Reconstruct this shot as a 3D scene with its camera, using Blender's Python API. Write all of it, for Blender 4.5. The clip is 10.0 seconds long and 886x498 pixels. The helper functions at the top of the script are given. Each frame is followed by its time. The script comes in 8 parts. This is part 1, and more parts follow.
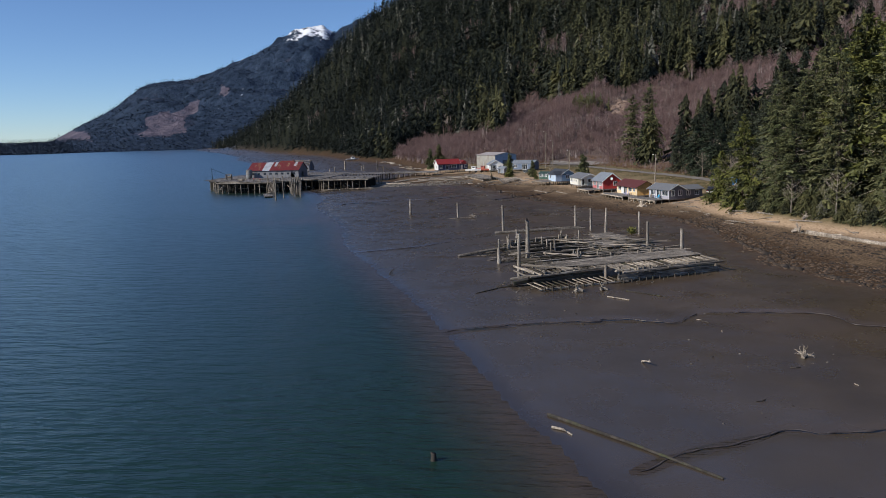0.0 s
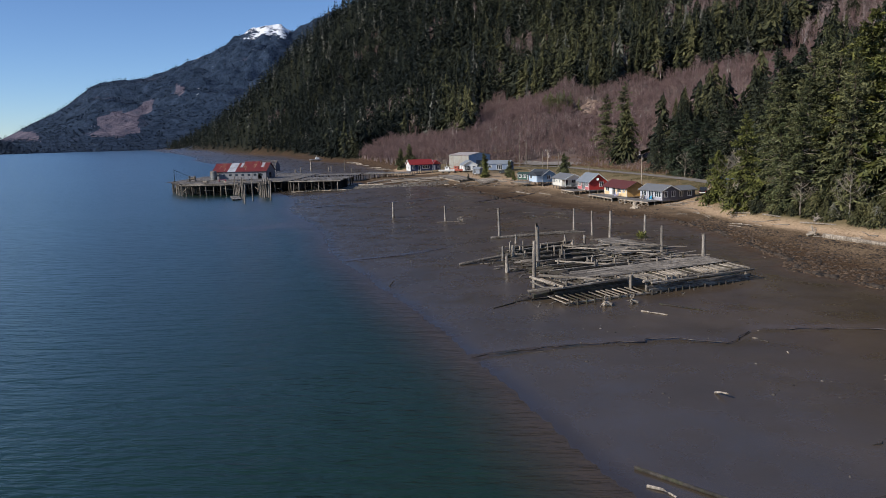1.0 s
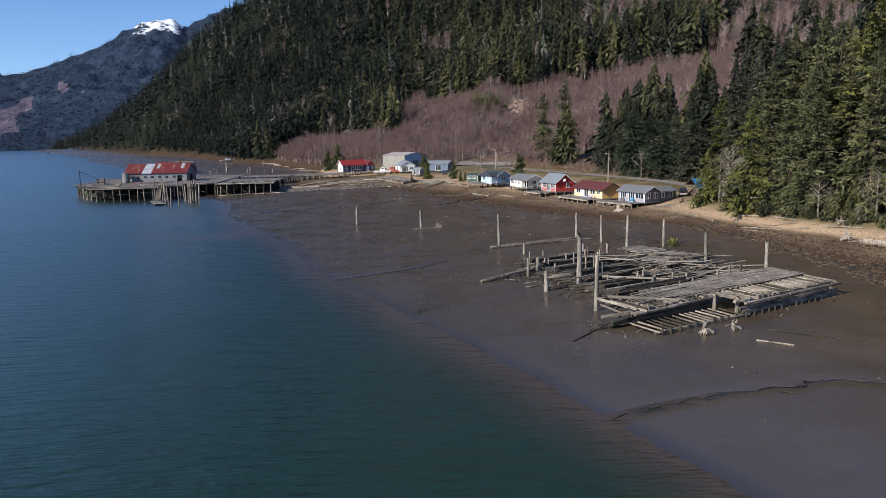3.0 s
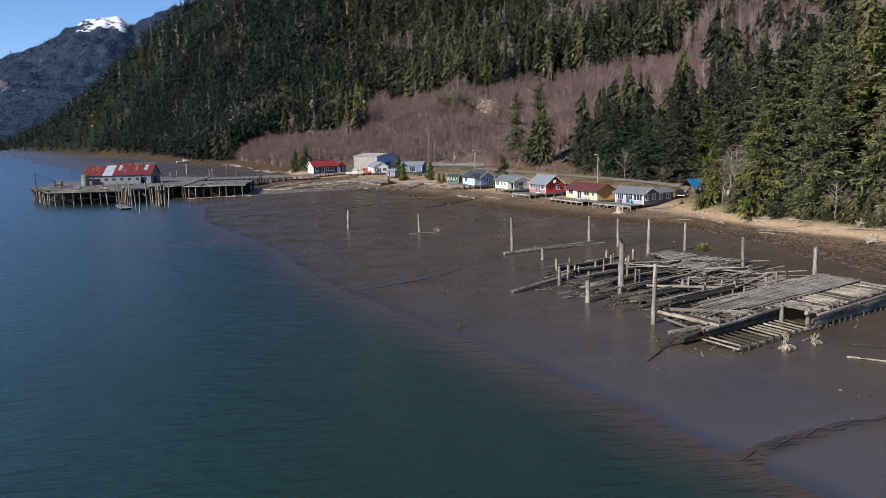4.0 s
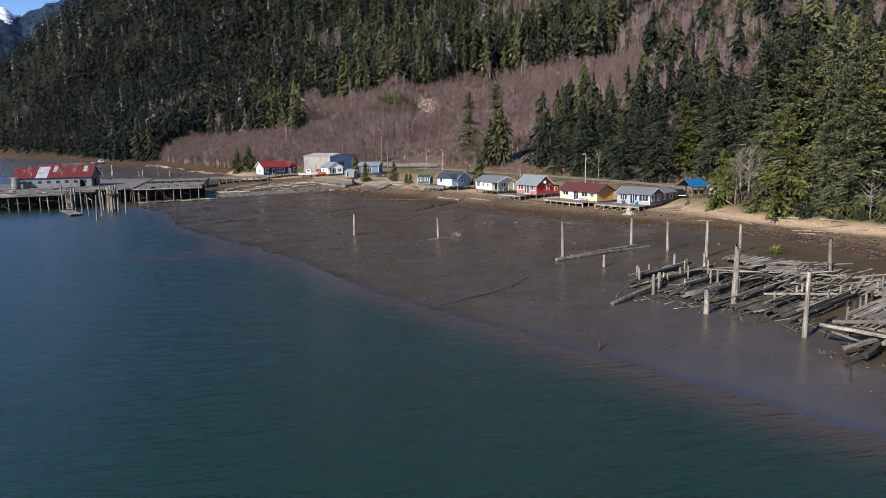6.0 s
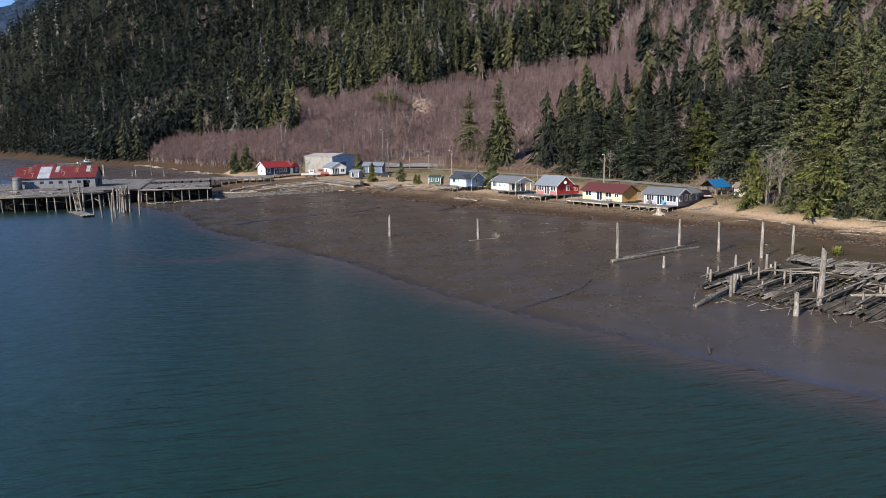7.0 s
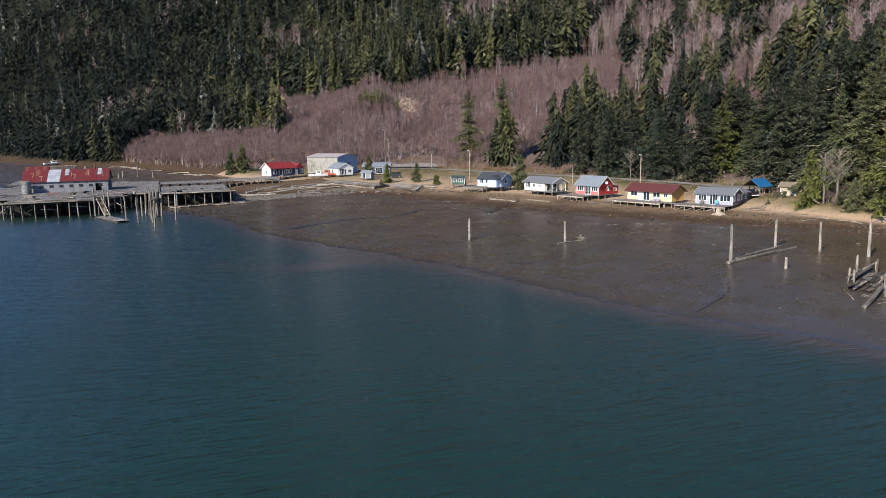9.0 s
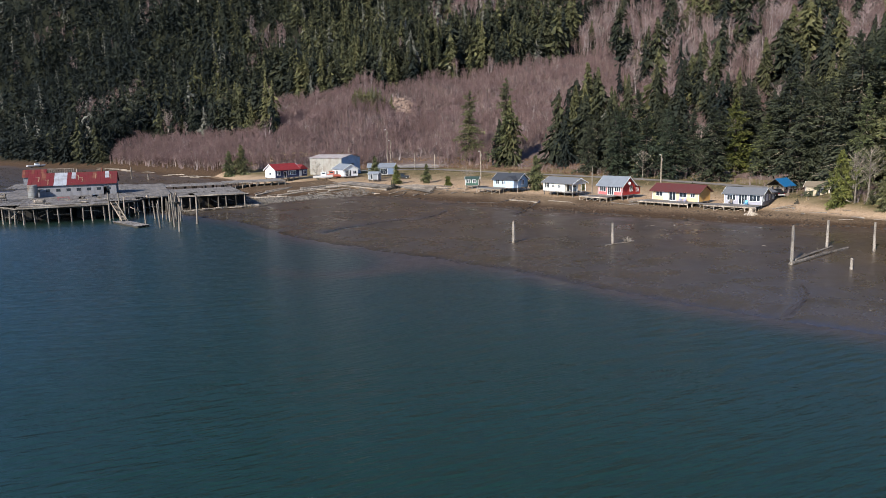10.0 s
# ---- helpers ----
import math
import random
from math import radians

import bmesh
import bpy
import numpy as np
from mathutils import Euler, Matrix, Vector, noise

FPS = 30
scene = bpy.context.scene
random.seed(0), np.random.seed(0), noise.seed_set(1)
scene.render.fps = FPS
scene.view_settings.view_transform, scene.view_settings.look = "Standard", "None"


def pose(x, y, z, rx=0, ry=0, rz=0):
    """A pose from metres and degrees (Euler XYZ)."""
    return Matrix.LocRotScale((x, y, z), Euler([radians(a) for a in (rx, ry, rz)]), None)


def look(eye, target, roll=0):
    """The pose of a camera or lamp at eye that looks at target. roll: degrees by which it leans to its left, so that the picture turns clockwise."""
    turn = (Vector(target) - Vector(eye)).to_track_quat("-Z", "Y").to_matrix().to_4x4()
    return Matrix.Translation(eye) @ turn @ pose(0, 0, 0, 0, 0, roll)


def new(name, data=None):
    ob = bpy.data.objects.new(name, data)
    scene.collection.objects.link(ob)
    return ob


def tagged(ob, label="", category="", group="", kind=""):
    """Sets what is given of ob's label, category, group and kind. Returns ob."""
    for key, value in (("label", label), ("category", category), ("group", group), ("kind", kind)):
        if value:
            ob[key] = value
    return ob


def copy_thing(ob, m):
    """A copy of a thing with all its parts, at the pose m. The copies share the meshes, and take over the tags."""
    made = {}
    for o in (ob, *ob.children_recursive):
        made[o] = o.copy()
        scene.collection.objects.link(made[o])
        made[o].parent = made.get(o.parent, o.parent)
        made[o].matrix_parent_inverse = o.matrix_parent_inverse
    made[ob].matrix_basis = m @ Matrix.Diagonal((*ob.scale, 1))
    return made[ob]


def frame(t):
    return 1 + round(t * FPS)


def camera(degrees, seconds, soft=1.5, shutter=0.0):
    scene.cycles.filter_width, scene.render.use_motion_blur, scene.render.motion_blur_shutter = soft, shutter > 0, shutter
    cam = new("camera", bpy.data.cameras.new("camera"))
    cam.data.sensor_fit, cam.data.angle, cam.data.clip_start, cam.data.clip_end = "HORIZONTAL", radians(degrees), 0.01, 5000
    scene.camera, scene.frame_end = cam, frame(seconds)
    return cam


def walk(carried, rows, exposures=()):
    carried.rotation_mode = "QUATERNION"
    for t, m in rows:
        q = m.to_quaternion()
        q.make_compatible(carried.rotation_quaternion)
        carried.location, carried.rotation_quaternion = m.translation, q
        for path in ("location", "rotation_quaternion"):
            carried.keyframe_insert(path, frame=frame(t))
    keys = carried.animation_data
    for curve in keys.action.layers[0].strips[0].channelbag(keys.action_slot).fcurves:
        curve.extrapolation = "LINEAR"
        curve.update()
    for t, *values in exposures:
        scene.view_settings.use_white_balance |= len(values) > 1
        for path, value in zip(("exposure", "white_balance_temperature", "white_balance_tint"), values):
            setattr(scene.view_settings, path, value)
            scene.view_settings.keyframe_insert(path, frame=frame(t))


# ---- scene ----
cam = camera(62.9, 10.0, 0.8)
PATH = [
    (0, (36.729, -20.874, 19.69), (36.503, -18.911, 19.383), -1.5),
    (0.5, (33.377, -16.373, 19.702), (33.204, -14.404, 19.395), -1.6),
    (1, (29.681, -12.021, 19.557), (29.565, -10.049, 19.248), -1.5),
    (1.5, (25.824, -7.681, 19.362), (25.776, -5.706, 19.052), -1.4),
    (2, (21.911, -3.307, 19.178), (21.932, -1.332, 18.869), -1.4),
    (2.5, (17.987, 1.079, 19.036), (18.075, 3.052, 18.725), -1.3),
    (4, (6.033, 13.613, 18.87), (6.311, 15.568, 18.558), -1.2),
    (4.5, (1.851, 17.322, 18.867), (2.194, 19.268, 18.553), -1.1),
    (5, (-2.51, 20.704, 18.873), (-2.104, 22.637, 18.558), -1.1),
    (5.5, (-7.09, 23.744, 18.887), (-6.62, 25.663, 18.571), -1.1),
    (7, (-22.265, 31.199, 19.063), (-21.681, 33.085, 18.746), -0.9),
    (7.5, (-27.749, 33.413, 19.219), (-27.14, 35.292, 18.901), -0.9),
    (8, (-33.367, 35.688, 19.449), (-32.723, 37.554, 19.129), -0.9),
    (8.5, (-39.049, 38.146, 19.752), (-38.367, 39.998, 19.43), -1.0),
    (9, (-44.713, 40.895, 20.109), (-43.992, 42.732, 19.785), -1.0),
    (9.5, (-50.273, 43.998, 20.47), (-49.518, 45.821, 20.143), -1.1),
    (10, (-55.65, 47.456, 20.739), (-54.863, 49.265, 20.412), -1.2),
]
walk(cam, [(t, look(eye, target, roll)) for t, eye, target, roll in PATH],
     [(0, -0.13), (2.5, 0.18), (5, 0.36), (7.5, 0.46), (10, 0.50)])

# ---- world and light ----
SUN_AZ, SUN_EL = 211.0, 33.0          # the sun stands over the water, low and behind
world = bpy.data.worlds.new("sky")
scene.world = world
world.use_nodes = True
wn = world.node_tree
sky = wn.nodes.new("ShaderNodeTexSky")
sky.sky_type, sky.sun_disc = "NISHITA", False
sky.sun_elevation, sky.sun_rotation = radians(SUN_EL), radians(90 - SUN_AZ + 360)
sky.air_density, sky.dust_density, sky.ozone_density, sky.altitude = 0.9, 0.0, 2.0, 1200
wn.nodes["Background"].inputs[1].default_value = 0.105
clear = wn.nodes.new("ShaderNodeMix")
clear.data_type, clear.blend_type = "RGBA", "MULTIPLY"
clear.inputs[0].default_value, clear.inputs[7].default_value = 1.0, (0.78, 0.95, 1.22, 1)
wn.links.new(sky.outputs[0], clear.inputs[6])
wn.links.new(clear.outputs[2], wn.nodes["Background"].inputs[0])
sun = new("sun", bpy.data.lights.new("sun", "SUN"))
sun.data.energy, sun.data.angle, sun.data.color = 4.9, radians(0.53), (1.0, 0.94, 0.85)
to_sun = Vector((math.cos(radians(SUN_AZ)) * math.cos(radians(SUN_EL)), math.sin(radians(SUN_AZ)) * math.cos(radians(SUN_EL)), math.sin(radians(SUN_EL))))
sun.matrix_world = look(to_sun * 300, (0, 0, 0))

# ---- materials ----
class Nodes:
    """A short hand for building node materials."""

    def __init__(self, name, rough=0.8, metal=0.0, spec=0.5):
        self.m = bpy.data.materials.new(name)
        self.m.use_nodes = True
        self.t = self.m.node_tree
        self.b = self.t.nodes["Principled BSDF"]
        self.b.inputs["Roughness"].default_value = rough
        self.b.inputs["Metallic"].default_value = metal
        self.b.inputs["Specular IOR Level"].default_value = spec

    def n(self, kind, **sets):
        node = self.t.nodes.new("ShaderNode" + kind)
        for key, value in sets.items():
            if key in node.inputs:
                node.inputs[key].default_value = value
        return node

    def link(self, a, b):
        self.t.links.new(a, b)

    def coords(self, scale=(1, 1, 1), space="Object"):
        src = self.n("NewGeometry").outputs["Position"] if space == "World" else self.n("TexCoord").outputs[space]
        mp = self.n("Mapping")
        mp.inputs["Scale"].default_value = scale
        self.link(src, mp.inputs["Vector"])
        return mp.outputs[0]

    def noise(self, scale, detail=4, stretch=(1, 1, 1), space="World", rough=0.6):
        nz = self.n("TexNoise", Scale=scale, Detail=detail, Roughness=rough)
        self.link(self.coords(stretch, space), nz.inputs["Vector"])
        return nz.outputs["Fac"]

    def ramp(self, fac, stops):
        r = self.n("ValToRGB")
        e = r.color_ramp.elements
        while len(e) < len(stops):
            e.new(0.5)
        for el, (p, c) in zip(e, stops):
            el.position = p
            el.color = (*c, 1) if not isinstance(c, float) else (c, c, c, 1)
        self.link(fac, r.inputs[0])
        return r.outputs[0]

    def mix(self, fac, a, b, mode="MIX"):
        x = self.n("Mix")
        x.data_type, x.blend_type = "RGBA", mode
        for sock, v in ((x.inputs[0], fac), (x.inputs[6], a), (x.inputs[7], b)):
            if isinstance(v, (int, float)):
                sock.default_value = v
            elif isinstance(v, tuple):
                sock.default_value = (*v, 1)
            else:
                self.link(v, sock)
        return x.outputs[2]

    def math(self, op, a, b=0.0, clamp=False):
        x = self.n("Math")
        x.operation, x.use_clamp = op, clamp
        for sock, v in zip(x.inputs, (a, b)):
            if isinstance(v, (int, float)):
                sock.default_value = v
            else:
                self.link(v, sock)
        return x.outputs[0]

    def attr(self, name):
        a = self.n("Attribute")
        a.attribute_name = name
        return a.outputs["Fac"]

    def random(self, island=False):
        return self.n("NewGeometry").outputs["Random Per Island"] if island else self.n("ObjectInfo").outputs["Random"]

    def bump(self, height, strength=0.3, distance=0.05):
        bp = self.n("Bump", Strength=strength, Distance=distance)
        self.link(height, bp.inputs["Height"])
        if self.b.inputs["Normal"].is_linked:
            self.link(self.b.inputs["Normal"].links[0].from_socket, bp.inputs["Normal"])
        self.link(bp.outputs[0], self.b.inputs["Normal"])

    def out(self, color=None, rough=None):
        for v, name in ((color, "Base Color"), (rough, "Roughness")):
            if v is None:
                continue
            if isinstance(v, tuple):
                self.b.inputs[name].default_value = (*v, 1)
            elif isinstance(v, float):
                self.b.inputs[name].default_value = v
            else:
                self.link(v, self.b.inputs[name])
        return self.m


def wood(name, dark, light, grain=(1, 1, 1), scale=3.0, island=True, rough=0.85, moss=None, vary=0.55):
    """Weathered timber: long grain, lighter and darker pieces, cracks in relief."""
    k = Nodes(name, rough)
    g = k.noise(scale, 6, grain, "Object", 0.7)
    big = k.noise(0.35, 3)
    c = k.mix(k.ramp(g, [(0.38, 0.0), (0.62, 1.0)]), dark, light)
    c = k.mix(k.ramp(big, [(0.35, 0.0), (0.65, 0.6)]), c, tuple(0.55 * v for v in dark))
    c = k.mix(vary, c, k.ramp(k.random(island), [(0.0, (0.45, 0.45, 0.45)), (1.0, (1.25, 1.22, 1.18))]), "MULTIPLY")
    if moss:
        c = k.mix(k.ramp(k.noise(1.3, 4), [(0.5, 0.0), (0.68, 0.8)]), c, moss)
    crack = k.noise(scale * 4.5, 4, tuple(0.25 * v if v == 1 else v for v in grain) if grain == (1, 1, 1) else grain, "Object", 0.75)
    c = k.mix(0.75, c, k.ramp(crack, [(0.34, (0.30, 0.28, 0.26)), (0.50, (1.0, 1.0, 1.0)), (0.72, (1.35, 1.33, 1.30))]), "MULTIPLY")
    k.bump(g, 0.5, 0.03)
    return k.out(c)


def paint(name, color, rough=0.6, dirt=0.35, boards=0.0):
    """House paint with streaks and dirt; boards: width of lapped siding boards, in metres."""
    k = Nodes(name, rough)
    streak = k.noise(1.2, 5, (1, 1, 0.25))
    fine = k.noise(9.0, 4)
    c = k.mix(k.ramp(streak, [(0.45, 0.0), (0.75, dirt)]), color, tuple(0.45 * v + 0.03 for v in color))
    c = k.mix(k.ramp(fine, [(0.4, 0.0), (0.8, 0.25)]), c, tuple(min(1, 1.25 * v + 0.02) for v in color))
    if boards:
        z = k.n("SeparateXYZ")
        k.link(k.n("NewGeometry").outputs["Position"], z.inputs[0])
        saw = k.math("FRACT", k.math("DIVIDE", z.outputs[2], boards))
        k.bump(k.math("SUBTRACT", 1.0, saw), 0.9, 0.03)
    return k.out(c)


def metal_sheet(name, color, rust=None, rough=0.45, metal=0.6, rib=0.0):
    k = Nodes(name, rough, metal)
    c = k.mix(k.ramp(k.noise(0.8, 5), [(0.4, 0.0), (0.7, 0.5)]), color, tuple(0.6 * v for v in color))
    if rust:
        c = k.mix(k.ramp(k.noise(0.5, 6, (1, 1, 1)), [(0.48, 0.0), (0.62, 0.85)]), c, rust)
    return k.out(c, k.ramp(k.noise(2.0, 3), [(0.3, rough), (0.7, min(1.0, rough + 0.25))]))


def foliage(name, dark, light, other):
    """Needles: tint paints shade inside the crown, lit and young tips; each tree a little greyer or yellower."""
    k = Nodes(name, 0.65, 0.0, 0.3)
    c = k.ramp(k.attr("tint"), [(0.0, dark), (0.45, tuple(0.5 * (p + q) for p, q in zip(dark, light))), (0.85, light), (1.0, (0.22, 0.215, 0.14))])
    c = k.mix(k.ramp(k.random(), [(0.25, 0.0), (0.9, 0.75)]), c, k.mix(1.0, c, other, "MULTIPLY"))
    c = k.mix(0.5, c, k.ramp(k.noise(0.7, 4), [(0.3, (0.4, 0.4, 0.4)), (0.7, (1.4, 1.4, 1.4))]), "MULTIPLY")
    return k.out(c)


def tree_tint(name, stops):
    """Far trees: one colour a tree, from the 'tint' attribute, with a little mottling."""
    k = Nodes(name, 0.8, 0.0, 0.2)
    c = k.ramp(k.attr("tint"), stops)
    c = k.mix(0.5, c, k.ramp(k.noise(0.35, 3), [(0.3, (0.5, 0.5, 0.5)), (0.7, (1.35, 1.35, 1.35))]), "MULTIPLY")
    return k.out(c)


def make_ground():
    k = Nodes("shore_ground", 0.8)
    zone, wob = k.attr("zone"), k.noise(0.35, 5)
    fine = k.noise(3.2, 6, rough=0.72)
    patch = k.noise(0.09, 4)
    zone = k.math("ADD", zone, k.math("MULTIPLY", k.math("SUBTRACT", wob, 0.5), 0.22))
    zone = k.math("ADD", zone, k.math("MULTIPLY", k.math("SUBTRACT", fine, 0.5), 0.10))
    mud = k.mix(k.ramp(patch, [(0.35, 0.0), (0.65, 1.0)]), (0.058, 0.041, 0.026), (0.088, 0.062, 0.039))
    mud = k.mix(k.ramp(k.noise(0.03, 3), [(0.5, 0.0), (0.72, 0.35)]), mud, (0.082, 0.050, 0.033))
    weed = k.mix(k.ramp(fine, [(0.38, 0.0), (0.62, 1.0)]), (0.024, 0.015, 0.009), (0.120, 0.075, 0.044))
    olive = k.mix(k.ramp(fine, [(0.4, 0.0), (0.6, 1.0)]), (0.085, 0.058, 0.036), (0.25, 0.175, 0.108))
    straw = k.mix(k.ramp(fine, [(0.35, 0.0), (0.65, 1.0)]), (0.28, 0.192, 0.118), (0.56, 0.40, 0.262))
    turf = k.mix(k.ramp(k.noise(0.12, 4), [(0.4, 0.0), (0.6, 1.0)]), (0.095, 0.080, 0.036), (0.20, 0.155, 0.085))
    floor = k.mix(k.ramp(fine, [(0.35, 0.0), (0.65, 1.0)]), (0.085, 0.060, 0.052), (0.17, 0.125, 0.108))

    def step(a, b):
        r = k.n("MapRange")
        r.inputs["From Min"].default_value, r.inputs["From Max"].default_value = a, b
        k.link(zone, r.inputs["Value"])
        return r.outputs[0]

    mud = k.mix(k.ramp(k.attr("zone"), [(0.15, 0.6), (0.60, 0.0)]), mud, (0.060, 0.048, 0.036))
    mud = k.mix(k.ramp(k.attr("zone"), [(0.012, 0.65), (0.045, 0.0)]), mud, (0.026, 0.020, 0.017))
    # zone: under 1 mud, 1 to 2 weed and stones, 2 to 3 dry grass, 3 to 4 turf, over 4 hillside
    c = k.mix(step(0.93, 1.0), mud, weed)
    olive = k.mix(k.ramp(patch, [(0.50, 0.0), (0.62, 0.6)]), olive, weed)
    c = k.mix(step(1.30, 1.55), c, olive)
    c = k.mix(step(1.80, 2.0), c, straw)
    c = k.mix(step(2.2, 2.6), c, turf)
    c = k.mix(step(3.9, 4.1), c, floor)
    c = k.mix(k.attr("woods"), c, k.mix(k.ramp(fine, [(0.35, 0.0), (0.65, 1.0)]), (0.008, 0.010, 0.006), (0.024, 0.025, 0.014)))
    wet = k.math("SUBTRACT", 1.0, step(0.9, 1.05))
    rough_mud = k.ramp(k.noise(0.16, 4), [(0.35, 0.23), (0.65, 0.38)])
    # a film of water is left on the mud near the tide's edge
    film = k.ramp(k.attr("zone"), [(0.03, 1.0), (0.38, 0.0)])
    k.link(k.math("ADD", k.ramp(wet, [(0.0, 0.08), (1.0, 0.42)]), k.math("MULTIPLY", film, 0.40)), k.b.inputs["Specular IOR Level"])
    rough_mud = k.math("SUBTRACT", rough_mud, k.math("MULTIPLY", film, 0.06))
    rough = k.n("Mix")
    rough.data_type = "FLOAT"
    k.link(wet, rough.inputs[0])
    rough.inputs[2].default_value = 0.9
    k.link(rough_mud, rough.inputs[3])
    k.bump(k.noise(0.8, 5), 0.13, 0.08)
    k.bump(k.math("MULTIPLY", k.noise(6.0, 4), k.ramp(step(0.9, 1.2), [(0.0, 0.15), (1.0, 1.0)])), 0.5, 0.12)
    return k.out(c, rough.outputs[0])


def make_water():
    k = Nodes("sea_water", 0.24, 0.0, 0.55)
    k.b.inputs["IOR"].default_value = 1.34
    k.b.inputs["Specular Tint"].default_value = (0.82, 1.0, 1.18, 1)
    d = k.math("ADD", k.attr("depth"), k.math("MULTIPLY", k.math("SUBTRACT", k.noise(0.05, 3), 0.5), 0.07))
    d = k.math("ADD", d, k.math("MULTIPLY", k.math("SUBTRACT", k.noise(0.4, 4, (0.4, 1.6, 1)), 0.5), 0.06))
    c = k.ramp(k.math("DIVIDE", d, 4.0), [(0.0, (0.056, 0.042, 0.031)), (0.008, (0.056, 0.043, 0.032)), (0.030, (0.030, 0.032, 0.023)), (0.060, (0.011, 0.028, 0.019)), (0.30, (0.010, 0.030, 0.022)), (1.0, (0.010, 0.033, 0.029))])
    # wind ripples with long crests, patches of rougher and calmer water
    k.bump(k.noise(0.22, 2, (0.9, 0.45, 1)), 0.6, 0.2)
    k.bump(k.noise(0.55, 3, (0.35, 1.3, 1)), 1.0, 0.38)
    k.bump(k.noise(1.0, 2, (0.28, 1.2, 1)), 1.0, 0.17)
    k.bump(k.math("MULTIPLY", k.noise(2.4, 4, (0.4, 1.5, 1)), k.ramp(k.noise(0.02, 3, (0.5, 1.2, 1)), [(0.35, 0.6), (0.65, 1.3)])), 1.0, 0.085)
    # ripples seen at a low angle throw back more of the sky
    facing = k.n("LayerWeight").outputs["Facing"]
    k.link(k.ramp(facing, [(0.55, 0.0), (0.86, 0.65), (0.96, 1.0)]), k.b.inputs["Coat Weight"])
    k.b.inputs["Coat Roughness"].default_value, k.b.inputs["Coat IOR"].default_value = 0.30, 1.5
    if k.b.inputs["Normal"].is_linked:
        k.link(k.b.inputs["Normal"].links[0].from_socket, k.b.inputs["Coat Normal"])
    return k.out(c)


M_GROUND, M_WATER = make_ground(), make_water()
M_GREY = wood("grey_timber", (0.085, 0.068, 0.052), (0.52, 0.455, 0.375), (1, 1, 0.3), 5.0, False, vary=0.75)
M_DARK = wood("dark_wet_timber", (0.022, 0.018, 0.014), (0.105, 0.088, 0.072), (1, 1, 0.3), 3.0, False, vary=0.7, moss=(0.05, 0.055, 0.02))
M_PALE = wood("bleached_timber", (0.20, 0.158, 0.117), (0.64, 0.555, 0.45), (1, 1, 0.3), 4.0, False, vary=0.7)
M_PILE = wood("bleached_pile", (0.12, 0.098, 0.077), (0.60, 0.54, 0.46), (1, 1, 0.5), 9.0, False, vary=0.5)
M_DECK = wood("deck_board", (0.14, 0.125, 0.112), (0.33, 0.305, 0.28), (1, 1, 1), 2.0, vary=0.35)
M_BROWN = wood("sodden_brown_timber", (0.022, 0.017, 0.011), (0.125, 0.10, 0.072), (1, 1, 0.3), 3.0, False, vary=0.8, moss=(0.06, 0.06, 0.025))
# near-black timber below the pier deck: its shade put into the colour
M_PIER_SHADE = wood("pier_shade_timber", (0.008, 0.007, 0.006), (0.030, 0.025, 0.020), (1, 1, 0.3), 3.0, False)
M_BARK = wood("conifer_bark", (0.05, 0.036, 0.026), (0.14, 0.10, 0.075), (1, 1, 0.3), 2.0)
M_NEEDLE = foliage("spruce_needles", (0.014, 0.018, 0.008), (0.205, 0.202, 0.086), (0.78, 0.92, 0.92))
# a darker spruce, with shade between the trees put into its colour
M_NEEDLE_D = foliage("dark_shaded_spruce_needles", (0.009, 0.012, 0.008), (0.085, 0.090, 0.048), (0.72, 0.95, 1.0))
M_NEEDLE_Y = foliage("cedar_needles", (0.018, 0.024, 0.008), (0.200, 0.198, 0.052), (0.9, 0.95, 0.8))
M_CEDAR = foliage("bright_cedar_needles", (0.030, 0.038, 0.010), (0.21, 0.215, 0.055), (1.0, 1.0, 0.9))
M_FAR = tree_tint("far_conifer", [(0.0, (0.011, 0.016, 0.014)), (0.35, (0.030, 0.034, 0.020)), (0.65, (0.080, 0.079, 0.034)), (0.88, (0.145, 0.135, 0.055)), (1.0, (0.165, 0.16, 0.13))])
# blue of distance haze is put into these tree colours
M_MOUNT_TREE = tree_tint("hazy_mountain_conifer", [(0.0, (0.010, 0.020, 0.037)), (0.6, (0.025, 0.042, 0.068)), (1.0, (0.046, 0.066, 0.092))])
M_ALDER = tree_tint("bare_alder", [(0.0, (0.135, 0.086, 0.078)), (0.5, (0.205, 0.134, 0.124)), (0.8, (0.29, 0.222, 0.205)), (1.0, (0.40, 0.35, 0.33))])

# ---- ground and water ----
# lines of the plan: the water's edge, the foot of the dry bank, the foot of the hill
EDGE = [(400, -1200), (120, -300), (60, -60), (47, 0), (41.2, 18), (37.0, 28), (33.4, 36.7), (28.4, 49), (21.6, 66.5), (12.6, 87), (2.8, 112), (-4.8, 136), (-10.5, 152), (-17, 167), (-24, 185), (-30, 215), (-40, 240),
        (-58, 275), (-85, 340), (-130, 450), (-200, 600), (-280, 745), (-330, 880), (-460, 1140), (-640, 1520), (-1300, 2800), (-2000, 4200)]
BANK = [(700, -1200), (300, -300), (150, 0), (112, 68), (96, 95), (87, 108), (81, 122), (77, 140), (76, 157), (73.5, 172), (69, 186), (63.5, 198), (56, 217), (47, 239), (30, 264), (14, 278), (-8, 288), (-14, 300), (-12, 325), (-14, 350),
        (-19, 385), (-24, 398), (-35, 434), (-51, 486), (-66, 525), (-102, 576), (-182, 789), (-284, 944), (-406, 1143), (-580, 1400), (-1250, 2750), (-1950, 4200)]
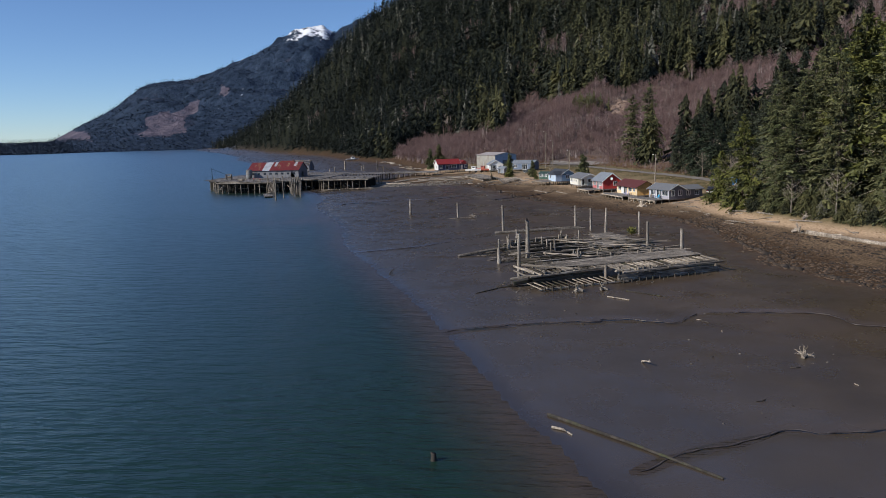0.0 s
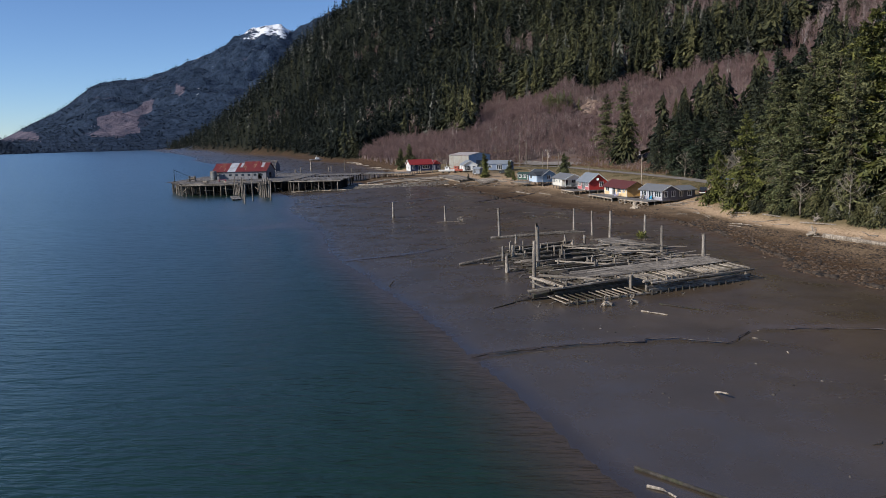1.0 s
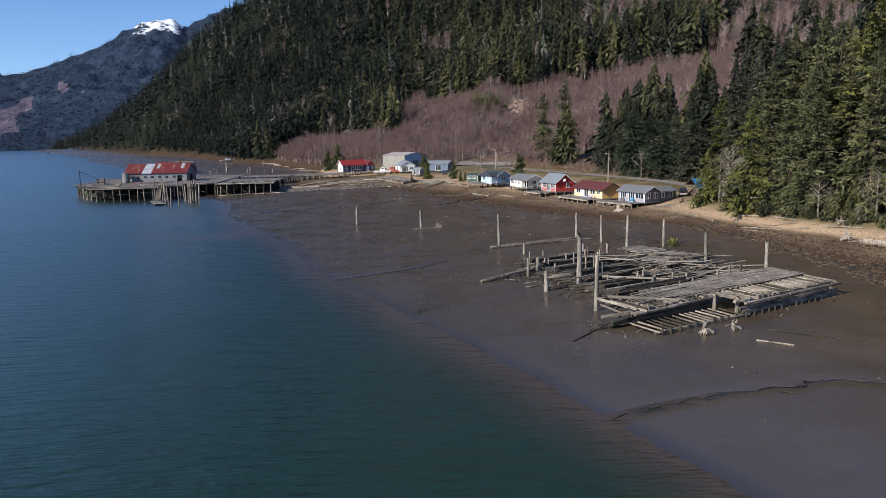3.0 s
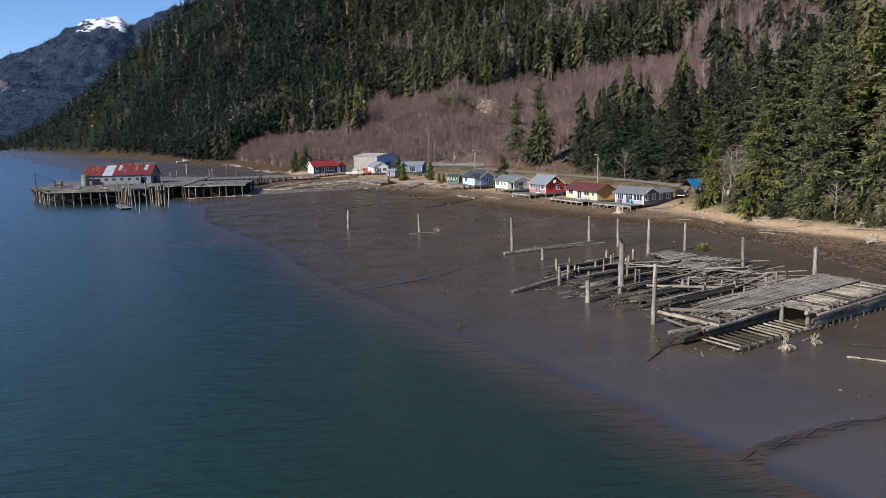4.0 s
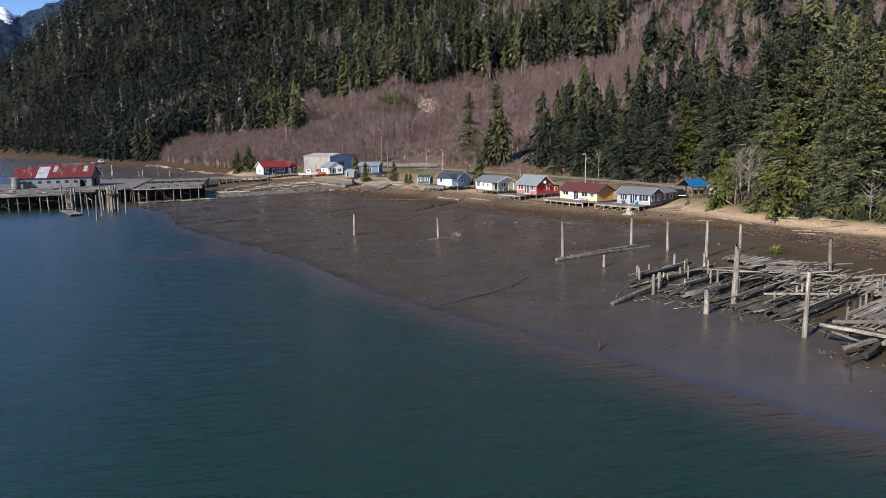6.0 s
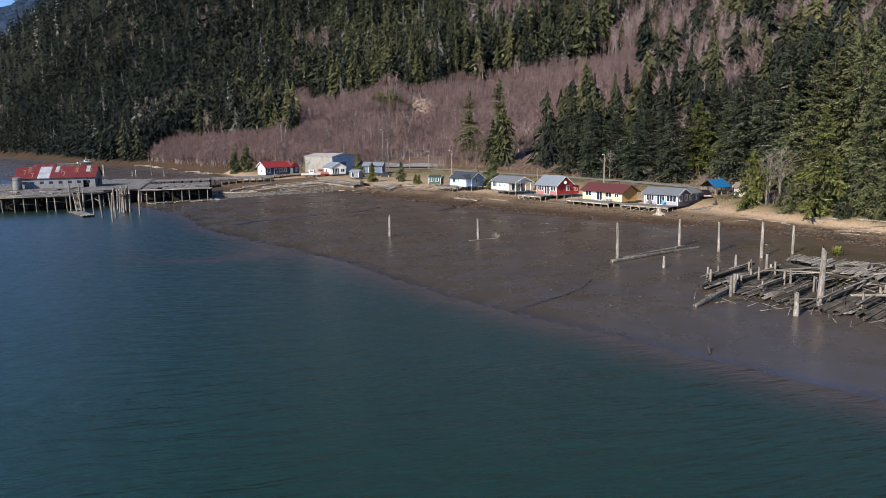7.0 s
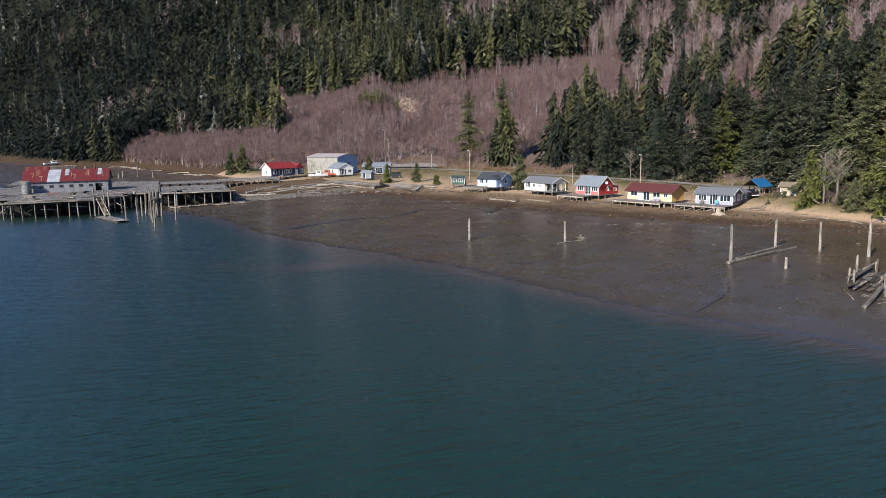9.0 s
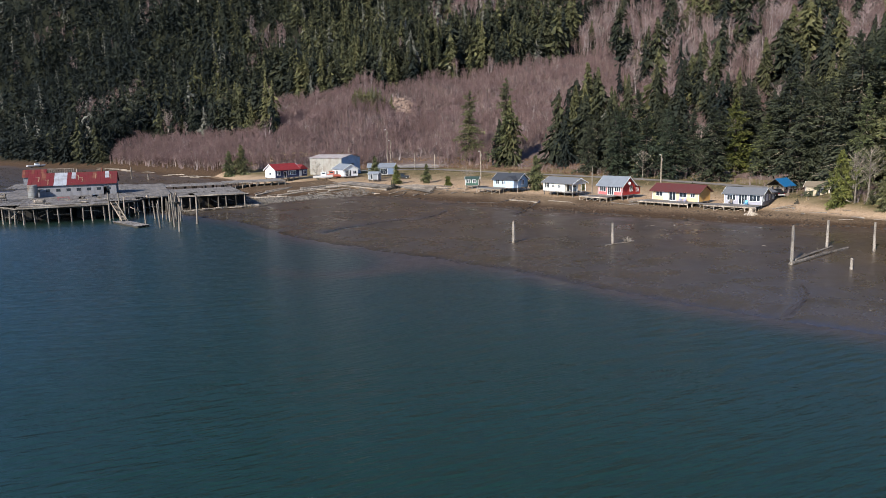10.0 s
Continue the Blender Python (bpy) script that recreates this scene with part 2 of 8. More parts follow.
FOOT = [(800, -1200), (340, -300), (170, 0), (124, 68), (103, 97), (94, 110), (87, 124), (84, 140), (90, 165), (104, 190), (108, 225), (98, 262), (92, 300), (82, 338), (60, 360), (20, 364), (-5, 374),
        (-20, 398), (-31, 434), (-47, 486), (-62, 525), (-98, 577), (-178, 790), (-280, 945), (-402, 1145), (-570, 1410), (-1240, 2760), (-1940, 4200)]


def side_distance(px, py, line):
    """Distance to a line of the plan; positive on its right-hand (landward) side."""
    best, sign = np.full(px.shape, 1e18), np.ones(px.shape)
    for (ax, ay), (bx, by) in zip(line[:-1], line[1:]):
        dx, dy = bx - ax, by - ay
        f = np.clip(((px - ax) * dx + (py - ay) * dy) / (dx * dx + dy * dy), 0, 1)
        ex, ey = px - ax - f * dx, py - ay - f * dy
        dd = ex * ex + ey * ey
        # the side of the nearest segment; ties at a corner go to the one met more squarely
        side = np.where(dx * (py - ay) - dy * (px - ax) < 0, 1.0, -1.0)
        square = np.abs(dx * ey - dy * ex) / math.hypot(dx, dy) / np.sqrt(dd + 1e-9)
        near = dd < best * (1 - 1e-6)
        tie = (~near) & (dd < best * (1 + 1e-6)) & (square > 0.99)
        best = np.minimum(best, dd)
        sign = np.where(near | tie, side, sign)
    return np.sqrt(best) * sign


def waves(x, y, size, seed):
    """Smooth uneven relief out of a few crossed sines, about -1 to 1."""
    rng = np.random.RandomState(seed)
    out = np.zeros(np.shape(x))
    for o in range(3):
        for _ in range(4):
            a, p = rng.uniform(0, 6.283, 2)
            k = 6.283 / size * 2.0 ** o * rng.uniform(0.7, 1.4)
            out = out + np.sin((x * math.cos(a) + y * math.sin(a)) * k + p + 0.7 * np.sin(out)) * 0.5 ** o / 4
    return out


def smooth(a, b, v):
    f = np.clip((v - a) / (b - a), 0, 1)
    return f * f * (3 - 2 * f)


# creeks in the mud
CREEKS = [([(28.5, 50.0), (30.4, 51.2), (33.8, 52.4), (37.6, 53.6), (42.6, 54.4), (44.4, 54.2), (44.8, 55.2), (47.9, 54.8), (51.6, 53.1), (53.4, 54.9), (55.4, 57.6)], 0.20),
          ([(56.5, 57.4), (60.6, 57.3), (65.5, 56.8), (67.9, 55.8), (68.8, 52.0), (71.1, 51.0), (75, 51)], 0.16),
          ([(43.2, 20.0), (45.7, 22.0), (48.2, 23.5), (51.0, 24.9), (53.6, 26.5), (55.2, 26.0), (57.3, 26.1), (62, 26.4)], 0.18),
          ([(45.7, 35.0), (44.1, 31.0), (42.4, 26.8)], 0.05), ([(8.3, 102.0), (11.1, 103.8), (15.7, 106.3), (18.8, 108.4), (23.5, 113.3)], 0.14),
          ([(-18.9, 194.0), (-14.3, 198.0), (-8.4, 200.6), (-2.6, 202.6), (2.9, 203.6), (5.2, 201.5), (12, 206), (17.2, 212.3)], 0.34), ([(28, 196), (31.5, 199.1), (41.0, 209.8), (46.2, 215.0)], 0.6), ([(20, 228), (28, 226), (36, 221), (43, 223)], 0.4)]


def height(x, y):
    """The ground's height and its zone (mud, weed, dry grass, turf, hillside)."""
    x, y = np.asarray(x, float), np.asarray(y, float)
    de, db, df = (side_distance(x, y, line) for line in (EDGE, BANK, FOOT))
    de = de + 1.2 * waves(x, y, 30, 3)
    u = np.clip(np.maximum(de, 0) / np.maximum(np.maximum(de, 0) - np.minimum(db, 0), 1e-6), 0, 1)
    u = np.where(db > 0, 1.0, u)
    mud = 0.45 * smooth(0, 0.75, u) + 0.35 * np.clip(u / 0.75, 0, 1)
    h = mud + (2.0 - 0.8) * smooth(0.76, 1.03, u) / 0.967
    h = np.where(de < 0, np.maximum(-7.0, 0.035 * de), h)
    v = np.clip(np.maximum(db, 0) / np.maximum(np.maximum(db, 0) - np.minimum(df, 0), 1e-6), 0, 1)
    v = np.where(df > 0, 1.0, v)
    h = h + np.where(db > 0, 1.7 * smooth(0, 0.8, v) + 0.12 * waves(x, y, 9, 5), 0)
    d = np.maximum(df, 0)
    # the hill: steeper beyond its apron, folded by gullies, falling away past the spur in the north-west
    hill = 0.26 * d + 0.00045 * d * d
    hill = np.where(d > 420, 188.6 + 0.62 * (d - 420), hill)
    hill = hill * (1 + 0.10 * waves(x, y, 210, 8) * smooth(20, 160, d)) + 3.0 * waves(x, y, 60, 9) * smooth(10, 80, d)
    hill = hill * (1 + 2.4 * smooth(560, 1000, y))
    hill = 300 * np.tanh(hill / 300)
    # distance past the crest of the spur
    past = (x + 560) * -0.914 + (y - 1500) * 0.407
    hill = hill * (1 - 0.93 * smooth(-450, 380, past))
    h = h + np.minimum(hill, 700)
    # mud: faint ripples and creeks
    h = h + np.where((u < 0.8) & (de > 0), 0.016 * waves(x, y, 5, 11) + 0.035 * waves(x, y, 14, 12), 0) * smooth(0, 4, de)
    h = np.where(de > 1.0, np.maximum(h, 0.05), h)
    for line, deep in CREEKS:
        h = h - deep * np.exp(-(side_distance(x, y, line) / (0.5 if deep < 0.3 else 0.9)) ** 2)
    # weedy foreshore: lumps
    h = h + 0.10 * waves(x, y, 2.6, 14) * smooth(0.62, 0.75, u) * (1 - smooth(0.95, 1.0, u))
    low = np.interp(y, [60, 85, 92, 104, 118, 138, 150, 160, 175, 220, 240, 262, 318, 330], [0.64, 0.66, 0.74, 0.80, 0.875, 0.875, 0.81, 0.76, 0.71, 0.70, 0.75, 0.80, 0.80, 0.93])
    zone = np.where(u < low, u / low, np.where(u < 1, 1 + (u - low) / (1 - low), 2 + v))
    zone = np.where((zone > 1) & (zone < 2), 1 + np.clip(zone - 1, 0, 1) ** (1 - 0.15 * (1 - smooth(150, 185, y))), zone)
    zone = np.where(v >= 1, 3.0 + smooth(0, 8, d) * 2, zone)
    return h, zone


def steps(marks):
    """Grid lines from (start, spacing) marks; spacing changes evenly from mark to mark."""
    out = [marks[0][0]]
    for (a, s), (b, e) in zip(marks[:-1], marks[1:]):
        while out[-1] < b - 1e-6:
            f = (out[-1] - a) / (b - a)
            out.append(out[-1] + s + (e - s) * f)
    return np.array(out)


def grid_mesh(name, xs, ys, zs, layers):
    """A sheet over a grid, with float layers at its points."""
    nx, ny = len(xs), len(ys)
    gx, gy = np.meshgrid(xs, ys)
    co = np.stack([gx, gy, zs], -1).reshape(-1, 3).astype(np.float32)
    i = (np.arange(ny - 1)[:, None] * nx + np.arange(nx - 1)[None]).reshape(-1)
    quads = np.stack([i, i + 1, i + 1 + nx, i + nx], -1)
    return raw_mesh(name, co, quads, layers)


def raw_mesh(name, co, faces, layers=(), shade_smooth=True):
    """A mesh from arrays of points and of faces that all have the same number of corners."""
    me = bpy.data.meshes.new(name)
    n, k = faces.shape
    me.vertices.add(len(co))
    me.vertices.foreach_set("co", np.ascontiguousarray(co, np.float32).ravel())
    me.loops.add(n * k)
    me.loops.foreach_set("vertex_index", np.ascontiguousarray(faces, np.int32).ravel())
    me.polygons.add(n)
    me.polygons.foreach_set("loop_start", np.arange(0, n * k, k, dtype=np.int32))
    me.polygons.foreach_set("use_smooth", np.full(n, shade_smooth))
    me.update(calc_edges=True)
    for key, values in dict(layers).items():
        me.attributes.new(key, "FLOAT", "POINT").data.foreach_set("value", np.ascontiguousarray(values, np.float32).ravel())
    return me


GX = steps([(-2600, 160), (-400, 16), (-100, 2.5), (10, 1.0), (24, 0.7), (80, 0.7), (120, 2.0), (260, 8), (700, 30), (2600, 160)])
GY = steps([(-1400, 160), (-60, 10), (5, 0.9), (15, 0.7), (130, 0.7), (180, 1.2), (300, 1.6), (420, 4), (900, 16), (2000, 70), (4300, 200)])
gx, gy = np.meshgrid(GX, GY)
gz, gzone = height(gx, gy)
def inside(x, y, poly):
    hit = np.zeros(np.shape(x), bool)
    for (ax, ay), (bx, by) in zip(poly, poly[1:] + poly[:1]):
        hit ^= ((ay > y) != (by > y)) & (x < (bx - ax) * (y - ay) / (by - ay + 1e-12) + ax)
    return hit


# bare thickets under the woods
THICKET = [[(15, 366), (23, 433), (26, 520), (25, 605), (46, 620), (59, 530), (80, 505), (94, 507), (98, 484), (114, 489), (146, 489), (168, 483), (198, 462), (216, 460), (229, 443), (228, 416), (202, 382), (167, 342), (130, 318), (103, 300), (82, 340), (60, 362)],
           [(15, 366), (-6, 377), (-21, 400), (-32, 436), (-48, 488), (-63, 528), (-58, 575), (-44, 580), (-18, 543), (23, 433)]]
gfoot = side_distance(gx, gy, FOOT)
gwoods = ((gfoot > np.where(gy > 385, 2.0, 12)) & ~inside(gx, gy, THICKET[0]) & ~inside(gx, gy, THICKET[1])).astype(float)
gzone = np.where((gy > 385) & (gzone > 1.05) & (gfoot < 26), 1.06, gzone)
gzone = np.where((gx < 14) & (gy > 268) & (gy < 318) & (gzone > 1.45) & (gzone < 2.6), 1.42, gzone)
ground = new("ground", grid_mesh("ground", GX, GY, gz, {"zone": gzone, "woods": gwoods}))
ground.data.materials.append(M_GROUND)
tagged(ground, "dark wet tidal mud rising through weedy stones to dry grass and a steep hillside", "ground", kind="structure")

# a bar of silt that curves out into the water
SHOAL = [(-9, 160), (-14, 156), (-19, 150), (-24.5, 148), (-29, 149), (-33, 151.5), (-37, 156)]
WX = steps([(-4500, 300), (-400, 20), (-100, 4), (-60, 2), (60, 2), (130, 20), (600, 120)])
WY = steps([(-1400, 120), (-60, 10), (0, 2), (260, 2), (400, 8), (1200, 60), (4400, 300)])
wx, wy = np.meshgrid(WX, WY)
water = new("water", grid_mesh("water", WX, WY, np.zeros(wx.shape), {"depth": np.maximum(0, -height(wx, wy)[0]) * (1 - 0.82 * np.exp(-(side_distance(wx, wy, SHOAL) / 7.0) ** 2))}))
water.data.materials.append(M_WATER)
tagged(water, "calm blue-green inlet water with small ripples, brown with silt along the mud", "water", kind="structure")


def creek_banks():
    """Low undercut lips of mud along the creeks."""
    rng = np.random.RandomState(19)
    lip = Nodes("creek_mud", 0.45)
    mat = lip.out(lip.mix(lip.ramp(lip.noise(1.5, 4), [(0.35, 0.0), (0.65, 1.0)]), (0.036, 0.028, 0.025), (0.095, 0.075, 0.064)))
    for line, deep in CREEKS:
        if deep < 0.1:
            continue
        pts = []
        for (ax, ay), (bx, by) in zip(line[:-1], line[1:]):
            n = max(2, int(math.hypot(bx - ax, by - ay) / 0.7))
            pts += [(ax + (bx - ax) * i / n, ay + (by - ay) * i / n) for i in range(n)]
        p = np.array(pts)
        p = p + 0.35 * np.stack([waves(p[:, 0], p[:, 1], 4, 61), waves(p[:, 0], p[:, 1], 4, 62)], 1)
        h = height(p[:, 0], p[:, 1])[0] + deep * 0.9
        r = np.clip(deep * 0.34 * rng.uniform(0.1, 1.2, len(p)), 0.02, 0.14)
        a = np.arange(6) * 1.0472
        t = np.gradient(p, axis=0)
        t /= np.linalg.norm(t, axis=1, keepdims=True) + 1e-9
        side = np.stack([-t[:, 1], t[:, 0]], 1)
        ring = np.stack([p[:, None, 0] + side[:, None, 0] * np.cos(a) * r[:, None] * 1.6, p[:, None, 1] + side[:, None, 1] * np.cos(a) * r[:, None] * 1.6, h[:, None] + np.sin(a) * r[:, None] - 0.25 * r[:, None]], -1)
        k = np.arange(len(p) - 1)[:, None] * 6 + np.arange(6)[None]
        j = np.arange(len(p) - 1)[:, None] * 6 + (np.arange(6)[None] + 1) % 6
        quads = np.stack([k, j, j + 6, k + 6], -1).reshape(-1, 4)
        ob = new("creek_bank", raw_mesh("creek_bank", ring.reshape(-1, 3), quads))
        ob.data.materials.append(mat)
        tagged(ob, "dark undercut lip of a small creek in the mud", "mud bank", kind="structure")


creek_banks()


# far mountains beyond the inlet, and a low island
def mountain(name, ridge, near, far, label, seed, mat, top_rough=0.02, scars=()):
    """A mountainside seen over water. ridge: (bearing in degrees left of north, height); near, far: distances of its shore and crest; scars: outlines in bearing and slope of sight."""
    brg = np.linspace(ridge[0][0], ridge[-1][0], 300)
    crest = np.interp(-brg, [-r[0] for r in ridge], [r[1] for r in ridge])
    f = np.linspace(0, 1.25, 80)
    gb, gf = np.meshgrid(np.radians(brg), f)
    dist = near + (far - near) * gf
    x, y = 30 - np.sin(gb) * dist, -20 + np.cos(gb) * dist
    rise = np.where(gf < 1, gf ** 1.15, 1 - 1.2 * (gf - 1))
    spur = waves(x, y, 700, seed) + 0.5 * waves(x, y, 240, seed + 1)
    z = crest[None] * rise * (1 + 0.22 * spur * np.sin(np.clip(gf, 0, 1) * math.pi)) + top_rough * crest[None] * waves(x, y, 90, seed + 2) * rise - 2
    nx, ny = len(brg), len(f)
    i = (np.arange(ny - 1)[:, None] * nx + np.arange(nx - 1)[None]).reshape(-1)
    slope = (z - 19.7) / dist
    bare = np.zeros(z.shape)
    for outline in scars:
        bare += inside(np.degrees(gb) + 0.15 * waves(x, y, 120, seed + 4), slope + 0.002 * waves(x, y, 90, seed + 5), outline)
    deg = np.degrees(gb)
    snow = smooth(0.120, 0.140, slope) * (1 - smooth(17.4, 18.6, deg)) * smooth(14.2, 14.7, deg) * (gf < 1.02) + 0.5 * smooth(0.1, 0.104, slope) * (1 - smooth(0.1065, 0.11, slope)) * (np.abs(deg - 21.2) < 0.3)
    ob = new(name, raw_mesh(name, np.stack([x, y, z], -1).reshape(-1, 3), np.stack([i, i + nx, i + nx + 1, i + 1], -1), {"bare": np.clip(bare, 0, 1), "snow": 0.62 * snow}))
    ob.data.materials.append(mat)
    tagged(ob, label, "mountain", kind="structure")
    return x, y, z, gf, np.clip(bare, 0, 1) + (snow > 0.25)


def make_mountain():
    k = Nodes("hazy_mountain_forest", 0.9, 0.0, 0.1)
    # distance haze is mixed into the base colours, forest and scars alike
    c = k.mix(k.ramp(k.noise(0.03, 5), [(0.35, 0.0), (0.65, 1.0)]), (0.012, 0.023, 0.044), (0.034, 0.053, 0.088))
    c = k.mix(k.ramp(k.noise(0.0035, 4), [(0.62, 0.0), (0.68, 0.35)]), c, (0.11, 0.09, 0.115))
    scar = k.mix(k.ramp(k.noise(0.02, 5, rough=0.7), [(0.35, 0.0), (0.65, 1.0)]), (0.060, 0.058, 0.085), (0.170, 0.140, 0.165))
    c = k.mix(k.ramp(k.attr("bare"), [(0.35, 0.0), (0.65, 0.9)]), c, scar)
    patch = k.math("ADD", k.attr("snow"), k.math("MULTIPLY", k.math("SUBTRACT", k.noise(0.022, 6, rough=0.72), 0.5), 2.6))
    c = k.mix(k.ramp(patch, [(0.48, 0.0), (0.56, 1.0)]), c, (0.78, 0.80, 0.84))
    k.bump(k.noise(0.05, 6), 1.0, 12.0)
    return k.out(c)


def sight(*outline):
    """Bearing and slope of sight for marks on a chart of the far shore."""
    return [(28.7 - (u - 250) * 0.04057, 0.0525 - (v - 180) * 0.00069) for u, v in outline]


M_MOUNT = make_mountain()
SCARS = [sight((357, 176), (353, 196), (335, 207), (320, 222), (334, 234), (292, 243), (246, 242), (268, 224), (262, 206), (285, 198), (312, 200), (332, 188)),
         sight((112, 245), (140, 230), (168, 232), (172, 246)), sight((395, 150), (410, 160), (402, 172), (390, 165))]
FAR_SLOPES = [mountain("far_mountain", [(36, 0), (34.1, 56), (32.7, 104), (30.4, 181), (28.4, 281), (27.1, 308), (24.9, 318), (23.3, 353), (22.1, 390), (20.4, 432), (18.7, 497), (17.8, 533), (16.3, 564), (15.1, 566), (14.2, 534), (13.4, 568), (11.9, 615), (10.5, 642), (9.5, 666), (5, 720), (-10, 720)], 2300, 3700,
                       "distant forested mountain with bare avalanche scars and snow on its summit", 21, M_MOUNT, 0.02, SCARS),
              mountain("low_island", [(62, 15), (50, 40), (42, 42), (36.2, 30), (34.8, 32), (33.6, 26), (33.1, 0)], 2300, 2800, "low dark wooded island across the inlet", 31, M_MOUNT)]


# ---- helpers for things ----
def thing(name, at, label, category, group="", turn=0.0, kind=""):
    """An Empty at the base of a thing, which its parts hang from."""
    ob = new(name)
    ob.empty_display_size = 0.2
    ob.matrix_basis = at if isinstance(at, Matrix) else pose(*at, 0, 0, turn)
    return tagged(ob, label, category, group, kind)


def part(name, bm, material, parent, label=""):
    """Links a bmesh, or a mesh, as one mesh object under a thing or a part."""
    if isinstance(bm, bmesh.types.BMesh):
        me = bpy.data.meshes.new(name)
        bm.to_mesh(me)
        bm.free()
    else:
        me = bm
    if material and not me.materials:
        me.materials.append(material)
    ob = new(name, me)
    ob.parent = parent
    return tagged(ob, label)


def kites(roots, tips, width, up, belly=0.5):
    """Pointed leaf-like blades from roots to tips: points and triangles."""
    along = tips - roots
    across = np.cross(along, up)
    across /= np.linalg.norm(across, axis=1, keepdims=True) + 1e-9
    mid = roots + along * belly
    w = np.reshape(width, (-1, 1))
    co = np.stack([roots, mid + across * w, tips, mid - across * w], 1)
    i = np.arange(len(roots))[:, None] * 4
    return co.reshape(-1, 3), np.concatenate([i + [0, 1, 2], i + [0, 2, 3]])


def slivers(rng, roots, tips, width, up):
    """Single pointed triangles from roots to tips, half of them broad at the root and half at the tip."""
    along = tips - roots
    across = np.cross(along, up)
    across *= (np.reshape(width, -1) / (np.linalg.norm(across, axis=1) + 1e-9))[:, None]
    flip = (rng.uniform(0, 1, len(roots)) < 0.5)[:, None]
    broad, point = np.where(flip, tips, roots), np.where(flip, roots, tips)
    co = np.stack([broad + across, broad - across, point], 1).reshape(-1, 3)
    return co, np.arange(len(co)).reshape(-1, 3)


def conifer_blades(rng, whorls, limbs, radius, fat=0.24, fringe=1):
    """A conifer, 1 high: ragged drooping sprays round a stem, fuller on one side, broken in places."""
    f = np.repeat(np.linspace(0.05, 0.97, whorls), limbs) + rng.uniform(-0.03, 0.03, whorls * limbs)
    f = np.clip(f, 0.03, 0.98)
    a = rng.uniform(0, 6.283, len(f))
    p = rng.uniform(0, 6.283, 3)
    lobes = 1 + 0.30 * np.sin(9 * f + p[0] + a) + 0.25 * np.sin(2 * a + p[1] + 17 * f)
    reach = radius * np.minimum(1, 0.6 + 2 * f) * np.clip(1 - f, 0.04, 1) ** 0.72 * rng.uniform(0.5, 1.25, len(f)) * lobes
    out = np.stack([np.cos(a), np.sin(a), 0 * a], 1)
    side = np.stack([-np.sin(a), np.cos(a), 0 * a], 1)
    droop = rng.uniform(0.1, 0.6, len(f)) * reach
    z = np.stack([0 * a, 0 * a, f], 1)
    roots = [z + out * (0.15 * reach)[:, None] + np.array([0, 0, 0.02])]
    tips = [z + out * reach[:, None] - np.stack([0 * a, 0 * a, droop + 0.01], 1)]
    # height-wise shading put into the tint: tops lighter, lower sprays darker
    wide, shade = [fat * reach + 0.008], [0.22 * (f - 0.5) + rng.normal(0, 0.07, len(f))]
    for k in range(fringe):
        g = rng.uniform(0.45, 0.95, (len(f), 1))
        r = roots[0] + (tips[0] - roots[0]) * g
        roots.append(r)
        tips.append(r + (side * rng.uniform(-0.5, 0.5, (len(f), 1)) + out * rng.uniform(0.0, 0.35, (len(f), 1))) * reach[:, None] - np.stack([0 * a, 0 * a, rng.uniform(0.15, 0.5, len(f)) * reach + 0.008], 1))
        wide.append(0.7 * fat * reach + 0.007)
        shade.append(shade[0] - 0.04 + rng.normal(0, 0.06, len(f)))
    roots, tips = np.concatenate(roots), np.concatenate(tips)
    co, tri = slivers(rng, roots, tips, np.concatenate(wide), np.array([0, 0, 1.0]) + rng.normal(0, 0.45, (len(roots), 3)))
    top = np.array([[0.012, 0, 0], [-0.006, 0.010, 0], [-0.006, -0.010, 0], [0, 0, 1.0]])
    n = len(co)
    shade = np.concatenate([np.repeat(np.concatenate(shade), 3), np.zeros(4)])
    return np.concatenate([co, top]), np.concatenate([tri, n + np.array([[0, 1, 3], [1, 2, 3], [2, 0, 3]])]), shade


def alder(rng, stems, twigs):
    """A bare broadleaf, 1 high: pale stems, and fine twigs in an upright fan. Returns points, triangles and a shade for each point."""
    r0 = np.concatenate([rng.uniform(-0.05, 0.05, (stems, 2)), np.zeros((stems, 1))], 1)
    t0 = np.concatenate([r0[:, :2] * 3 + rng.uniform(-0.13, 0.13, (stems, 2)), rng.uniform(0.60, 0.82, (stems, 1))], 1)
    s = rng.randint(0, stems, twigs)
    f = rng.uniform(0.42, 1.0, (twigs, 1))
    r1 = r0[s] + (t0[s] - r0[s]) * f
    a = rng.uniform(0, 6.283, twigs)
    t1 = r1 + np.stack([np.cos(a) * 0.19, np.sin(a) * 0.19, rng.uniform(0.08, 0.26, twigs)], 1) * (1.35 - 0.6 * f) * rng.uniform(0.4, 1.15, (twigs, 1))
    roots, tips = np.concatenate([r0, r1]), np.concatenate([t0, t1])
    wide = np.concatenate([np.full(stems, 0.010), rng.uniform(0.003, 0.008, twigs)])
    # slender three-cornered slivers, each turned at random
    along = tips - roots
    side = np.cross(along, rng.normal(size=(len(roots), 3)))
    side *= (wide / (np.linalg.norm(side, axis=1) + 1e-9))[:, None]
    co = np.stack([roots + side, roots - side, tips], 1).reshape(-1, 3)
    tri = np.arange(len(co)).reshape(-1, 3)
    shade = np.repeat(np.concatenate([np.full(stems, 0.42), np.zeros(twigs)]), 3)
    return co, tri, shade


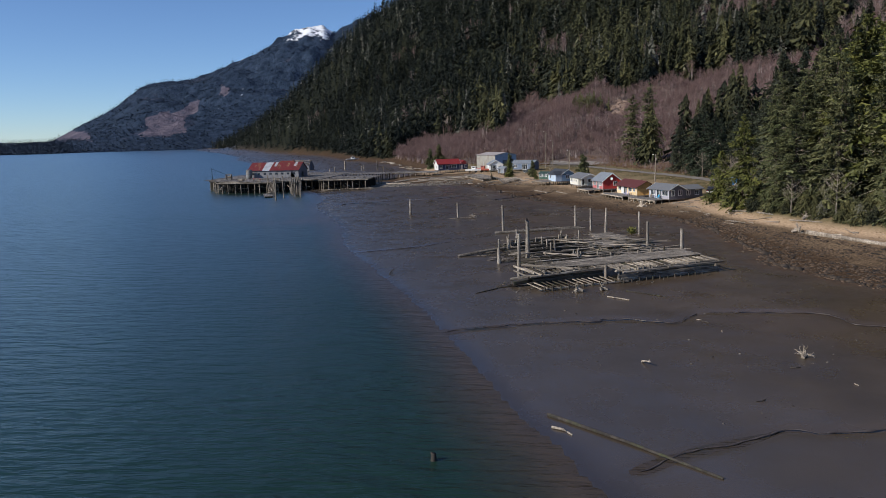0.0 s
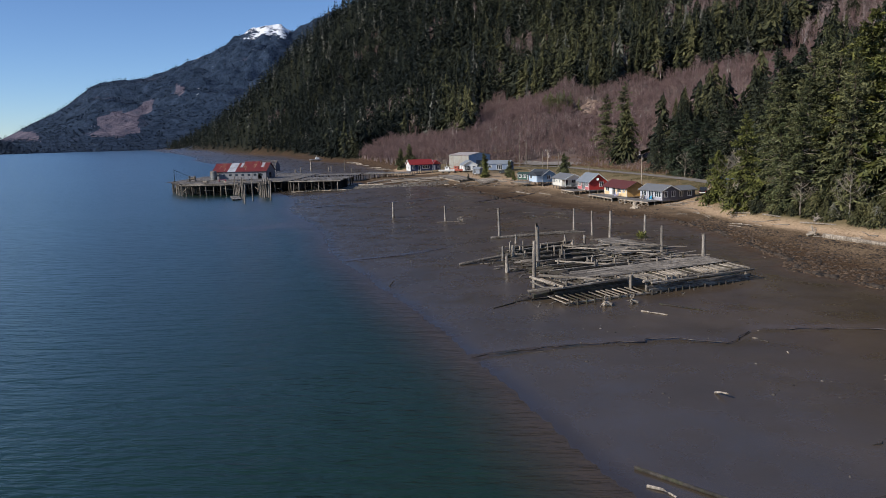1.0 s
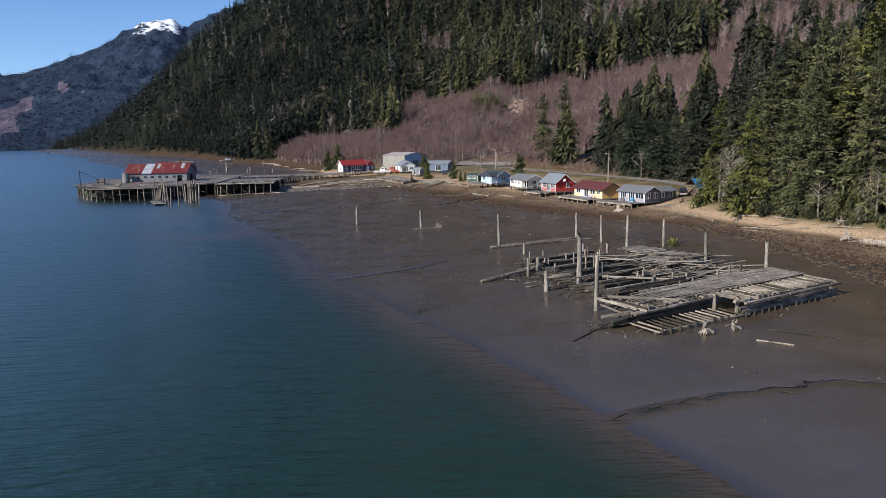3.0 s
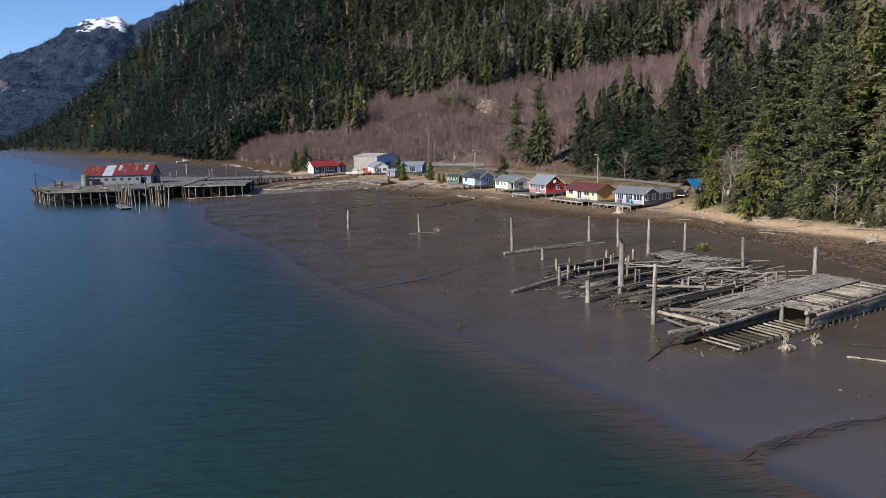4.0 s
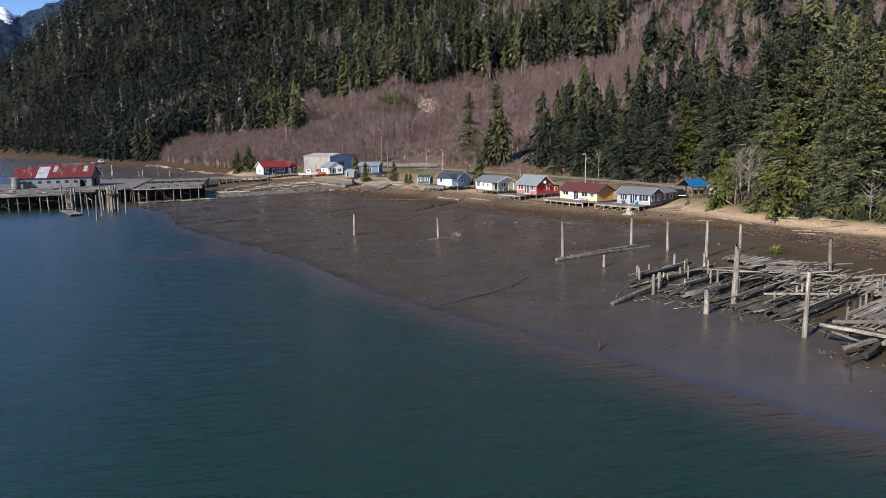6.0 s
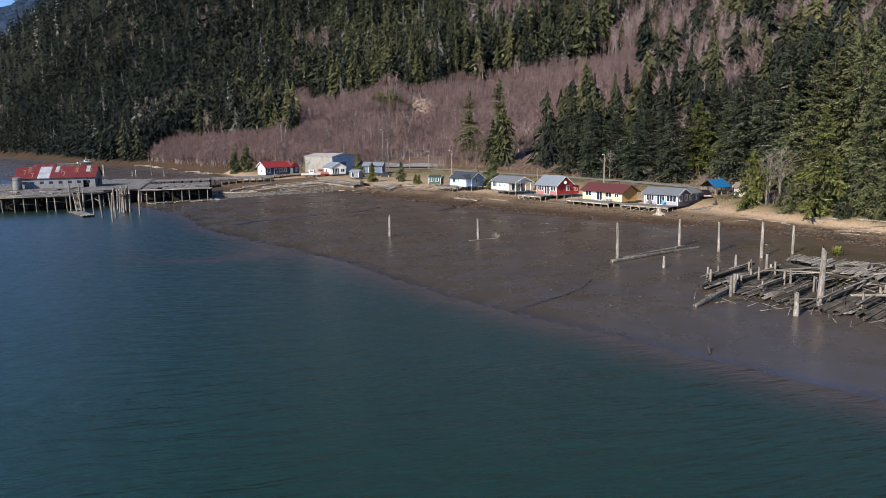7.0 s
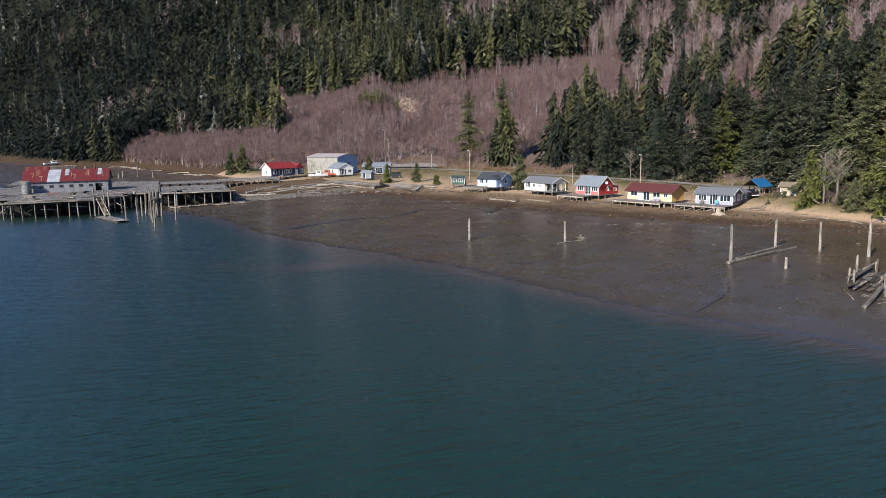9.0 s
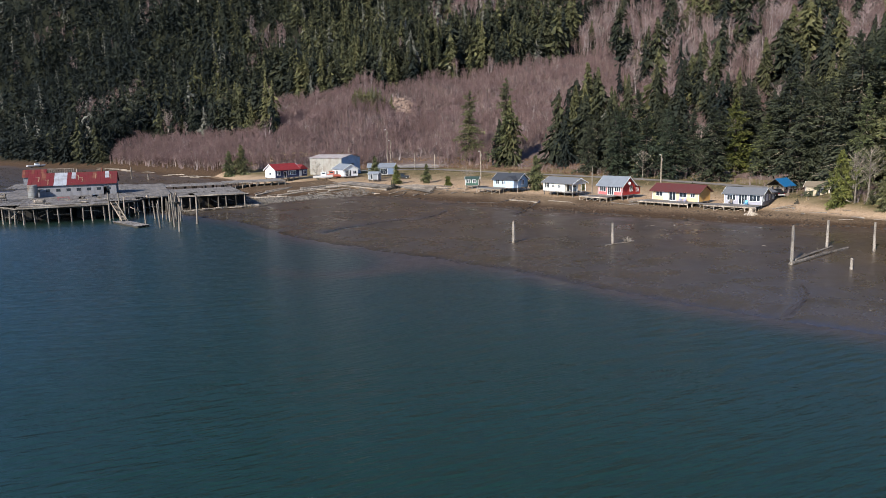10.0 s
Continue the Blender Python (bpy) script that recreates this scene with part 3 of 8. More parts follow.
def plant(name, templates, spots, tall, tint, mat, label, category):
    """One mesh of many plants. templates: (points, triangles, shade); spots: x, y, z; tall, tint: one for each plant."""
    rng = np.random.RandomState(len(spots))
    pick = rng.randint(0, len(templates), len(spots))
    cos, tris, tints, base = [], [], [], 0
    for k, (co, tri, shade) in enumerate(templates):
        w = np.flatnonzero(pick == k)
        if not len(w):
            continue
        a, lean = rng.uniform(0, 6.283, len(w)), rng.normal(0, 0.02, (len(w), 2))
        slim = rng.uniform(0.8, 1.25, len(w)) * tall[w]
        x = (co[None, :, 0] * np.cos(a)[:, None] - co[None, :, 1] * np.sin(a)[:, None]) * slim[:, None]
        y = (co[None, :, 0] * np.sin(a)[:, None] + co[None, :, 1] * np.cos(a)[:, None]) * slim[:, None]
        z = co[None, :, 2] * tall[w][:, None]
        p = np.stack([x + lean[:, :1] * z, y + lean[:, 1:] * z, z - 0.3], -1) + spots[w][:, None]
        n = len(co)
        cos.append(p.reshape(-1, 3))
        tris.append((tri[None] + (np.arange(len(w)) * n)[:, None, None] + base).reshape(-1, 3))
        tints.append((tint[w][:, None] + shade[None]).reshape(-1))
        base += n * len(w)
    ob = new(name, raw_mesh(name, np.concatenate(cos), np.concatenate(tris), {"tint": np.clip(np.concatenate(tints), 0, 1)}, False))
    ob.data.materials.append(mat)
    return tagged(ob, label, category, kind="stuff")


# ---- woods on the hill ----
SCAR = (97, 460)


def scatter(seed, gap, x0, x1, y0, y1):
    rng = np.random.RandomState(seed)
    x, y = np.meshgrid(np.arange(x0, x1, gap), np.arange(y0, y1, gap))
    x, y = x.ravel() + rng.uniform(-0.55, 0.55, x.size) * gap, y.ravel() + rng.uniform(-0.55, 0.55, y.size) * gap
    return x, y


# slope where bare trees, brush and conifers stand mixed
MIXED = [(232, 418), (224, 455), (262, 540), (345, 560), (430, 470), (330, 300), (250, 225), (185, 215), (150, 232), (130, 262), (126, 300), (160, 338), (202, 380)]


def woods():
    rng = np.random.RandomState(5)
    near_t = [conifer_blades(rng, 27, 8, r, 0.16) for r in (0.18, 0.21, 0.24, 0.15)]
    mid_t = [conifer_blades(rng, 44, 10, r, 0.10) for r in (0.19, 0.23, 0.27, 0.20)]
    far_t = [conifer_blades(rng, 11, 5, r, 0.22) for r in (0.15, 0.19, 0.23)]
    tiny_t = [conifer_blades(rng, 8, 4, r, 0.34, 0) for r in (0.14, 0.18, 0.21)]
    bare = [alder(rng, 4, 92) for _ in range(5)]
    bx, by, mx, my = [], [], [], []
    for name, seed, gap, r0, r1, tmpl in (("wooded_slope", 4, 6.6, 0, 330, mid_t), ("hillside_conifers", 1, 6.9, 330, 560, near_t), ("upper_hillside_conifers", 2, 7.3, 560, 1000, far_t), ("distant_conifers", 3, 11.0, 1000, 2100, tiny_t)):
        x, y = scatter(seed, gap, -1100, 620, 90, 2050)
        r = np.hypot(x, y - 20)
        h, _ = height(x, y)
        d = side_distance(x, y, FOOT)
        keep = (d > np.where(y > 380, 1.5, 4)) & (r >= r0) & (r < r1) & ((h - 20) < 0.27 * r) & (x < 200 + 0.75 * (y - 100))
        thick = inside(x, y, THICKET[0]) | inside(x, y, THICKET[1])
        # the wood that stands free near the shore is built tree by tree
        own = (d < 24) & (y < 262) & (x > 60)
        bald = waves(x, y, 130, 41) + 0.6 * waves(x, y, 37, 42)
        mixed = inside(x, y, MIXED)
        clump = waves(x, y, 48, 47) + 0.5 * rng.normal(0, 0.6, len(x)) + 0.35 * smooth(250, 330, x + 0.35 * (300 - y))
        open_slope = ((bald > 0.62 + 0.24 * smooth(100, 260, 0.3 * y - x)) & (d > 30)) | ((r < 420) & (bald + 0.5 * rng.normal(0, 1, len(x)) > 0.85)) | (mixed & (clump < np.where(y < 335, 0.42, 0.26)))
        keep &= ~own & ~thick
        x1, y1 = x[keep & open_slope], y[keep & open_slope]
        if r0 < 1000:
            bx.append(x1)
            by.append(y1)
        keep &= ~open_slope
        x, y, h, d = x[keep], y[keep], h[keep], d[keep]
        tall = rng.uniform(13, 33, len(x)) * (1.12 if r0 == 0 else 1.0) * (0.8 + 0.2 * smooth(0, 60, d)) * (1.0 if r0 < 1000 else 1.1)
        tall *= 1 + 0.15 * waves(x, y, 55, 48)
        tint = np.clip(0.40 + 0.20 * waves(x, y, 70, 43) + rng.normal(0, 0.17, len(x)) - 0.38 * smooth(90, 320, 0.3 * y - x) + (-0.04 if r0 == 0 else 0), 0.02, 0.72)
        grey = rng.uniform(0, 1, len(x)) < 0.04
        tint[grey] = 1.15
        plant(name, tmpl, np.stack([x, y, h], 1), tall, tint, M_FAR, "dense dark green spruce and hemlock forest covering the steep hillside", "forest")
    # bare alders: the thickets at the foot of the hill, and the gaps in the woods
    x, y = scatter(7, 2.9, -70, 300, 330, 630)
    keep = (inside(x, y, THICKET[0]) | inside(x, y, THICKET[1])) & (np.hypot(x - SCAR[0], y - SCAR[1]) > 8) & (np.hypot(x - SCAR[0] + 4, (y - SCAR[1] + 11) * 0.6) > 7) & (np.hypot(x - 63, y - 356) > 15)
    x, y = x[keep], y[keep]
    spots = np.stack([x, y, height(x, y)[0]], 1)
    n = len(x)
    high = rng.uniform(6.5, 9.5, n) * (1 + 0.28 * waves(x, y, 16, 45))
    lone = rng.uniform(0, 1, n) < 0.012
    high[lone] *= 1.8
    plant("alder_thicket", bare, spots, high, np.clip(0.28 + 0.2 * waves(x, y, 45, 44) + rng.normal(0, 0.10, n) + 0.2 * lone, 0, 0.6), M_ALDER, "leafless reddish-brown alder thicket below the forest", "thicket")
    # a patch of young green trees beside the rockfall
    x, y = SCAR[0] - 19 + rng.normal(0, 4.0, 46), SCAR[1] - 7 + rng.normal(0, 4.0, 46)
    plant("young_trees", near_t, np.stack([x, y, height(x, y)[0]], 1), rng.uniform(7, 12, 46), rng.uniform(0.7, 0.88, 46), M_FAR, "bright green patch of young conifers beside the rockfall", "young trees")
    x, y = np.concatenate(bx), np.concatenate(by)
    x, y = (np.concatenate([v + rng.uniform(-4, 4, len(v)) for _ in range(3)]) for v in (x, y))
    spots = np.stack([x, y, height(x, y)[0]], 1)
    n = len(x)
    pale = 0.35 * (rng.uniform(0, 1, n) < 0.22)
    plant("bare_hillside_trees", bare, spots, rng.uniform(6, 15, n) * (1 + 0.5 * (pale > 0)), np.clip(0.28 + rng.normal(0, 0.12, n) + pale, 0, 0.8), M_ALDER, "leafless grey-brown trees in gaps of the conifer forest", "thicket")
    # the far mountain's own trees
    spots = []
    for x, y, z, f, bald in FAR_SLOPES:
        k = rng.randint(0, x.size, 26000)
        k = k[(f.ravel()[k] < 1.0) & (bald.ravel()[k] < 0.5) & (y.ravel()[k] > 0)]
        spots.append(np.stack([v.ravel()[k] for v in (x, y, z)], 1))
    spots = np.concatenate(spots)
    spots += np.concatenate([rng.uniform(-5, 5, (len(spots), 2)), np.full((len(spots), 1), -5.0)], 1)
    spots = spots[np.degrees(np.arctan2(30 - spots[:, 0], spots[:, 1] + 20)) > 8.0]
    mini = [conifer_blades(rng, 3, 3, 0.22, 0.5, 0) for _ in range(2)]
    n = len(spots)
    plant("mountain_conifers", mini, spots, rng.uniform(12, 26, n), np.clip(rng.normal(0.4, 0.25, n), 0, 1), M_MOUNT_TREE, "far dark conifers on the mountainside, tinted blue for haze", "forest")


woods()


# ---- free-standing conifers ----
def spruce(name, at, tall, radius, seed, mat, label, bare=0.06):
    """A conifer with a tapered trunk, limbs and several thousand drooping sprays."""
    rng = np.random.RandomState(seed)
    root = thing(name, at, label, "tree", "conifers along the shore")
    bm = bmesh.new()
    rings = []
    for k in range(9):
        f = k / 8
        r = max(0.02, 0.014 * tall * (1 - f) ** 0.9 + (0.25 if k == 0 else 0))
        ox, oy = rng.uniform(-0.05, 0.05, 2) * (k > 0)
        rings.append([bm.verts.new((ox + r * math.cos(i * 0.8976), oy + r * math.sin(i * 0.8976), f * tall - (0.6 if k == 0 else 0))) for i in range(7)])
    for lo, hi in zip(rings[:-1], rings[1:]):
        for i in range(7):
            bm.faces.new((lo[i], lo[(i + 1) % 7], hi[(i + 1) % 7], hi[i]))
    whorls = max(36, int(tall * 1.25))
    per = 5
    f = np.repeat(np.linspace(bare, 0.985, whorls), per) + rng.normal(0, 0.016, whorls * per)
    f = np.clip(f, 0.02, 0.99)
    a = rng.uniform(0, 6.283, len(f))
    shape = np.minimum(1.0, 0.6 + 3.0 * (f - bare)) * np.clip(1 - f, 0.015, 1) ** 0.58
    reach = radius * shape * rng.uniform(0.4, 1.35, len(f)) * (1 + 0.48 * np.sin(a * 2 + seed) * np.sin(f * 11 + 2 * seed) + 0.2 * np.sin(f * 29 + a))
    lift = -0.42 + 0.95 * f + rng.uniform(-0.2, 0.2, len(f))
    out = np.stack([np.cos(a), np.sin(a), lift], 1)
    side = np.stack([-np.sin(a), np.cos(a), 0 * a], 1)
    bough = rng.uniform(0.05, 0.40, len(f))
    roots, tips, wide, tint = [], [], [], []

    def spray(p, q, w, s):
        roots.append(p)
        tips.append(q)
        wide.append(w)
        # crown shade and highlights go into tint: darker inside, lighter outward
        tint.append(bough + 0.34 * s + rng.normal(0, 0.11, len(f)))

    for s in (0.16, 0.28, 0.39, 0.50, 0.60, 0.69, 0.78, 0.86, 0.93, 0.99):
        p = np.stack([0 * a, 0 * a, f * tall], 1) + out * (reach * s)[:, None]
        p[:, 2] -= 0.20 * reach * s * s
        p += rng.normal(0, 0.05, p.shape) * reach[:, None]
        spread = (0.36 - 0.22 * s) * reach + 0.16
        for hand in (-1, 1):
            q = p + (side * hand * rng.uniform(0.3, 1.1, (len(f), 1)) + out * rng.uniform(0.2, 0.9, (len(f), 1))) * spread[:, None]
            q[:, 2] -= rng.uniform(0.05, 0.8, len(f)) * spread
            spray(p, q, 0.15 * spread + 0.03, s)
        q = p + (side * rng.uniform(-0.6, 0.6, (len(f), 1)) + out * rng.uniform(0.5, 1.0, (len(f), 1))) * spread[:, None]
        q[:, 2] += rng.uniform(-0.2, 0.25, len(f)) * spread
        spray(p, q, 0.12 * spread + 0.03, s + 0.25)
        # twigs that hang down below the bough, tinted darker as its shade
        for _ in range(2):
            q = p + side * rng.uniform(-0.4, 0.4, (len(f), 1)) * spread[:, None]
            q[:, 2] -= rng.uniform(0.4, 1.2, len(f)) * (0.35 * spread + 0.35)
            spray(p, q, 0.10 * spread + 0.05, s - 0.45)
    roots, tips, wide = np.concatenate(roots), np.concatenate(tips), np.concatenate(wide)
    up = np.array([0, 0, 1.0]) + rng.normal(0, 0.6, (len(roots), 3))
    co, tri = slivers(rng, roots, tips, wide, up)
    tint = np.clip(np.repeat(np.concatenate(tint), 3), 0, 1)
    # bare dead limbs low on the trunk
    limbs = bmesh.new()
    for _ in range(int(26 + tall * 1.3)):
        z, aa, ln = rng.uniform(0.03, 0.75) * tall, rng.uniform(0, 6.283), radius * rng.uniform(0.6, 1.4)
        ln *= 1.1 - z / tall
        d = Vector((math.cos(aa), math.sin(aa), rng.uniform(-0.5, 0.15)))
        o, e = Vector((0, 0, z)), Vector((0, 0, z)) + d * ln
        n = Vector((-math.sin(aa), math.cos(aa), 0))
        w = 0.05
        v = [limbs.verts.new(c) for c in (o + n * w, o - n * w, o + Vector((0, 0, w * 1.6)), e)]
        for tri3 in ((0, 1, 3), (1, 2, 3), (2, 0, 3)):
            limbs.faces.new([v[i] for i in tri3])
    part("trunk", bm, M_BARK, root)
    tagged(part("deadwood", limbs, M_PALE, root, "bleached dead lower branches"), kind="stuff")
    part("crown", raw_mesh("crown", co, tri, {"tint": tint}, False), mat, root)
    return root


TALL = (24, 28, 21, 31, 26, 18, 34, 25, 27, 22)


def shore_trees():
    rng = np.random.RandomState(12)
    kinds = []
    for k in range(10):
        mat = M_NEEDLE_Y if k in (2, 5) else M_NEEDLE if k < 7 else M_NEEDLE_D
        kinds.append(spruce("conifer", (0, 0, -200), TALL[k], (3.9, 4.6, 3.4, 4.6, 4.4, 3.2, 5.4, 4.4, 5.0, 4.0)[k], 50 + k, mat,
                            ("tall dark green spruce with drooping boughs beside the shore", "yellow-green cedar with drooping boughs beside the shore")[k in (2, 5)], 0.04))
    spots = [(89, 348, 1, 31), (93, 319, 3, 36), (98, 249, 7, 22), (101, 240, 8, 21), (94, 262, 9, 20), (100, 226, 8, 20), (104, 212, 7, 22), (102, 258, 8, 23), (103, 270, 7, 21), (108, 283, 9, 19)]
    x, y = scatter(13, 6.6, 70, 190, 70, 264)
    d = side_distance(x, y, FOOT)
    for px, py, pd in zip(x, y, d):
        if -3.0 < pd < 24 and (pd > 2.5 or py < 138) and not (138 < py < 178 and pd < 5) and py > 84 and (py < 205 or rng.uniform() < 0.6):
            big = (0.72 + 0.28 * min(1, max(0, pd) / 12)) * (0.74 if py > 205 else 1.0)
            # behind the cabins most trees take the shade-darkened needles
            spots.append((px, py, rng.randint(7, 10) if py > 160 and rng.uniform() < 0.75 else rng.randint(0, 7), big * rng.uniform(20, 36)))
    for px, py, k, tall in spots:
        k = int(k)
        own = TALL[k]
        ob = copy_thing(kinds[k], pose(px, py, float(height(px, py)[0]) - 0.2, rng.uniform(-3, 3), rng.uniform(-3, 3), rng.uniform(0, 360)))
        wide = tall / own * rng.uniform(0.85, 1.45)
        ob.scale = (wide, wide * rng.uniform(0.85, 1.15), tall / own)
    for ob in kinds:
        for o in (*ob.children_recursive, ob):
            bpy.data.objects.remove(o)
    return len(spots)


shore_trees()


# ---- shapes shared by the things ----
def bm_box(x0, x1, y0, y1, z0, z1, bevel=0.0, bm=None):
    own = bmesh.new()
    v = [own.verts.new((x, y, z)) for z in (z0, z1) for y in (y0, y1) for x in (x0, x1)]
    for q in ((0, 2, 3, 1), (4, 5, 7, 6), (0, 1, 5, 4), (2, 6, 7, 3), (0, 4, 6, 2), (1, 3, 7, 5)):
        own.faces.new([v[i] for i in q])
    if bevel:
        bmesh.ops.bevel(own, geom=own.edges[:], offset=bevel, segments=1, affect="EDGES")
    if bm is None:
        return own
    me = bpy.data.meshes.new("tmp")
    own.to_mesh(me)
    own.free()
    bm.from_mesh(me)
    bpy.data.meshes.remove(me)
    return bm


def bm_tube(points, radii, sides=8, bm=None, rough=0.0, rng=None, caps=True):
    """A round bar along points, with its own radius at each."""
    bm = bm or bmesh.new()
    pts = [Vector(p) for p in points]
    rings = []
    for k, p in enumerate(pts):
        d = (pts[min(k + 1, len(pts) - 1)] - pts[max(k - 1, 0)]).normalized()
        a = d.orthogonal().normalized()
        b = d.cross(a)
        ring = []
        for i in range(sides):
            r = radii[k] * (1 + (rng.uniform(-rough, rough) if rng else 0))
            t = 6.2832 * i / sides
            ring.append(bm.verts.new(p + (a * math.cos(t) + b * math.sin(t)) * r))
        rings.append(ring)
    for lo, hi in zip(rings[:-1], rings[1:]):
        for i in range(sides):
            bm.faces.new((lo[i], lo[(i + 1) % sides], hi[(i + 1) % sides], hi[i]))
    if caps:
        bm.faces.new(list(reversed(rings[0])))
        bm.faces.new(rings[-1])
    return bm


def make_beams():
    """Worn sawn timbers, 1 long: edges rounded off, ends uneven, a little bent."""
    rng = random.Random(4)
    out = []
    for k in range(8):
        bm = bmesh.new()
        rings = []
        for i in range(5):
            x = i / 4 + (rng.uniform(-0.012, 0.012) if 0 < i < 4 else 0)
            dy, dz = rng.uniform(-0.10, 0.10), rng.uniform(-0.10, 0.10)
            s = rng.uniform(0.88, 1.04)
            ring = []
            for cy, cz in ((-0.5, -0.38), (-0.38, -0.5), (0.38, -0.5), (0.5, -0.38), (0.5, 0.38), (0.38, 0.5), (-0.38, 0.5), (-0.5, 0.38)):
                ring.append(bm.verts.new((x + (rng.uniform(-0.012, 0.012) if i in (0, 4) else 0), (cy + dy) * s, (cz + dz) * s)))
            rings.append(ring)
        for lo, hi in zip(rings[:-1], rings[1:]):
            for i in range(8):
                bm.faces.new((lo[i], hi[i], hi[(i + 1) % 8], lo[(i + 1) % 8]))
        bm.faces.new(rings[0])
        bm.faces.new(list(reversed(rings[-1])))
        bmesh.ops.recalc_face_normals(bm, faces=bm.faces[:])
        me = bpy.data.meshes.new("timber")
        bm.to_mesh(me)
        bm.free()
        out.append(me)
    return out


BEAMS = make_beams()
BEAM_BY = {}


def beam(name, parent, a, b, wide, thick, mat, roll=0.0, label=""):
    """One timber from a to b (world places), as a part of its own that shares its mesh."""
    k = random.randrange(len(BEAMS))
    if (k, mat.name) not in BEAM_BY:
        me = BEAMS[k].copy()
        me.materials.append(mat)
        BEAM_BY[k, mat.name] = me
    a, b = Vector(a), Vector(b)
    x = (b - a).normalized()
    y = Vector((0, 0, 1)).cross(x)
    y = Vector((0, 1, 0)) if y.length < 1e-3 else y.normalized()
    z = x.cross(y)
    m = Matrix.Translation(a) @ Matrix((x, y, z)).transposed().to_4x4() @ Matrix.Rotation(roll, 4, "X") @ Matrix.Diagonal(((b - a).length, wide, thick, 1))
    ob = new(name, BEAM_BY[k, mat.name])
    if parent:
        ob.parent = parent
        ob.matrix_basis = parent.matrix_basis.inverted() @ m
    else:
        ob.matrix_basis = m
    return tagged(ob, label)


def make_pile(seed, ragged):
    """A driven log, 1 high and 1 thick: tapered, knotted, with a split or rotted head."""
    rng = random.Random(seed)
    bm = bmesh.new()
    n = 10
    rings = []
    for k, f in enumerate((-0.12, 0.0, 0.12, 0.3, 0.5, 0.7, 0.86, 0.95)):
        r = 0.56 - 0.14 * f
        ox, oy = rng.uniform(-0.05, 0.05), rng.uniform(-0.05, 0.05)
        rings.append([bm.verts.new((ox + r * rng.uniform(0.9, 1.08) * math.cos(i * 6.2832 / n), oy + r * rng.uniform(0.9, 1.08) * math.sin(i * 6.2832 / n), f + (rng.uniform(-ragged, ragged) if k == 7 else 0))) for i in range(n)])
    for lo, hi in zip(rings[:-1], rings[1:]):
        for i in range(n):
            bm.faces.new((lo[i], lo[(i + 1) % n], hi[(i + 1) % n], hi[i]))
    tip = bm.verts.new((rng.uniform(-0.3, 0.3), rng.uniform(-0.3, 0.3), 0.95 - ragged * 0.3))
    for i in range(n):
        bm.faces.new((rings[-1][i], rings[-1][(i + 1) % n], tip))
    me = bpy.data.meshes.new("pile")
    bm.to_mesh(me)
    bm.free()
    me.polygons.foreach_set("use_smooth", [True] * len(me.polygons))
    return me


PILES = [make_pile(s, r) for s, r in ((1, 0.03), (2, 0.05), (3, 0.02), (4, 0.045), (5, 0.025))]
PILE_BY = {}


def pile(name, x, y, z0, top, r, mat, parent=None, lean=(0, 0), label="", category="", group="", k=None):
    k = random.randrange(5) if k is None else k
    if (k, mat.name) not in PILE_BY:
        me = PILES[k].copy()
        me.materials.append(mat)
        PILE_BY[k, mat.name] = me
    m = pose(x, y, z0, lean[0], lean[1], random.uniform(0, 360)) @ Matrix.Diagonal((2 * r, 2 * r, top - z0, 1))
    ob = new(name, PILE_BY[k, mat.name])
    if parent:
        ob.parent = parent
        ob.matrix_basis = parent.matrix_basis.inverted() @ m
    else:
        ob.matrix_basis = m
    return tagged(ob, label, category, group)


def ground_z(x, y):
    return float(height(x, y)[0])


# ---- timber wrecks and piles on the mud ----
UX, UY = 0.908, 0.42
OX, OY = 38.5, 68.6


def uv(u, v, z):
    """A place beside the wrecked dock: u along its front, v away from the water."""
    return (OX + UX * u - UY * v, OY + UY * u + UX * v, z - 0.22)


M_WRECK = wood("bleached_plank", (0.155, 0.128, 0.100), (0.52, 0.455, 0.375), (0.8, 1, 1), 7.0, False, vary=0.65)
M_HULL = wood("old_hull_timber", (0.030, 0.023, 0.017), (0.23, 0.19, 0.148), (0.5, 1, 1), 8.0, False, vary=0.75, moss=(0.07, 0.068, 0.035))


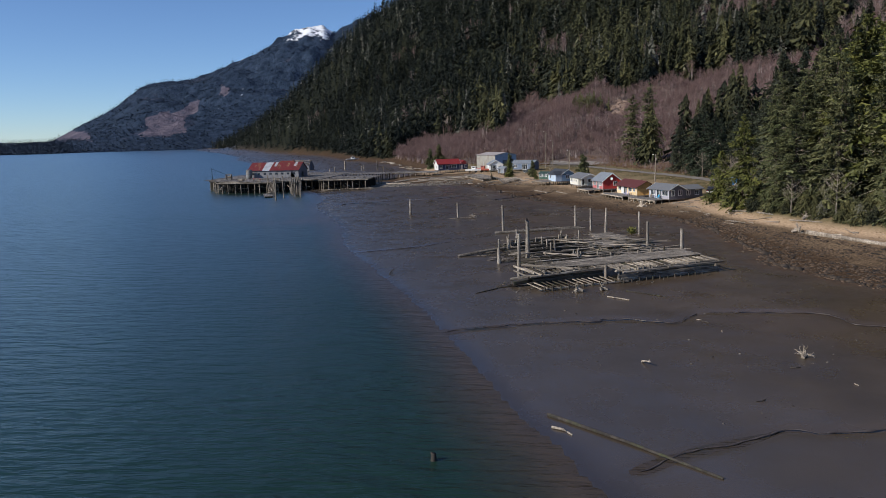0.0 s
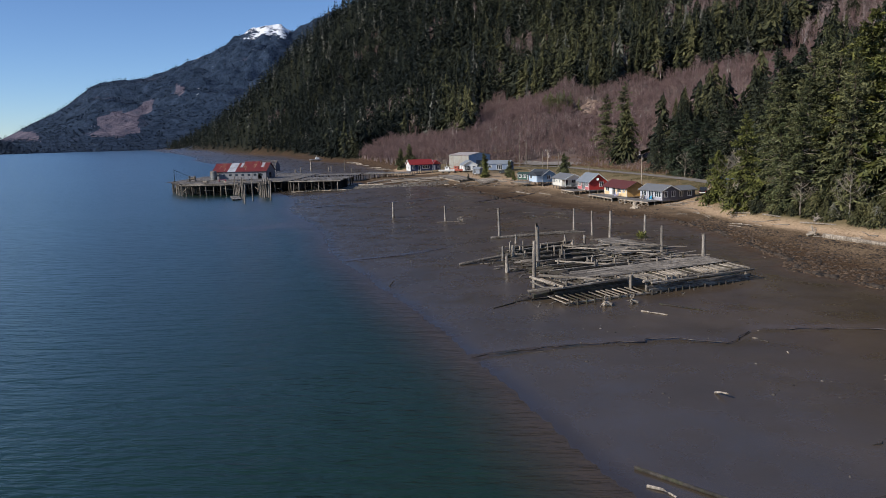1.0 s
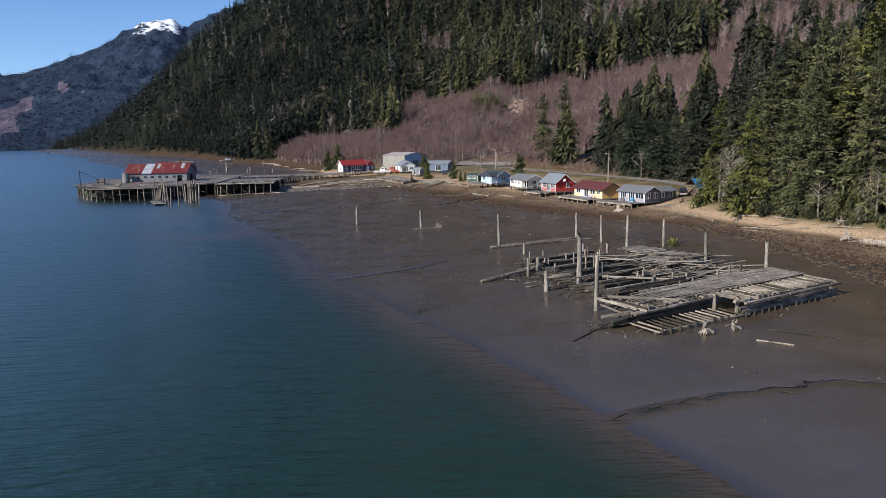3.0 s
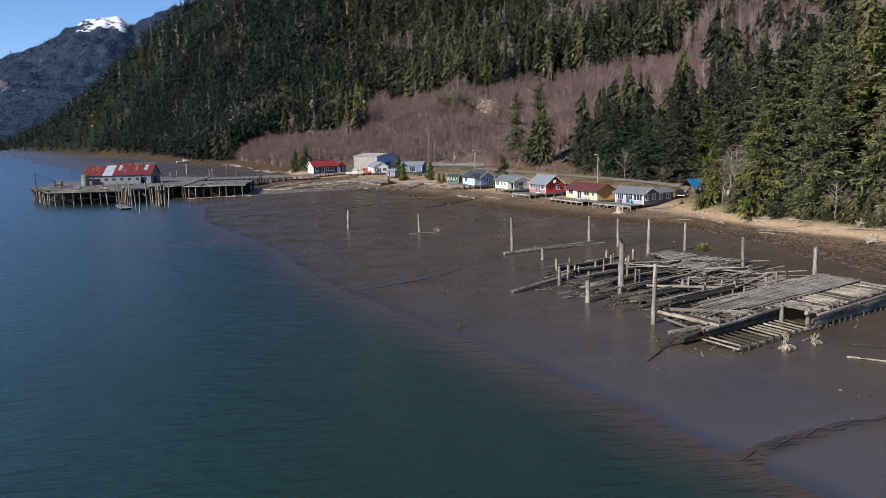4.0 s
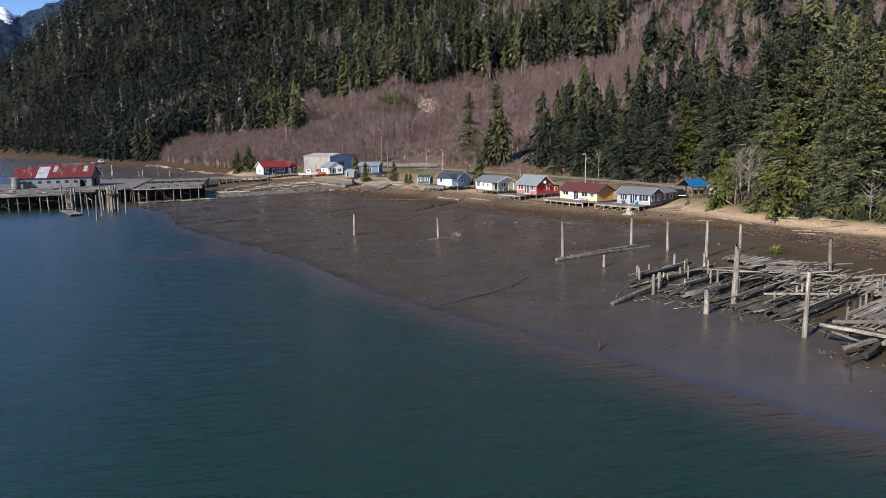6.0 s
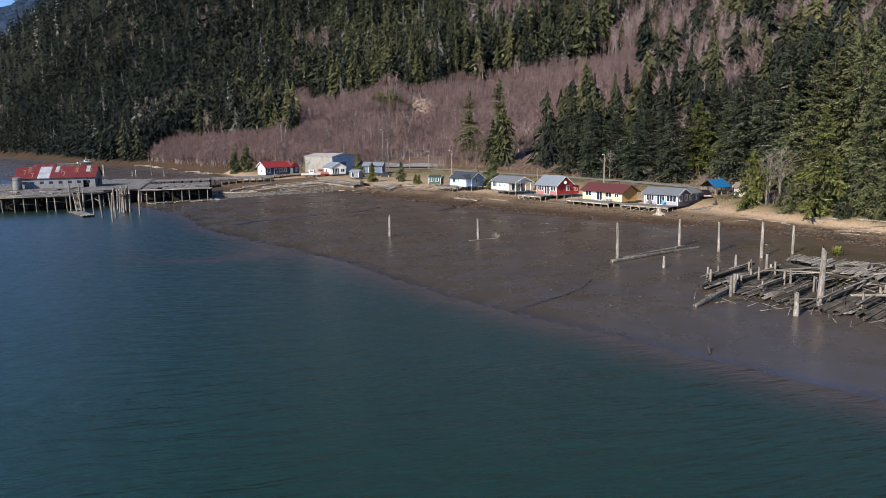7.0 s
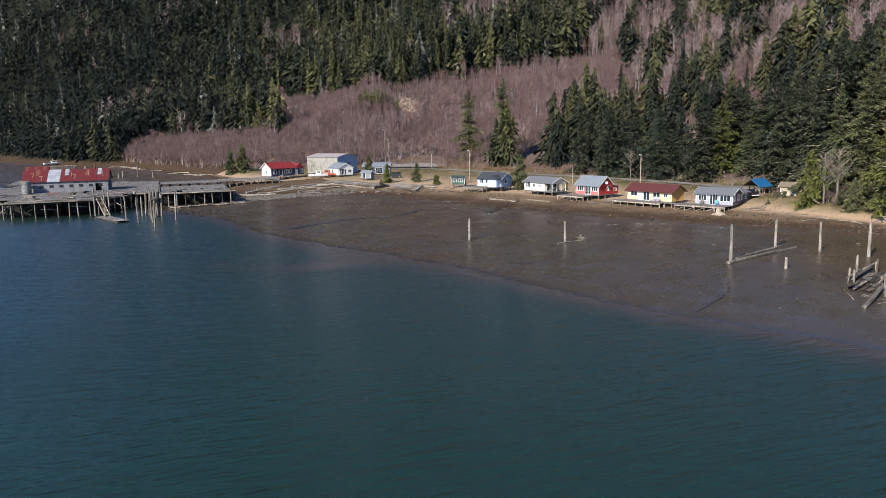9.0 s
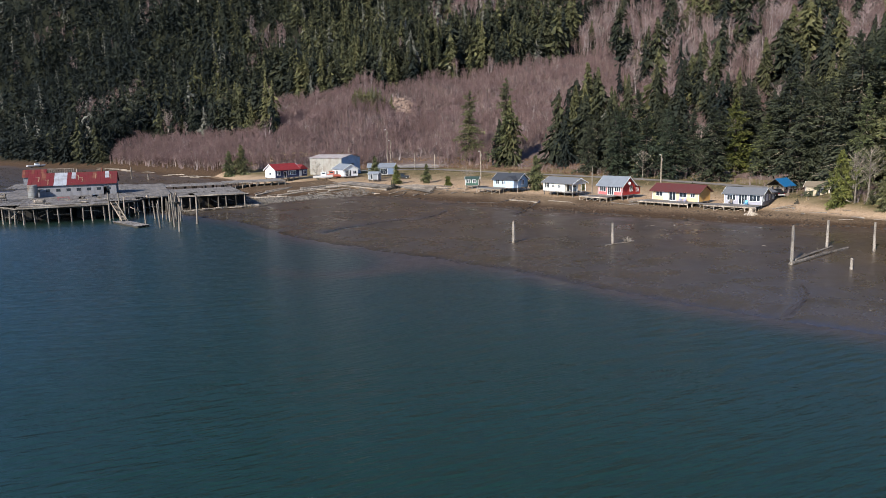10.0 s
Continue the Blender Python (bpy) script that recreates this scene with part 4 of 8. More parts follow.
def dock_wreck():
    rng = random.Random(21)
    root = thing("wrecked_dock", uv(12, 3, 0.4), "collapsed grey timber dock with exposed joists, resting on mud", "dock")
    b = lambda name, p, q, w, t, m=M_GREY, roll=0.0: beam(name, root, uv(*p), uv(*q), w, t, m, roll)  # noqa: E731
    top = lambda u: 2.35 + 0.012 * u - 0.25 * max(0, 1 - u / 5)  # noqa: E731
    # long boards of the deck
    for i in range(20):
        v = 3.5 + i * 0.235
        u = rng.uniform(2.0, 5.0) + (0.4 * (12 - i) if i < 5 else 0) + (0.5 * (i - 15) if i > 15 else 0)
        while u < 26.4:
            e = min(26.8 + rng.uniform(-0.4, 0.2), u + rng.uniform(4.5, 8.5))
            if rng.random() > 0.09:
                b("deck_board", (u, v, top(u) + rng.uniform(-0.03, 0.03)), (e, v + rng.uniform(-0.04, 0.04), top(e) + rng.uniform(-0.03, 0.03)), 0.225, 0.09, M_WRECK)
            u = e + 0.03
    # joists under and before them, their ends bare
    for i in range(40):
        u = 1.4 + i * 0.64 + rng.uniform(-0.12, 0.12)
        front = (3.0 if u < 11 else 0.0) + rng.uniform(-0.5, 0.5)
        if rng.random() < 0.07:
            front += 1.5
        b("joist", (u, front, top(u) - 0.22 + rng.uniform(-0.14, 0.02)), (u + rng.uniform(-0.25, 0.25), 7.6, top(u) - 0.16), rng.uniform(0.13, 0.21), 0.22, rng.choice((M_GREY, M_GREY, M_PALE, M_BROWN)))
    for v, z, u0, u1 in ((3.35, -0.45, 0.2, 11.5), (0.25, -0.42, 11.0, 26.6), (3.3, -0.45, 11, 26.6), (6.4, -0.42, 1, 26.7)):
        b("stringer", (u0, v, top(u0) + z), ((u0 + u1) / 2 + 1, v, top(13) + z), 0.34, 0.34)
        b("stringer", ((u0 + u1) / 2 - 1, v, top(13) + z + 0.02), (u1, v, top(u1) + z), 0.34, 0.34)
    # boards of the side walls, in courses
    for u0, u1, v, z0, rows in ((0.2, 10.8, 2.95, 0.75, 3), (11.3, 27.0, -0.35, 0.62, 3)):
        for i in range(rows):
            u = u0 + rng.uniform(-0.6, 0.3)
            while u < u1 - 0.8:
                e = min(u1 + rng.uniform(-0.5, 0.3), u + rng.uniform(5, 9))
                b("wall_plank", (u, v + rng.uniform(-0.03, 0.03), z0 + 0.42 * i + rng.uniform(-0.03, 0.03)), (e, v + rng.uniform(-0.03, 0.03), z0 + 0.42 * i + 0.05), 0.16, 0.40, M_BROWN if u0 < 5 or i == 0 else M_GREY)
                u = e + 0.04
    b("rub_rail", (0.0, 2.75, 1.75), (11.0, 2.75, 2.15), 0.30, 0.24)
    b("rub_rail", (11.5, -0.55, 1.95), (19.0, -0.55, 2.05), 0.28, 0.24)
    b("rub_rail", (18.3, -0.75, 2.15), (27.2, -0.55, 2.2), 0.34, 0.26)
    # ladder-like grid of ribs fallen on to the mud before the near end
    b("fallen_rail", (-0.2, -0.1, 0.62), (6.6, -0.25, 0.72), 0.20, 0.2, M_GREY)
    b("fallen_rail", (6.2, -0.2, 0.72), (12.4, -0.45, 0.78), 0.2, 0.2, M_GREY)
    for i in range(14):
        u = 0.0 + i * 0.88 + rng.uniform(-0.14, 0.14)
        b("rib", (u, -0.35 + rng.uniform(-0.2, 0.2), 0.78), (u - 0.35 + rng.uniform(-0.2, 0.2), 2.85, 0.98), rng.uniform(0.10, 0.16), 0.13, rng.choice((M_GREY, M_PALE, M_BROWN, M_PALE)))
    for i in range(24):
        u = 0.6 + i * 1.1 + rng.uniform(-0.15, 0.15)
        v = -0.35 if u < 11.5 else -0.75
        p = uv(u, v, 0)
        pile("post_stub", p[0], p[1], 0.25, 0.80 + rng.uniform(-0.1, 0.2), 0.11, M_DARK, root)
    for u, v in ((10.9, 2.6), (11.6, 0.4), (14.2, 0.1), (15.0, 0.1), (16.0, 0.1), (2.2, 3.2), (26.5, 0.2), (26.4, 6.2)):
        p = uv(u, v, 0)
        pile("post", p[0], p[1], 0.3, 2.35, 0.2, M_GREY, root)
    # broken near end: a raking frame and loose timbers
    b("raking_beam", (1.0, 7.6, 2.5), (6.4, 3.2, 2.3), 0.30, 0.28, M_PALE)
    b("raking_beam", (-1.6, 5.6, 1.1), (3.2, 3.3, 1.9), 0.36, 0.34)
    b("raking_beam", (-0.5, 7.0, 2.0), (1.6, 4.5, 0.9), 0.22, 0.2)
    b("cross_beam", (0.2, 8.3, 2.3), (0.9, 3.4, 2.05), 0.28, 0.28)
    b("cross_beam", (-1.8, 3.9, 0.9), (5.5, 4.2, 1.5), 0.5, 0.5, M_DARK)
    for k in range(7):
        b("fallen_beam", (9.8 + rng.uniform(-0.3, 1.5), 3.4, 2.3), (12.6 + k * 0.5, 1.2 + rng.uniform(-0.5, 0.8), 1.9 + rng.uniform(0, 0.4)), 0.22, 0.2)
    # splinters and twigs at its foot
    for k in range(120):
        u, v = rng.uniform(-3.5, 2.5), rng.uniform(-1.2, 7)
        if k > 84:
            u, v = rng.uniform(4, 26), rng.uniform(-2.4, -0.8)
        a, ln = rng.uniform(-0.7, 2.2), rng.uniform(0.4, 2.2)
        x, y, _ = uv(u, v, 0)
        z = ground_z(x, y) + 0.06
        b("splinter", (u, v, z), (u + ln * math.cos(a), v + ln * math.sin(a), z + rng.uniform(0, 0.35)), rng.uniform(0.05, 0.13), 0.08, rng.choice((M_DARK, M_DARK, M_BROWN, M_GREY)))
    return root


def hull_wreck():
    rng = random.Random(33)
    root = thing("wrecked_hull", uv(14, 21, 0.4), "broken-up dark timber hull with rows of stacked keelsons on mud", "shipwreck")
    b = lambda name, p, q, w, t, m=M_DARK, roll=0.0: beam(name, root, uv(*p), uv(*q), w, t, m, roll)  # noqa: E731
    # rows of stacked timbers; the ends by the water are broken back in steps
    for r in range(7):
        v = 12.4 + r * 3.55
        u0 = 5.6 + 0.5 * r
        for i in range(6):
            u = u0 + i * 0.42 + rng.uniform(-0.3, 0.6)
            end = rng.uniform(18, 22) + (2 if r > 2 else -1)
            while u < end - 1.5:
                e = min(end, u + rng.uniform(4, 11))
                b("keelson", (u, v + rng.uniform(-0.16, 0.16), 0.58 + 0.22 * i + rng.uniform(-0.03, 0.03)), (e, v + rng.uniform(-0.16, 0.16), 0.60 + 0.22 * i), rng.uniform(0.22, 0.42), 0.23, rng.choice((M_HULL, M_HULL, M_BROWN)), rng.uniform(-0.12, 0.12))
                u = e + rng.uniform(0.02, 0.25)
        for u1, u2 in ((u0 + 0.3, u0 + rng.uniform(5, 7)), (u0 + 7.2, u0 + rng.uniform(11, 14))):
            b("rail_timber", (u1 - rng.uniform(0, 0.6), v + 0.1, 1.86), (u2, v + rng.uniform(-0.2, 0.3), 1.93), 0.24, 0.13, M_GREY, rng.uniform(-0.2, 0.2))
        # bottom planks between the rows, sagging into troughs
        for i in range(9):
            w = v + 0.35 + i * 0.37
            u = u0 + rng.uniform(-0.6, 1.2)
            g = 0.66 + 0.26 * ((i - 2.6) / 2.6) ** 2 * (1.0 if i < 2.6 else 0.34)
            while u < 18 and r < 6:
                e = min(21, u + rng.uniform(3, 9))
                if rng.random() > 0.08:
                    b("bottom_plank", (u, w + rng.uniform(-0.05, 0.05), g + rng.uniform(-0.05, 0.08)), (e, w + rng.uniform(-0.12, 0.12), g + rng.uniform(0.0, 0.14)), rng.uniform(0.28, 0.40), 0.07, rng.choice((M_HULL, M_HULL, M_HULL, M_BROWN, M_GREY)), 0.20 * (i - 2.6) * (1.0 if i < 2.6 else 0.5) + rng.uniform(-0.15, 0.15))
                u = e + rng.uniform(0.03, 0.4)
    for k in range(30):
        r = rng.randrange(7)
        p = uv(6.0 + 0.5 * r + rng.uniform(0, 12), 12.4 + 3.55 * r + rng.uniform(-0.4, 0.4), 0)
        pile("stub_post", p[0], p[1], 0.4, rng.uniform(1.8, 2.7), rng.uniform(0.12, 0.17), M_PALE if rng.random() < 0.4 else M_GREY, root)
    # a raft of decking that slid over its shore end, with a heap of loose boards
    for i in range(28):
        v = 18.4 + i * 0.44
        b("raft_board", (19.0 + rng.uniform(-1.5, 1.5) + 0.20 * i, v, 2.1 + 0.014 * i), (30.6 + rng.uniform(-1.0, 0.8) - 0.06 * i, v + 0.6 + rng.uniform(-0.2, 0.2), 1.95 + 0.014 * i), 0.42, 0.09, M_WRECK, rng.uniform(-0.08, 0.08))
    for i in range(5):
        b("raft_beam", (19.5 + 2.4 * i, 18.3, 1.8), (21 + 2.2 * i, 30.3, 1.9), 0.34, 0.34, M_DARK)
    # flat piece of deck between the raft and the dock
    for i in range(13):
        v = 9.4 + i * 0.37
        b("flat_board", (19.6 + rng.uniform(-1.2, 1.2), v, 1.38), (27.8 + rng.uniform(-0.7, 0.7), v + rng.uniform(-0.1, 0.2), 1.48), 0.35, 0.08, M_WRECK, rng.uniform(-0.05, 0.05))
    for i in range(3):
        b("flat_beam", (20.5 + 3 * i, 9.2, 1.15), (21 + 3 * i, 14.3, 1.15), 0.3, 0.3, M_DARK)
    for i in range(130):
        u, v = rng.uniform(15, 27), rng.uniform(13.0, 28)
        a = rng.gauss(-0.18, 0.30)
        ln = rng.uniform(2.0, 6.5)
        z = (2.30 if v > 18.5 and u > 19 else 1.55) + rng.uniform(0, 0.35)
        if v > 22 and rng.random() < 0.7:
            continue
        b("loose_board", (u, v, z + rng.uniform(-0.30, 0.2)), (u + ln * math.cos(a), v + ln * math.sin(a), z + rng.uniform(-0.35, 0.25)), rng.uniform(0.14, 0.30), 0.07, M_PALE if rng.random() < 0.62 else rng.choice((M_GREY, M_WRECK, M_BROWN)), rng.uniform(-0.3, 0.3))
    b("long_board", (16.6, 28.5, 2.2), (25.5, 15.8, 1.9), 0.3, 0.12, M_PALE)
    b("long_board", (15.5, 29.4, 2.2), (29.0, 20.5, 2.5), 0.3, 0.12, M_PALE)
    b("long_board", (9.2, 17.6, 2.05), (17.6, 12.6, 1.5), 0.32, 0.2, M_PALE)
    b("long_board", (17.6, 12.2, 1.7), (27.5, 14.5, 1.7), 0.5, 0.16, M_PALE)
    for k in range(8):
        p = uv(9 + 2.5 * k, 9.4 + 0.35 * k, 0)
        pile("stub_post", p[0], p[1], 0.3, rng.uniform(1.7, 2.6), rng.uniform(0.11, 0.17), M_BROWN if k % 3 == 1 else M_GREY, root)
    # broken timbers along its foot
    for k in range(230):
        u, v = (rng.uniform(2.5, 8.5), rng.uniform(7.5, 32)) if k % 3 else (rng.uniform(6, 20), rng.uniform(11, 33))
        a, ln = rng.gauss(0.2, 0.6), rng.uniform(0.8, 3.2)
        z = 0.48 if k % 3 else rng.uniform(1.0, 1.75)
        b("broken_timber", (u, v, z), (u + ln * math.cos(a), v + ln * math.sin(a), z + rng.uniform(0, 0.25)), rng.uniform(0.05, 0.13), 0.06, rng.choice((M_BROWN, M_DARK, M_GREY)), rng.uniform(-0.5, 0.5))
    return root


def piles_on_mud():
    rows = [(32.4, 122.4, 5.8, 0.24, 0), (46.9, 128.2, 4.6, 0.21, 2), (49.5, 122.0, 4.7, 0.20, 4), (51.6, 115.4, 5.4, 0.23, 2), (57.8, 116.2, 4.4, 0.21, 0), (56.3, 97.6, 5.0, 0.24, 3), (59.8, 88.4, 5.0, 0.26, 3),
            (37.1, 90.0, 6.8, 0.33, 1), (35.8, 78.6, 6.3, 0.22, 2), (32.7, 88.6, 2.6, 0.26, 3), (35.1, 114.9, 1.7, 0.20, 3), (7.7, 161.0, 4.0, 0.26, 1), (20.9, 149.5, 4.0, 0.24, 3), (32.4, 98.0, 2.5, 0.2, 3), (34.0, 99.3, 2.3, 0.22, 0), (43.2, 110.5, 1.9, 0.18, 1), (46.2, 108.2, 2.2, 0.2, 4)]
    for x, y, tall, r, k in rows:
        g = ground_z(x, y)
        pile("piling", x, y, g - 0.25, g + tall, r, M_PILE, None, (random.uniform(-1.5, 1.5), random.uniform(-1.5, 1.5)), "weathered grey wooden piling standing in wet mud", "piling", "old pilings on the mud", k)
    g = ground_z(31, 20.8)
    pile("piling", 31, 20.8, g - 0.2, 0.55, 0.2, M_DARK, None, (0, 0), "dark rotted piling stump just above the water", "piling", "old pilings on the mud", 3)


def log(name, a, b, r0, r1, mat, label, branches=0, seed=1):
    """A drifted trunk: tapered, a little bowed, with branch stubs."""
    rng = random.Random(seed)
    a, b = Vector(a), Vector(b)
    mid = a.lerp(b, 0.5) + Vector((rng.uniform(-0.2, 0.2), rng.uniform(-0.2, 0.2), 0.05))
    o = Vector((a.x, a.y, a.z))
    pts = [a - o, a.lerp(mid, 0.5) - o, mid - o, mid.lerp(b, 0.5) - o, b - o]
    bm = bm_tube(pts, [r0 + (r1 - r0) * f for f in (0, 0.25, 0.5, 0.75, 1)], 9, None, 0.10, rng)
    for _ in range(branches):
        p = pts[0].lerp(pts[-1], rng.uniform(0.15, 0.95))
        d = Vector((rng.uniform(-1, 1), rng.uniform(-1, 1), rng.uniform(0.2, 1.2))).normalized() * rng.uniform(0.3, 0.8)
        bm_tube([p, p + d], [r1 * 0.4, r1 * 0.12], 5, bm)
    me = bpy.data.meshes.new(name)
    bm.to_mesh(me)
    bm.free()
    me.materials.append(mat)
    ob = new(name, me)
    ob.location = o
    return tagged(ob, label, "log")


def root_wad(name, x, y, size, seed, mat, label, lying=True):
    """A stump with a flared foot and a spread of bent, forking roots."""
    rng = random.Random(seed)
    bm = bmesh.new()
    if lying:
        bm_tube([(0, 0, -0.5 * size), (0, 0, 0.1 * size), (0.02, 0, 0.45 * size)], [0.2 * size, 0.27 * size, 0.2 * size], 9, bm, 0.15, rng)
    else:
        bm_tube([(0, 0, -0.1), (0, 0, 0.12 * size), (0, 0, 0.35 * size), (0.02, 0, 0.78 * size)], [0.50 * size, 0.36 * size, 0.27 * size, 0.25 * size], 12, bm, 0.15, rng)
        for k in range(7):
            a = k * 0.9
            bm_tube([(0.2 * size * math.cos(a), 0.2 * size * math.sin(a), 0.6 * size), (0.2 * size * math.cos(a + 0.1), 0.2 * size * math.sin(a + 0.1), rng.uniform(0.8, 0.95) * size)], [0.06 * size, 0.02 * size], 5, bm)
    for k in range(15 if lying else 12):
        a = k * (0.42 if lying else 0.524) + rng.uniform(-0.25, 0.25)
        p, r = Vector((math.cos(a), math.sin(a), 0)) * 0.14 * size, rng.uniform(0.07, 0.12) * size
        p.z = 0.3 * size * rng.uniform(0.6, 1.2)
        rise = rng.uniform(-0.1, 0.35) if lying else -0.38
        path = [p.copy()]
        for j in range(4):
            a += rng.gauss(0, 0.35)
            step = size * rng.uniform(0.12, 0.27 if lying else 0.25)
            p = p + Vector((math.cos(a) * step, math.sin(a) * step, rise * step + (rng.gauss(0, 0.3) * step if lying else 0.04 * step * j)))
            path.append(p.copy())
            if lying and j > 0 and rng.random() < 0.5:
                b = a + rng.choice((-0.9, 0.9))
                bm_tube([p, p + Vector((math.cos(b), math.sin(b), rng.uniform(-0.4, 0.6))) * 0.24 * size], [0.035 * size, 0.012 * size], 5, bm)
        bm_tube(path, [r, 0.8 * r, 0.6 * r, 0.42 * r, 0.2 * r], 6, bm, 0.12, rng)
    me = bpy.data.meshes.new(name)
    bm.to_mesh(me)
    bm.free()
    me.materials.append(mat)
    ob = new(name, me)
    ob.matrix_basis = pose(x, y, ground_z(x, y) + (0.25 * size if lying else 0), 75 if lying else 0, rng.uniform(-20, 20) if lying else 0, rng.uniform(0, 360))
    return tagged(ob, label, "stump")


def mud_driftwood():
    gz = ground_z
    L = lambda n, x0, y0, x1, y1, r0, r1, mat, lab, br=0, s=1, h0=0.0, h1=0.0: log(n, (x0, y0, gz(x0, y0) + r0 * 0.6 + h0), (x1, y1, gz(x1, y1) + r1 * 0.6 + h1), r0, r1, mat, lab, br, s)  # noqa: E731
    L("drift_log", 30.8, 121.2, 48.7, 125.8, 0.30, 0.18, M_GREY, "long mossy log lying on mud between pilings", 6, 2)
    L("drift_log", 33.6, 122.9, 47.9, 128.0, 0.22, 0.15, M_GREY, "dark branchy log lying on mud beside another", 10, 3)
    L("drift_plank", 25.8, 95.5, 33.2, 99.3, 0.24, 0.26, M_GREY, "grey timber slanting down from the wreck on to mud", 0, 4, 0, 0.5)
    L("drift_log", 38.2, 28.3, 47.8, 19.2, 0.13, 0.07, M_DARK, "thin dark log half sunk in wet mud", 0, 5)
    L("drift_log", 38.4, 26.1, 39.7, 24.9, 0.10, 0.05, M_GREY, "short grey pole beside a log on wet mud", 0, 6)
    L("drift_plank", 46.4, 65.2, 48.7, 63.2, 0.09, 0.08, M_PALE, "bleached plank lying on mud before the wreck", 0, 7)
    L("drift_branch", 49.0, 68.0, 53.2, 64.5, 0.08, 0.05, M_DARK, "dark branch half sunk in mud", 2, 8)
    L("drift_branch", 33.0, 71.2, 37.6, 72.6, 0.09, 0.05, M_DARK, "dark forked branch lying on mud", 3, 9)
    L("drift_branch", 30.5, 68.0, 35.8, 73.6, 0.07, 0.05, M_DARK, "thin dark branch lying on mud", 3, 10)
    L("drift_stick", 46.6, 40.6, 47.1, 39.2, 0.09, 0.05, M_GREY, "short grey stick standing out of mud", 2, 11, 0, 0.4)
    L("drift_stick", 17.0, 81.4, 17.5, 82.3, 0.10, 0.06, M_DARK, "short dark stick standing out of mud", 2, 12, 0, 0.5)
    L("drift_branch", 19.0, 149.0, 25.5, 149.6, 0.10, 0.06, M_GREY, "grey branchy log lying beside a piling", 8, 13)
    L("drift_log", 84.1, 106.6, 91.5, 92.0, 0.42, 0.30, M_PALE, "large bleached drift log on the dry bank", 2, 14)
    root_wad("root_wad", 60.2, 41.6, 0.8, 3, M_PALE, "bleached twisted root wad lying on mud")
    root_wad("root_wad", 43.3, 68.3, 1.1, 4, M_GREY, "bleached root wad lying on mud before the wreck")
    root_wad("root_wad", 46.4, 69.0, 0.9, 5, M_GREY, "bleached root wad lying on mud before the wreck")
    root_wad("root_wad", 24.4, 150.2, 1.0, 6, M_GREY, "grey root wad beside a piling on mud")
    root_wad("stump", 65.3, 161.3, 1.9, 7, M_PALE, "large bleached stump with spreading roots on the shore", False)
    root_wad("root_wad", 83.0, 108.6, 1.4, 8, M_PALE, "grey root end of a large drift log")
    root_wad("root_wad", 80.0, 162.6, 0.9, 31, M_DARK, "dark charred root wad on the grass by a cabin")
    root_wad("root_wad", 76.2, 160.0, 0.7, 32, M_GREY, "grey root wad among drift logs by a cabin")
    root_wad("root_wad", 87.2, 116.5, 1.1, 33, M_GREY, "grey root wad under the trees on the bank")
    for k, (x0, y0, x1, y1, r) in enumerate(((73.0, 162.8, 77.6, 160.6, 0.16), (74.8, 163.4, 79.4, 161.8, 0.13), (72.2, 161.2, 76.0, 158.0, 0.12), (79.6, 137.5, 82.0, 131.0, 0.15), (82.6, 128.4, 84.0, 123.6, 0.18), (85.2, 118.0, 88.6, 112.2, 0.16), (55.6, 196.6, 57.6, 189.6, 0.13), (46.6, 211.6, 49.6, 205.0, 0.16))):
        L("drift_log", x0, y0, x1, y1, r, 0.6 * r, M_PALE if k % 2 else M_GREY, "grey drift log on the dry bank", 4, 60 + k)
    rng = random.Random(77)
    for k in range(34):
        f = rng.random()
        i = rng.randrange(3, 8)
        (ax, ay), (bx, by) = BANK[i], BANK[i + 1]
        x, y = ax + (bx - ax) * f - rng.uniform(-3, 5), ay + (by - ay) * f - rng.uniform(0, 2)
        a, ln = rng.gauss(1.9, 0.4), rng.uniform(1.0, 3.5)
        L("drift_log", x, y, x + ln * math.cos(a), y + ln * math.sin(a), rng.uniform(0.06, 0.16), 0.05, M_PALE if rng.random() < 0.5 else M_GREY, "small bleached drift log on dry grass", 1, 100 + k)
    for k in range(46):
        x = rng.uniform(26, 72)
        y = rng.uniform(16, 175)
        if gz(x, y) < 0.15 or gz(x, y) > 1.3 or (30 < x < 66 and 64 < y < 112):
            continue
        a, ln = rng.uniform(0, 3.1), rng.uniform(0.3, 1.3)
        L("drift_stick", x, y, x + ln * math.cos(a), y + ln * math.sin(a), rng.uniform(0.03, 0.06), 0.03, M_PALE if rng.random() < 0.6 else M_DARK, "small stick lying on wet mud", 0, 200 + k)


dock_wreck()
hull_wreck()
piles_on_mud()
mud_driftwood()


def wreck_bush():
    """A small bush growing on the wreck."""
    rng = np.random.RandomState(3)
    a, e = rng.uniform(0, 6.283, 260), rng.uniform(0.1, 1.4, 260)
    d = np.stack([np.cos(a) * np.cos(e), np.sin(a) * np.cos(e), np.sin(e)], 1)
    r = d * rng.uniform(0.05, 0.55, (260, 1))
    co, tri = kites(r, r + d * 0.28 + rng.normal(0, 0.08, (260, 3)), np.full(260, 0.05), np.array([0.2, 0.1, 1.0]))
    root = thing("bush", (54.9, 105.4, 2.25), "small yellow-green bush growing on the wreck", "bush")
    part("leaves", raw_mesh("leaves", co * 1.8, tri, {"tint": np.full(len(co), 0.8)}, False), M_NEEDLE_Y, root)
    part("stem", bm_tube([(0, 0, -0.4), (0, 0, 0.3)], [0.05, 0.02], 6), M_BARK, root)


wreck_bush()


# ---- cabins on the shore ----
def make_glass():
    k = Nodes("window_glass", 0.05, 0.0, 0.6)
    return k.out((0.025, 0.032, 0.04))


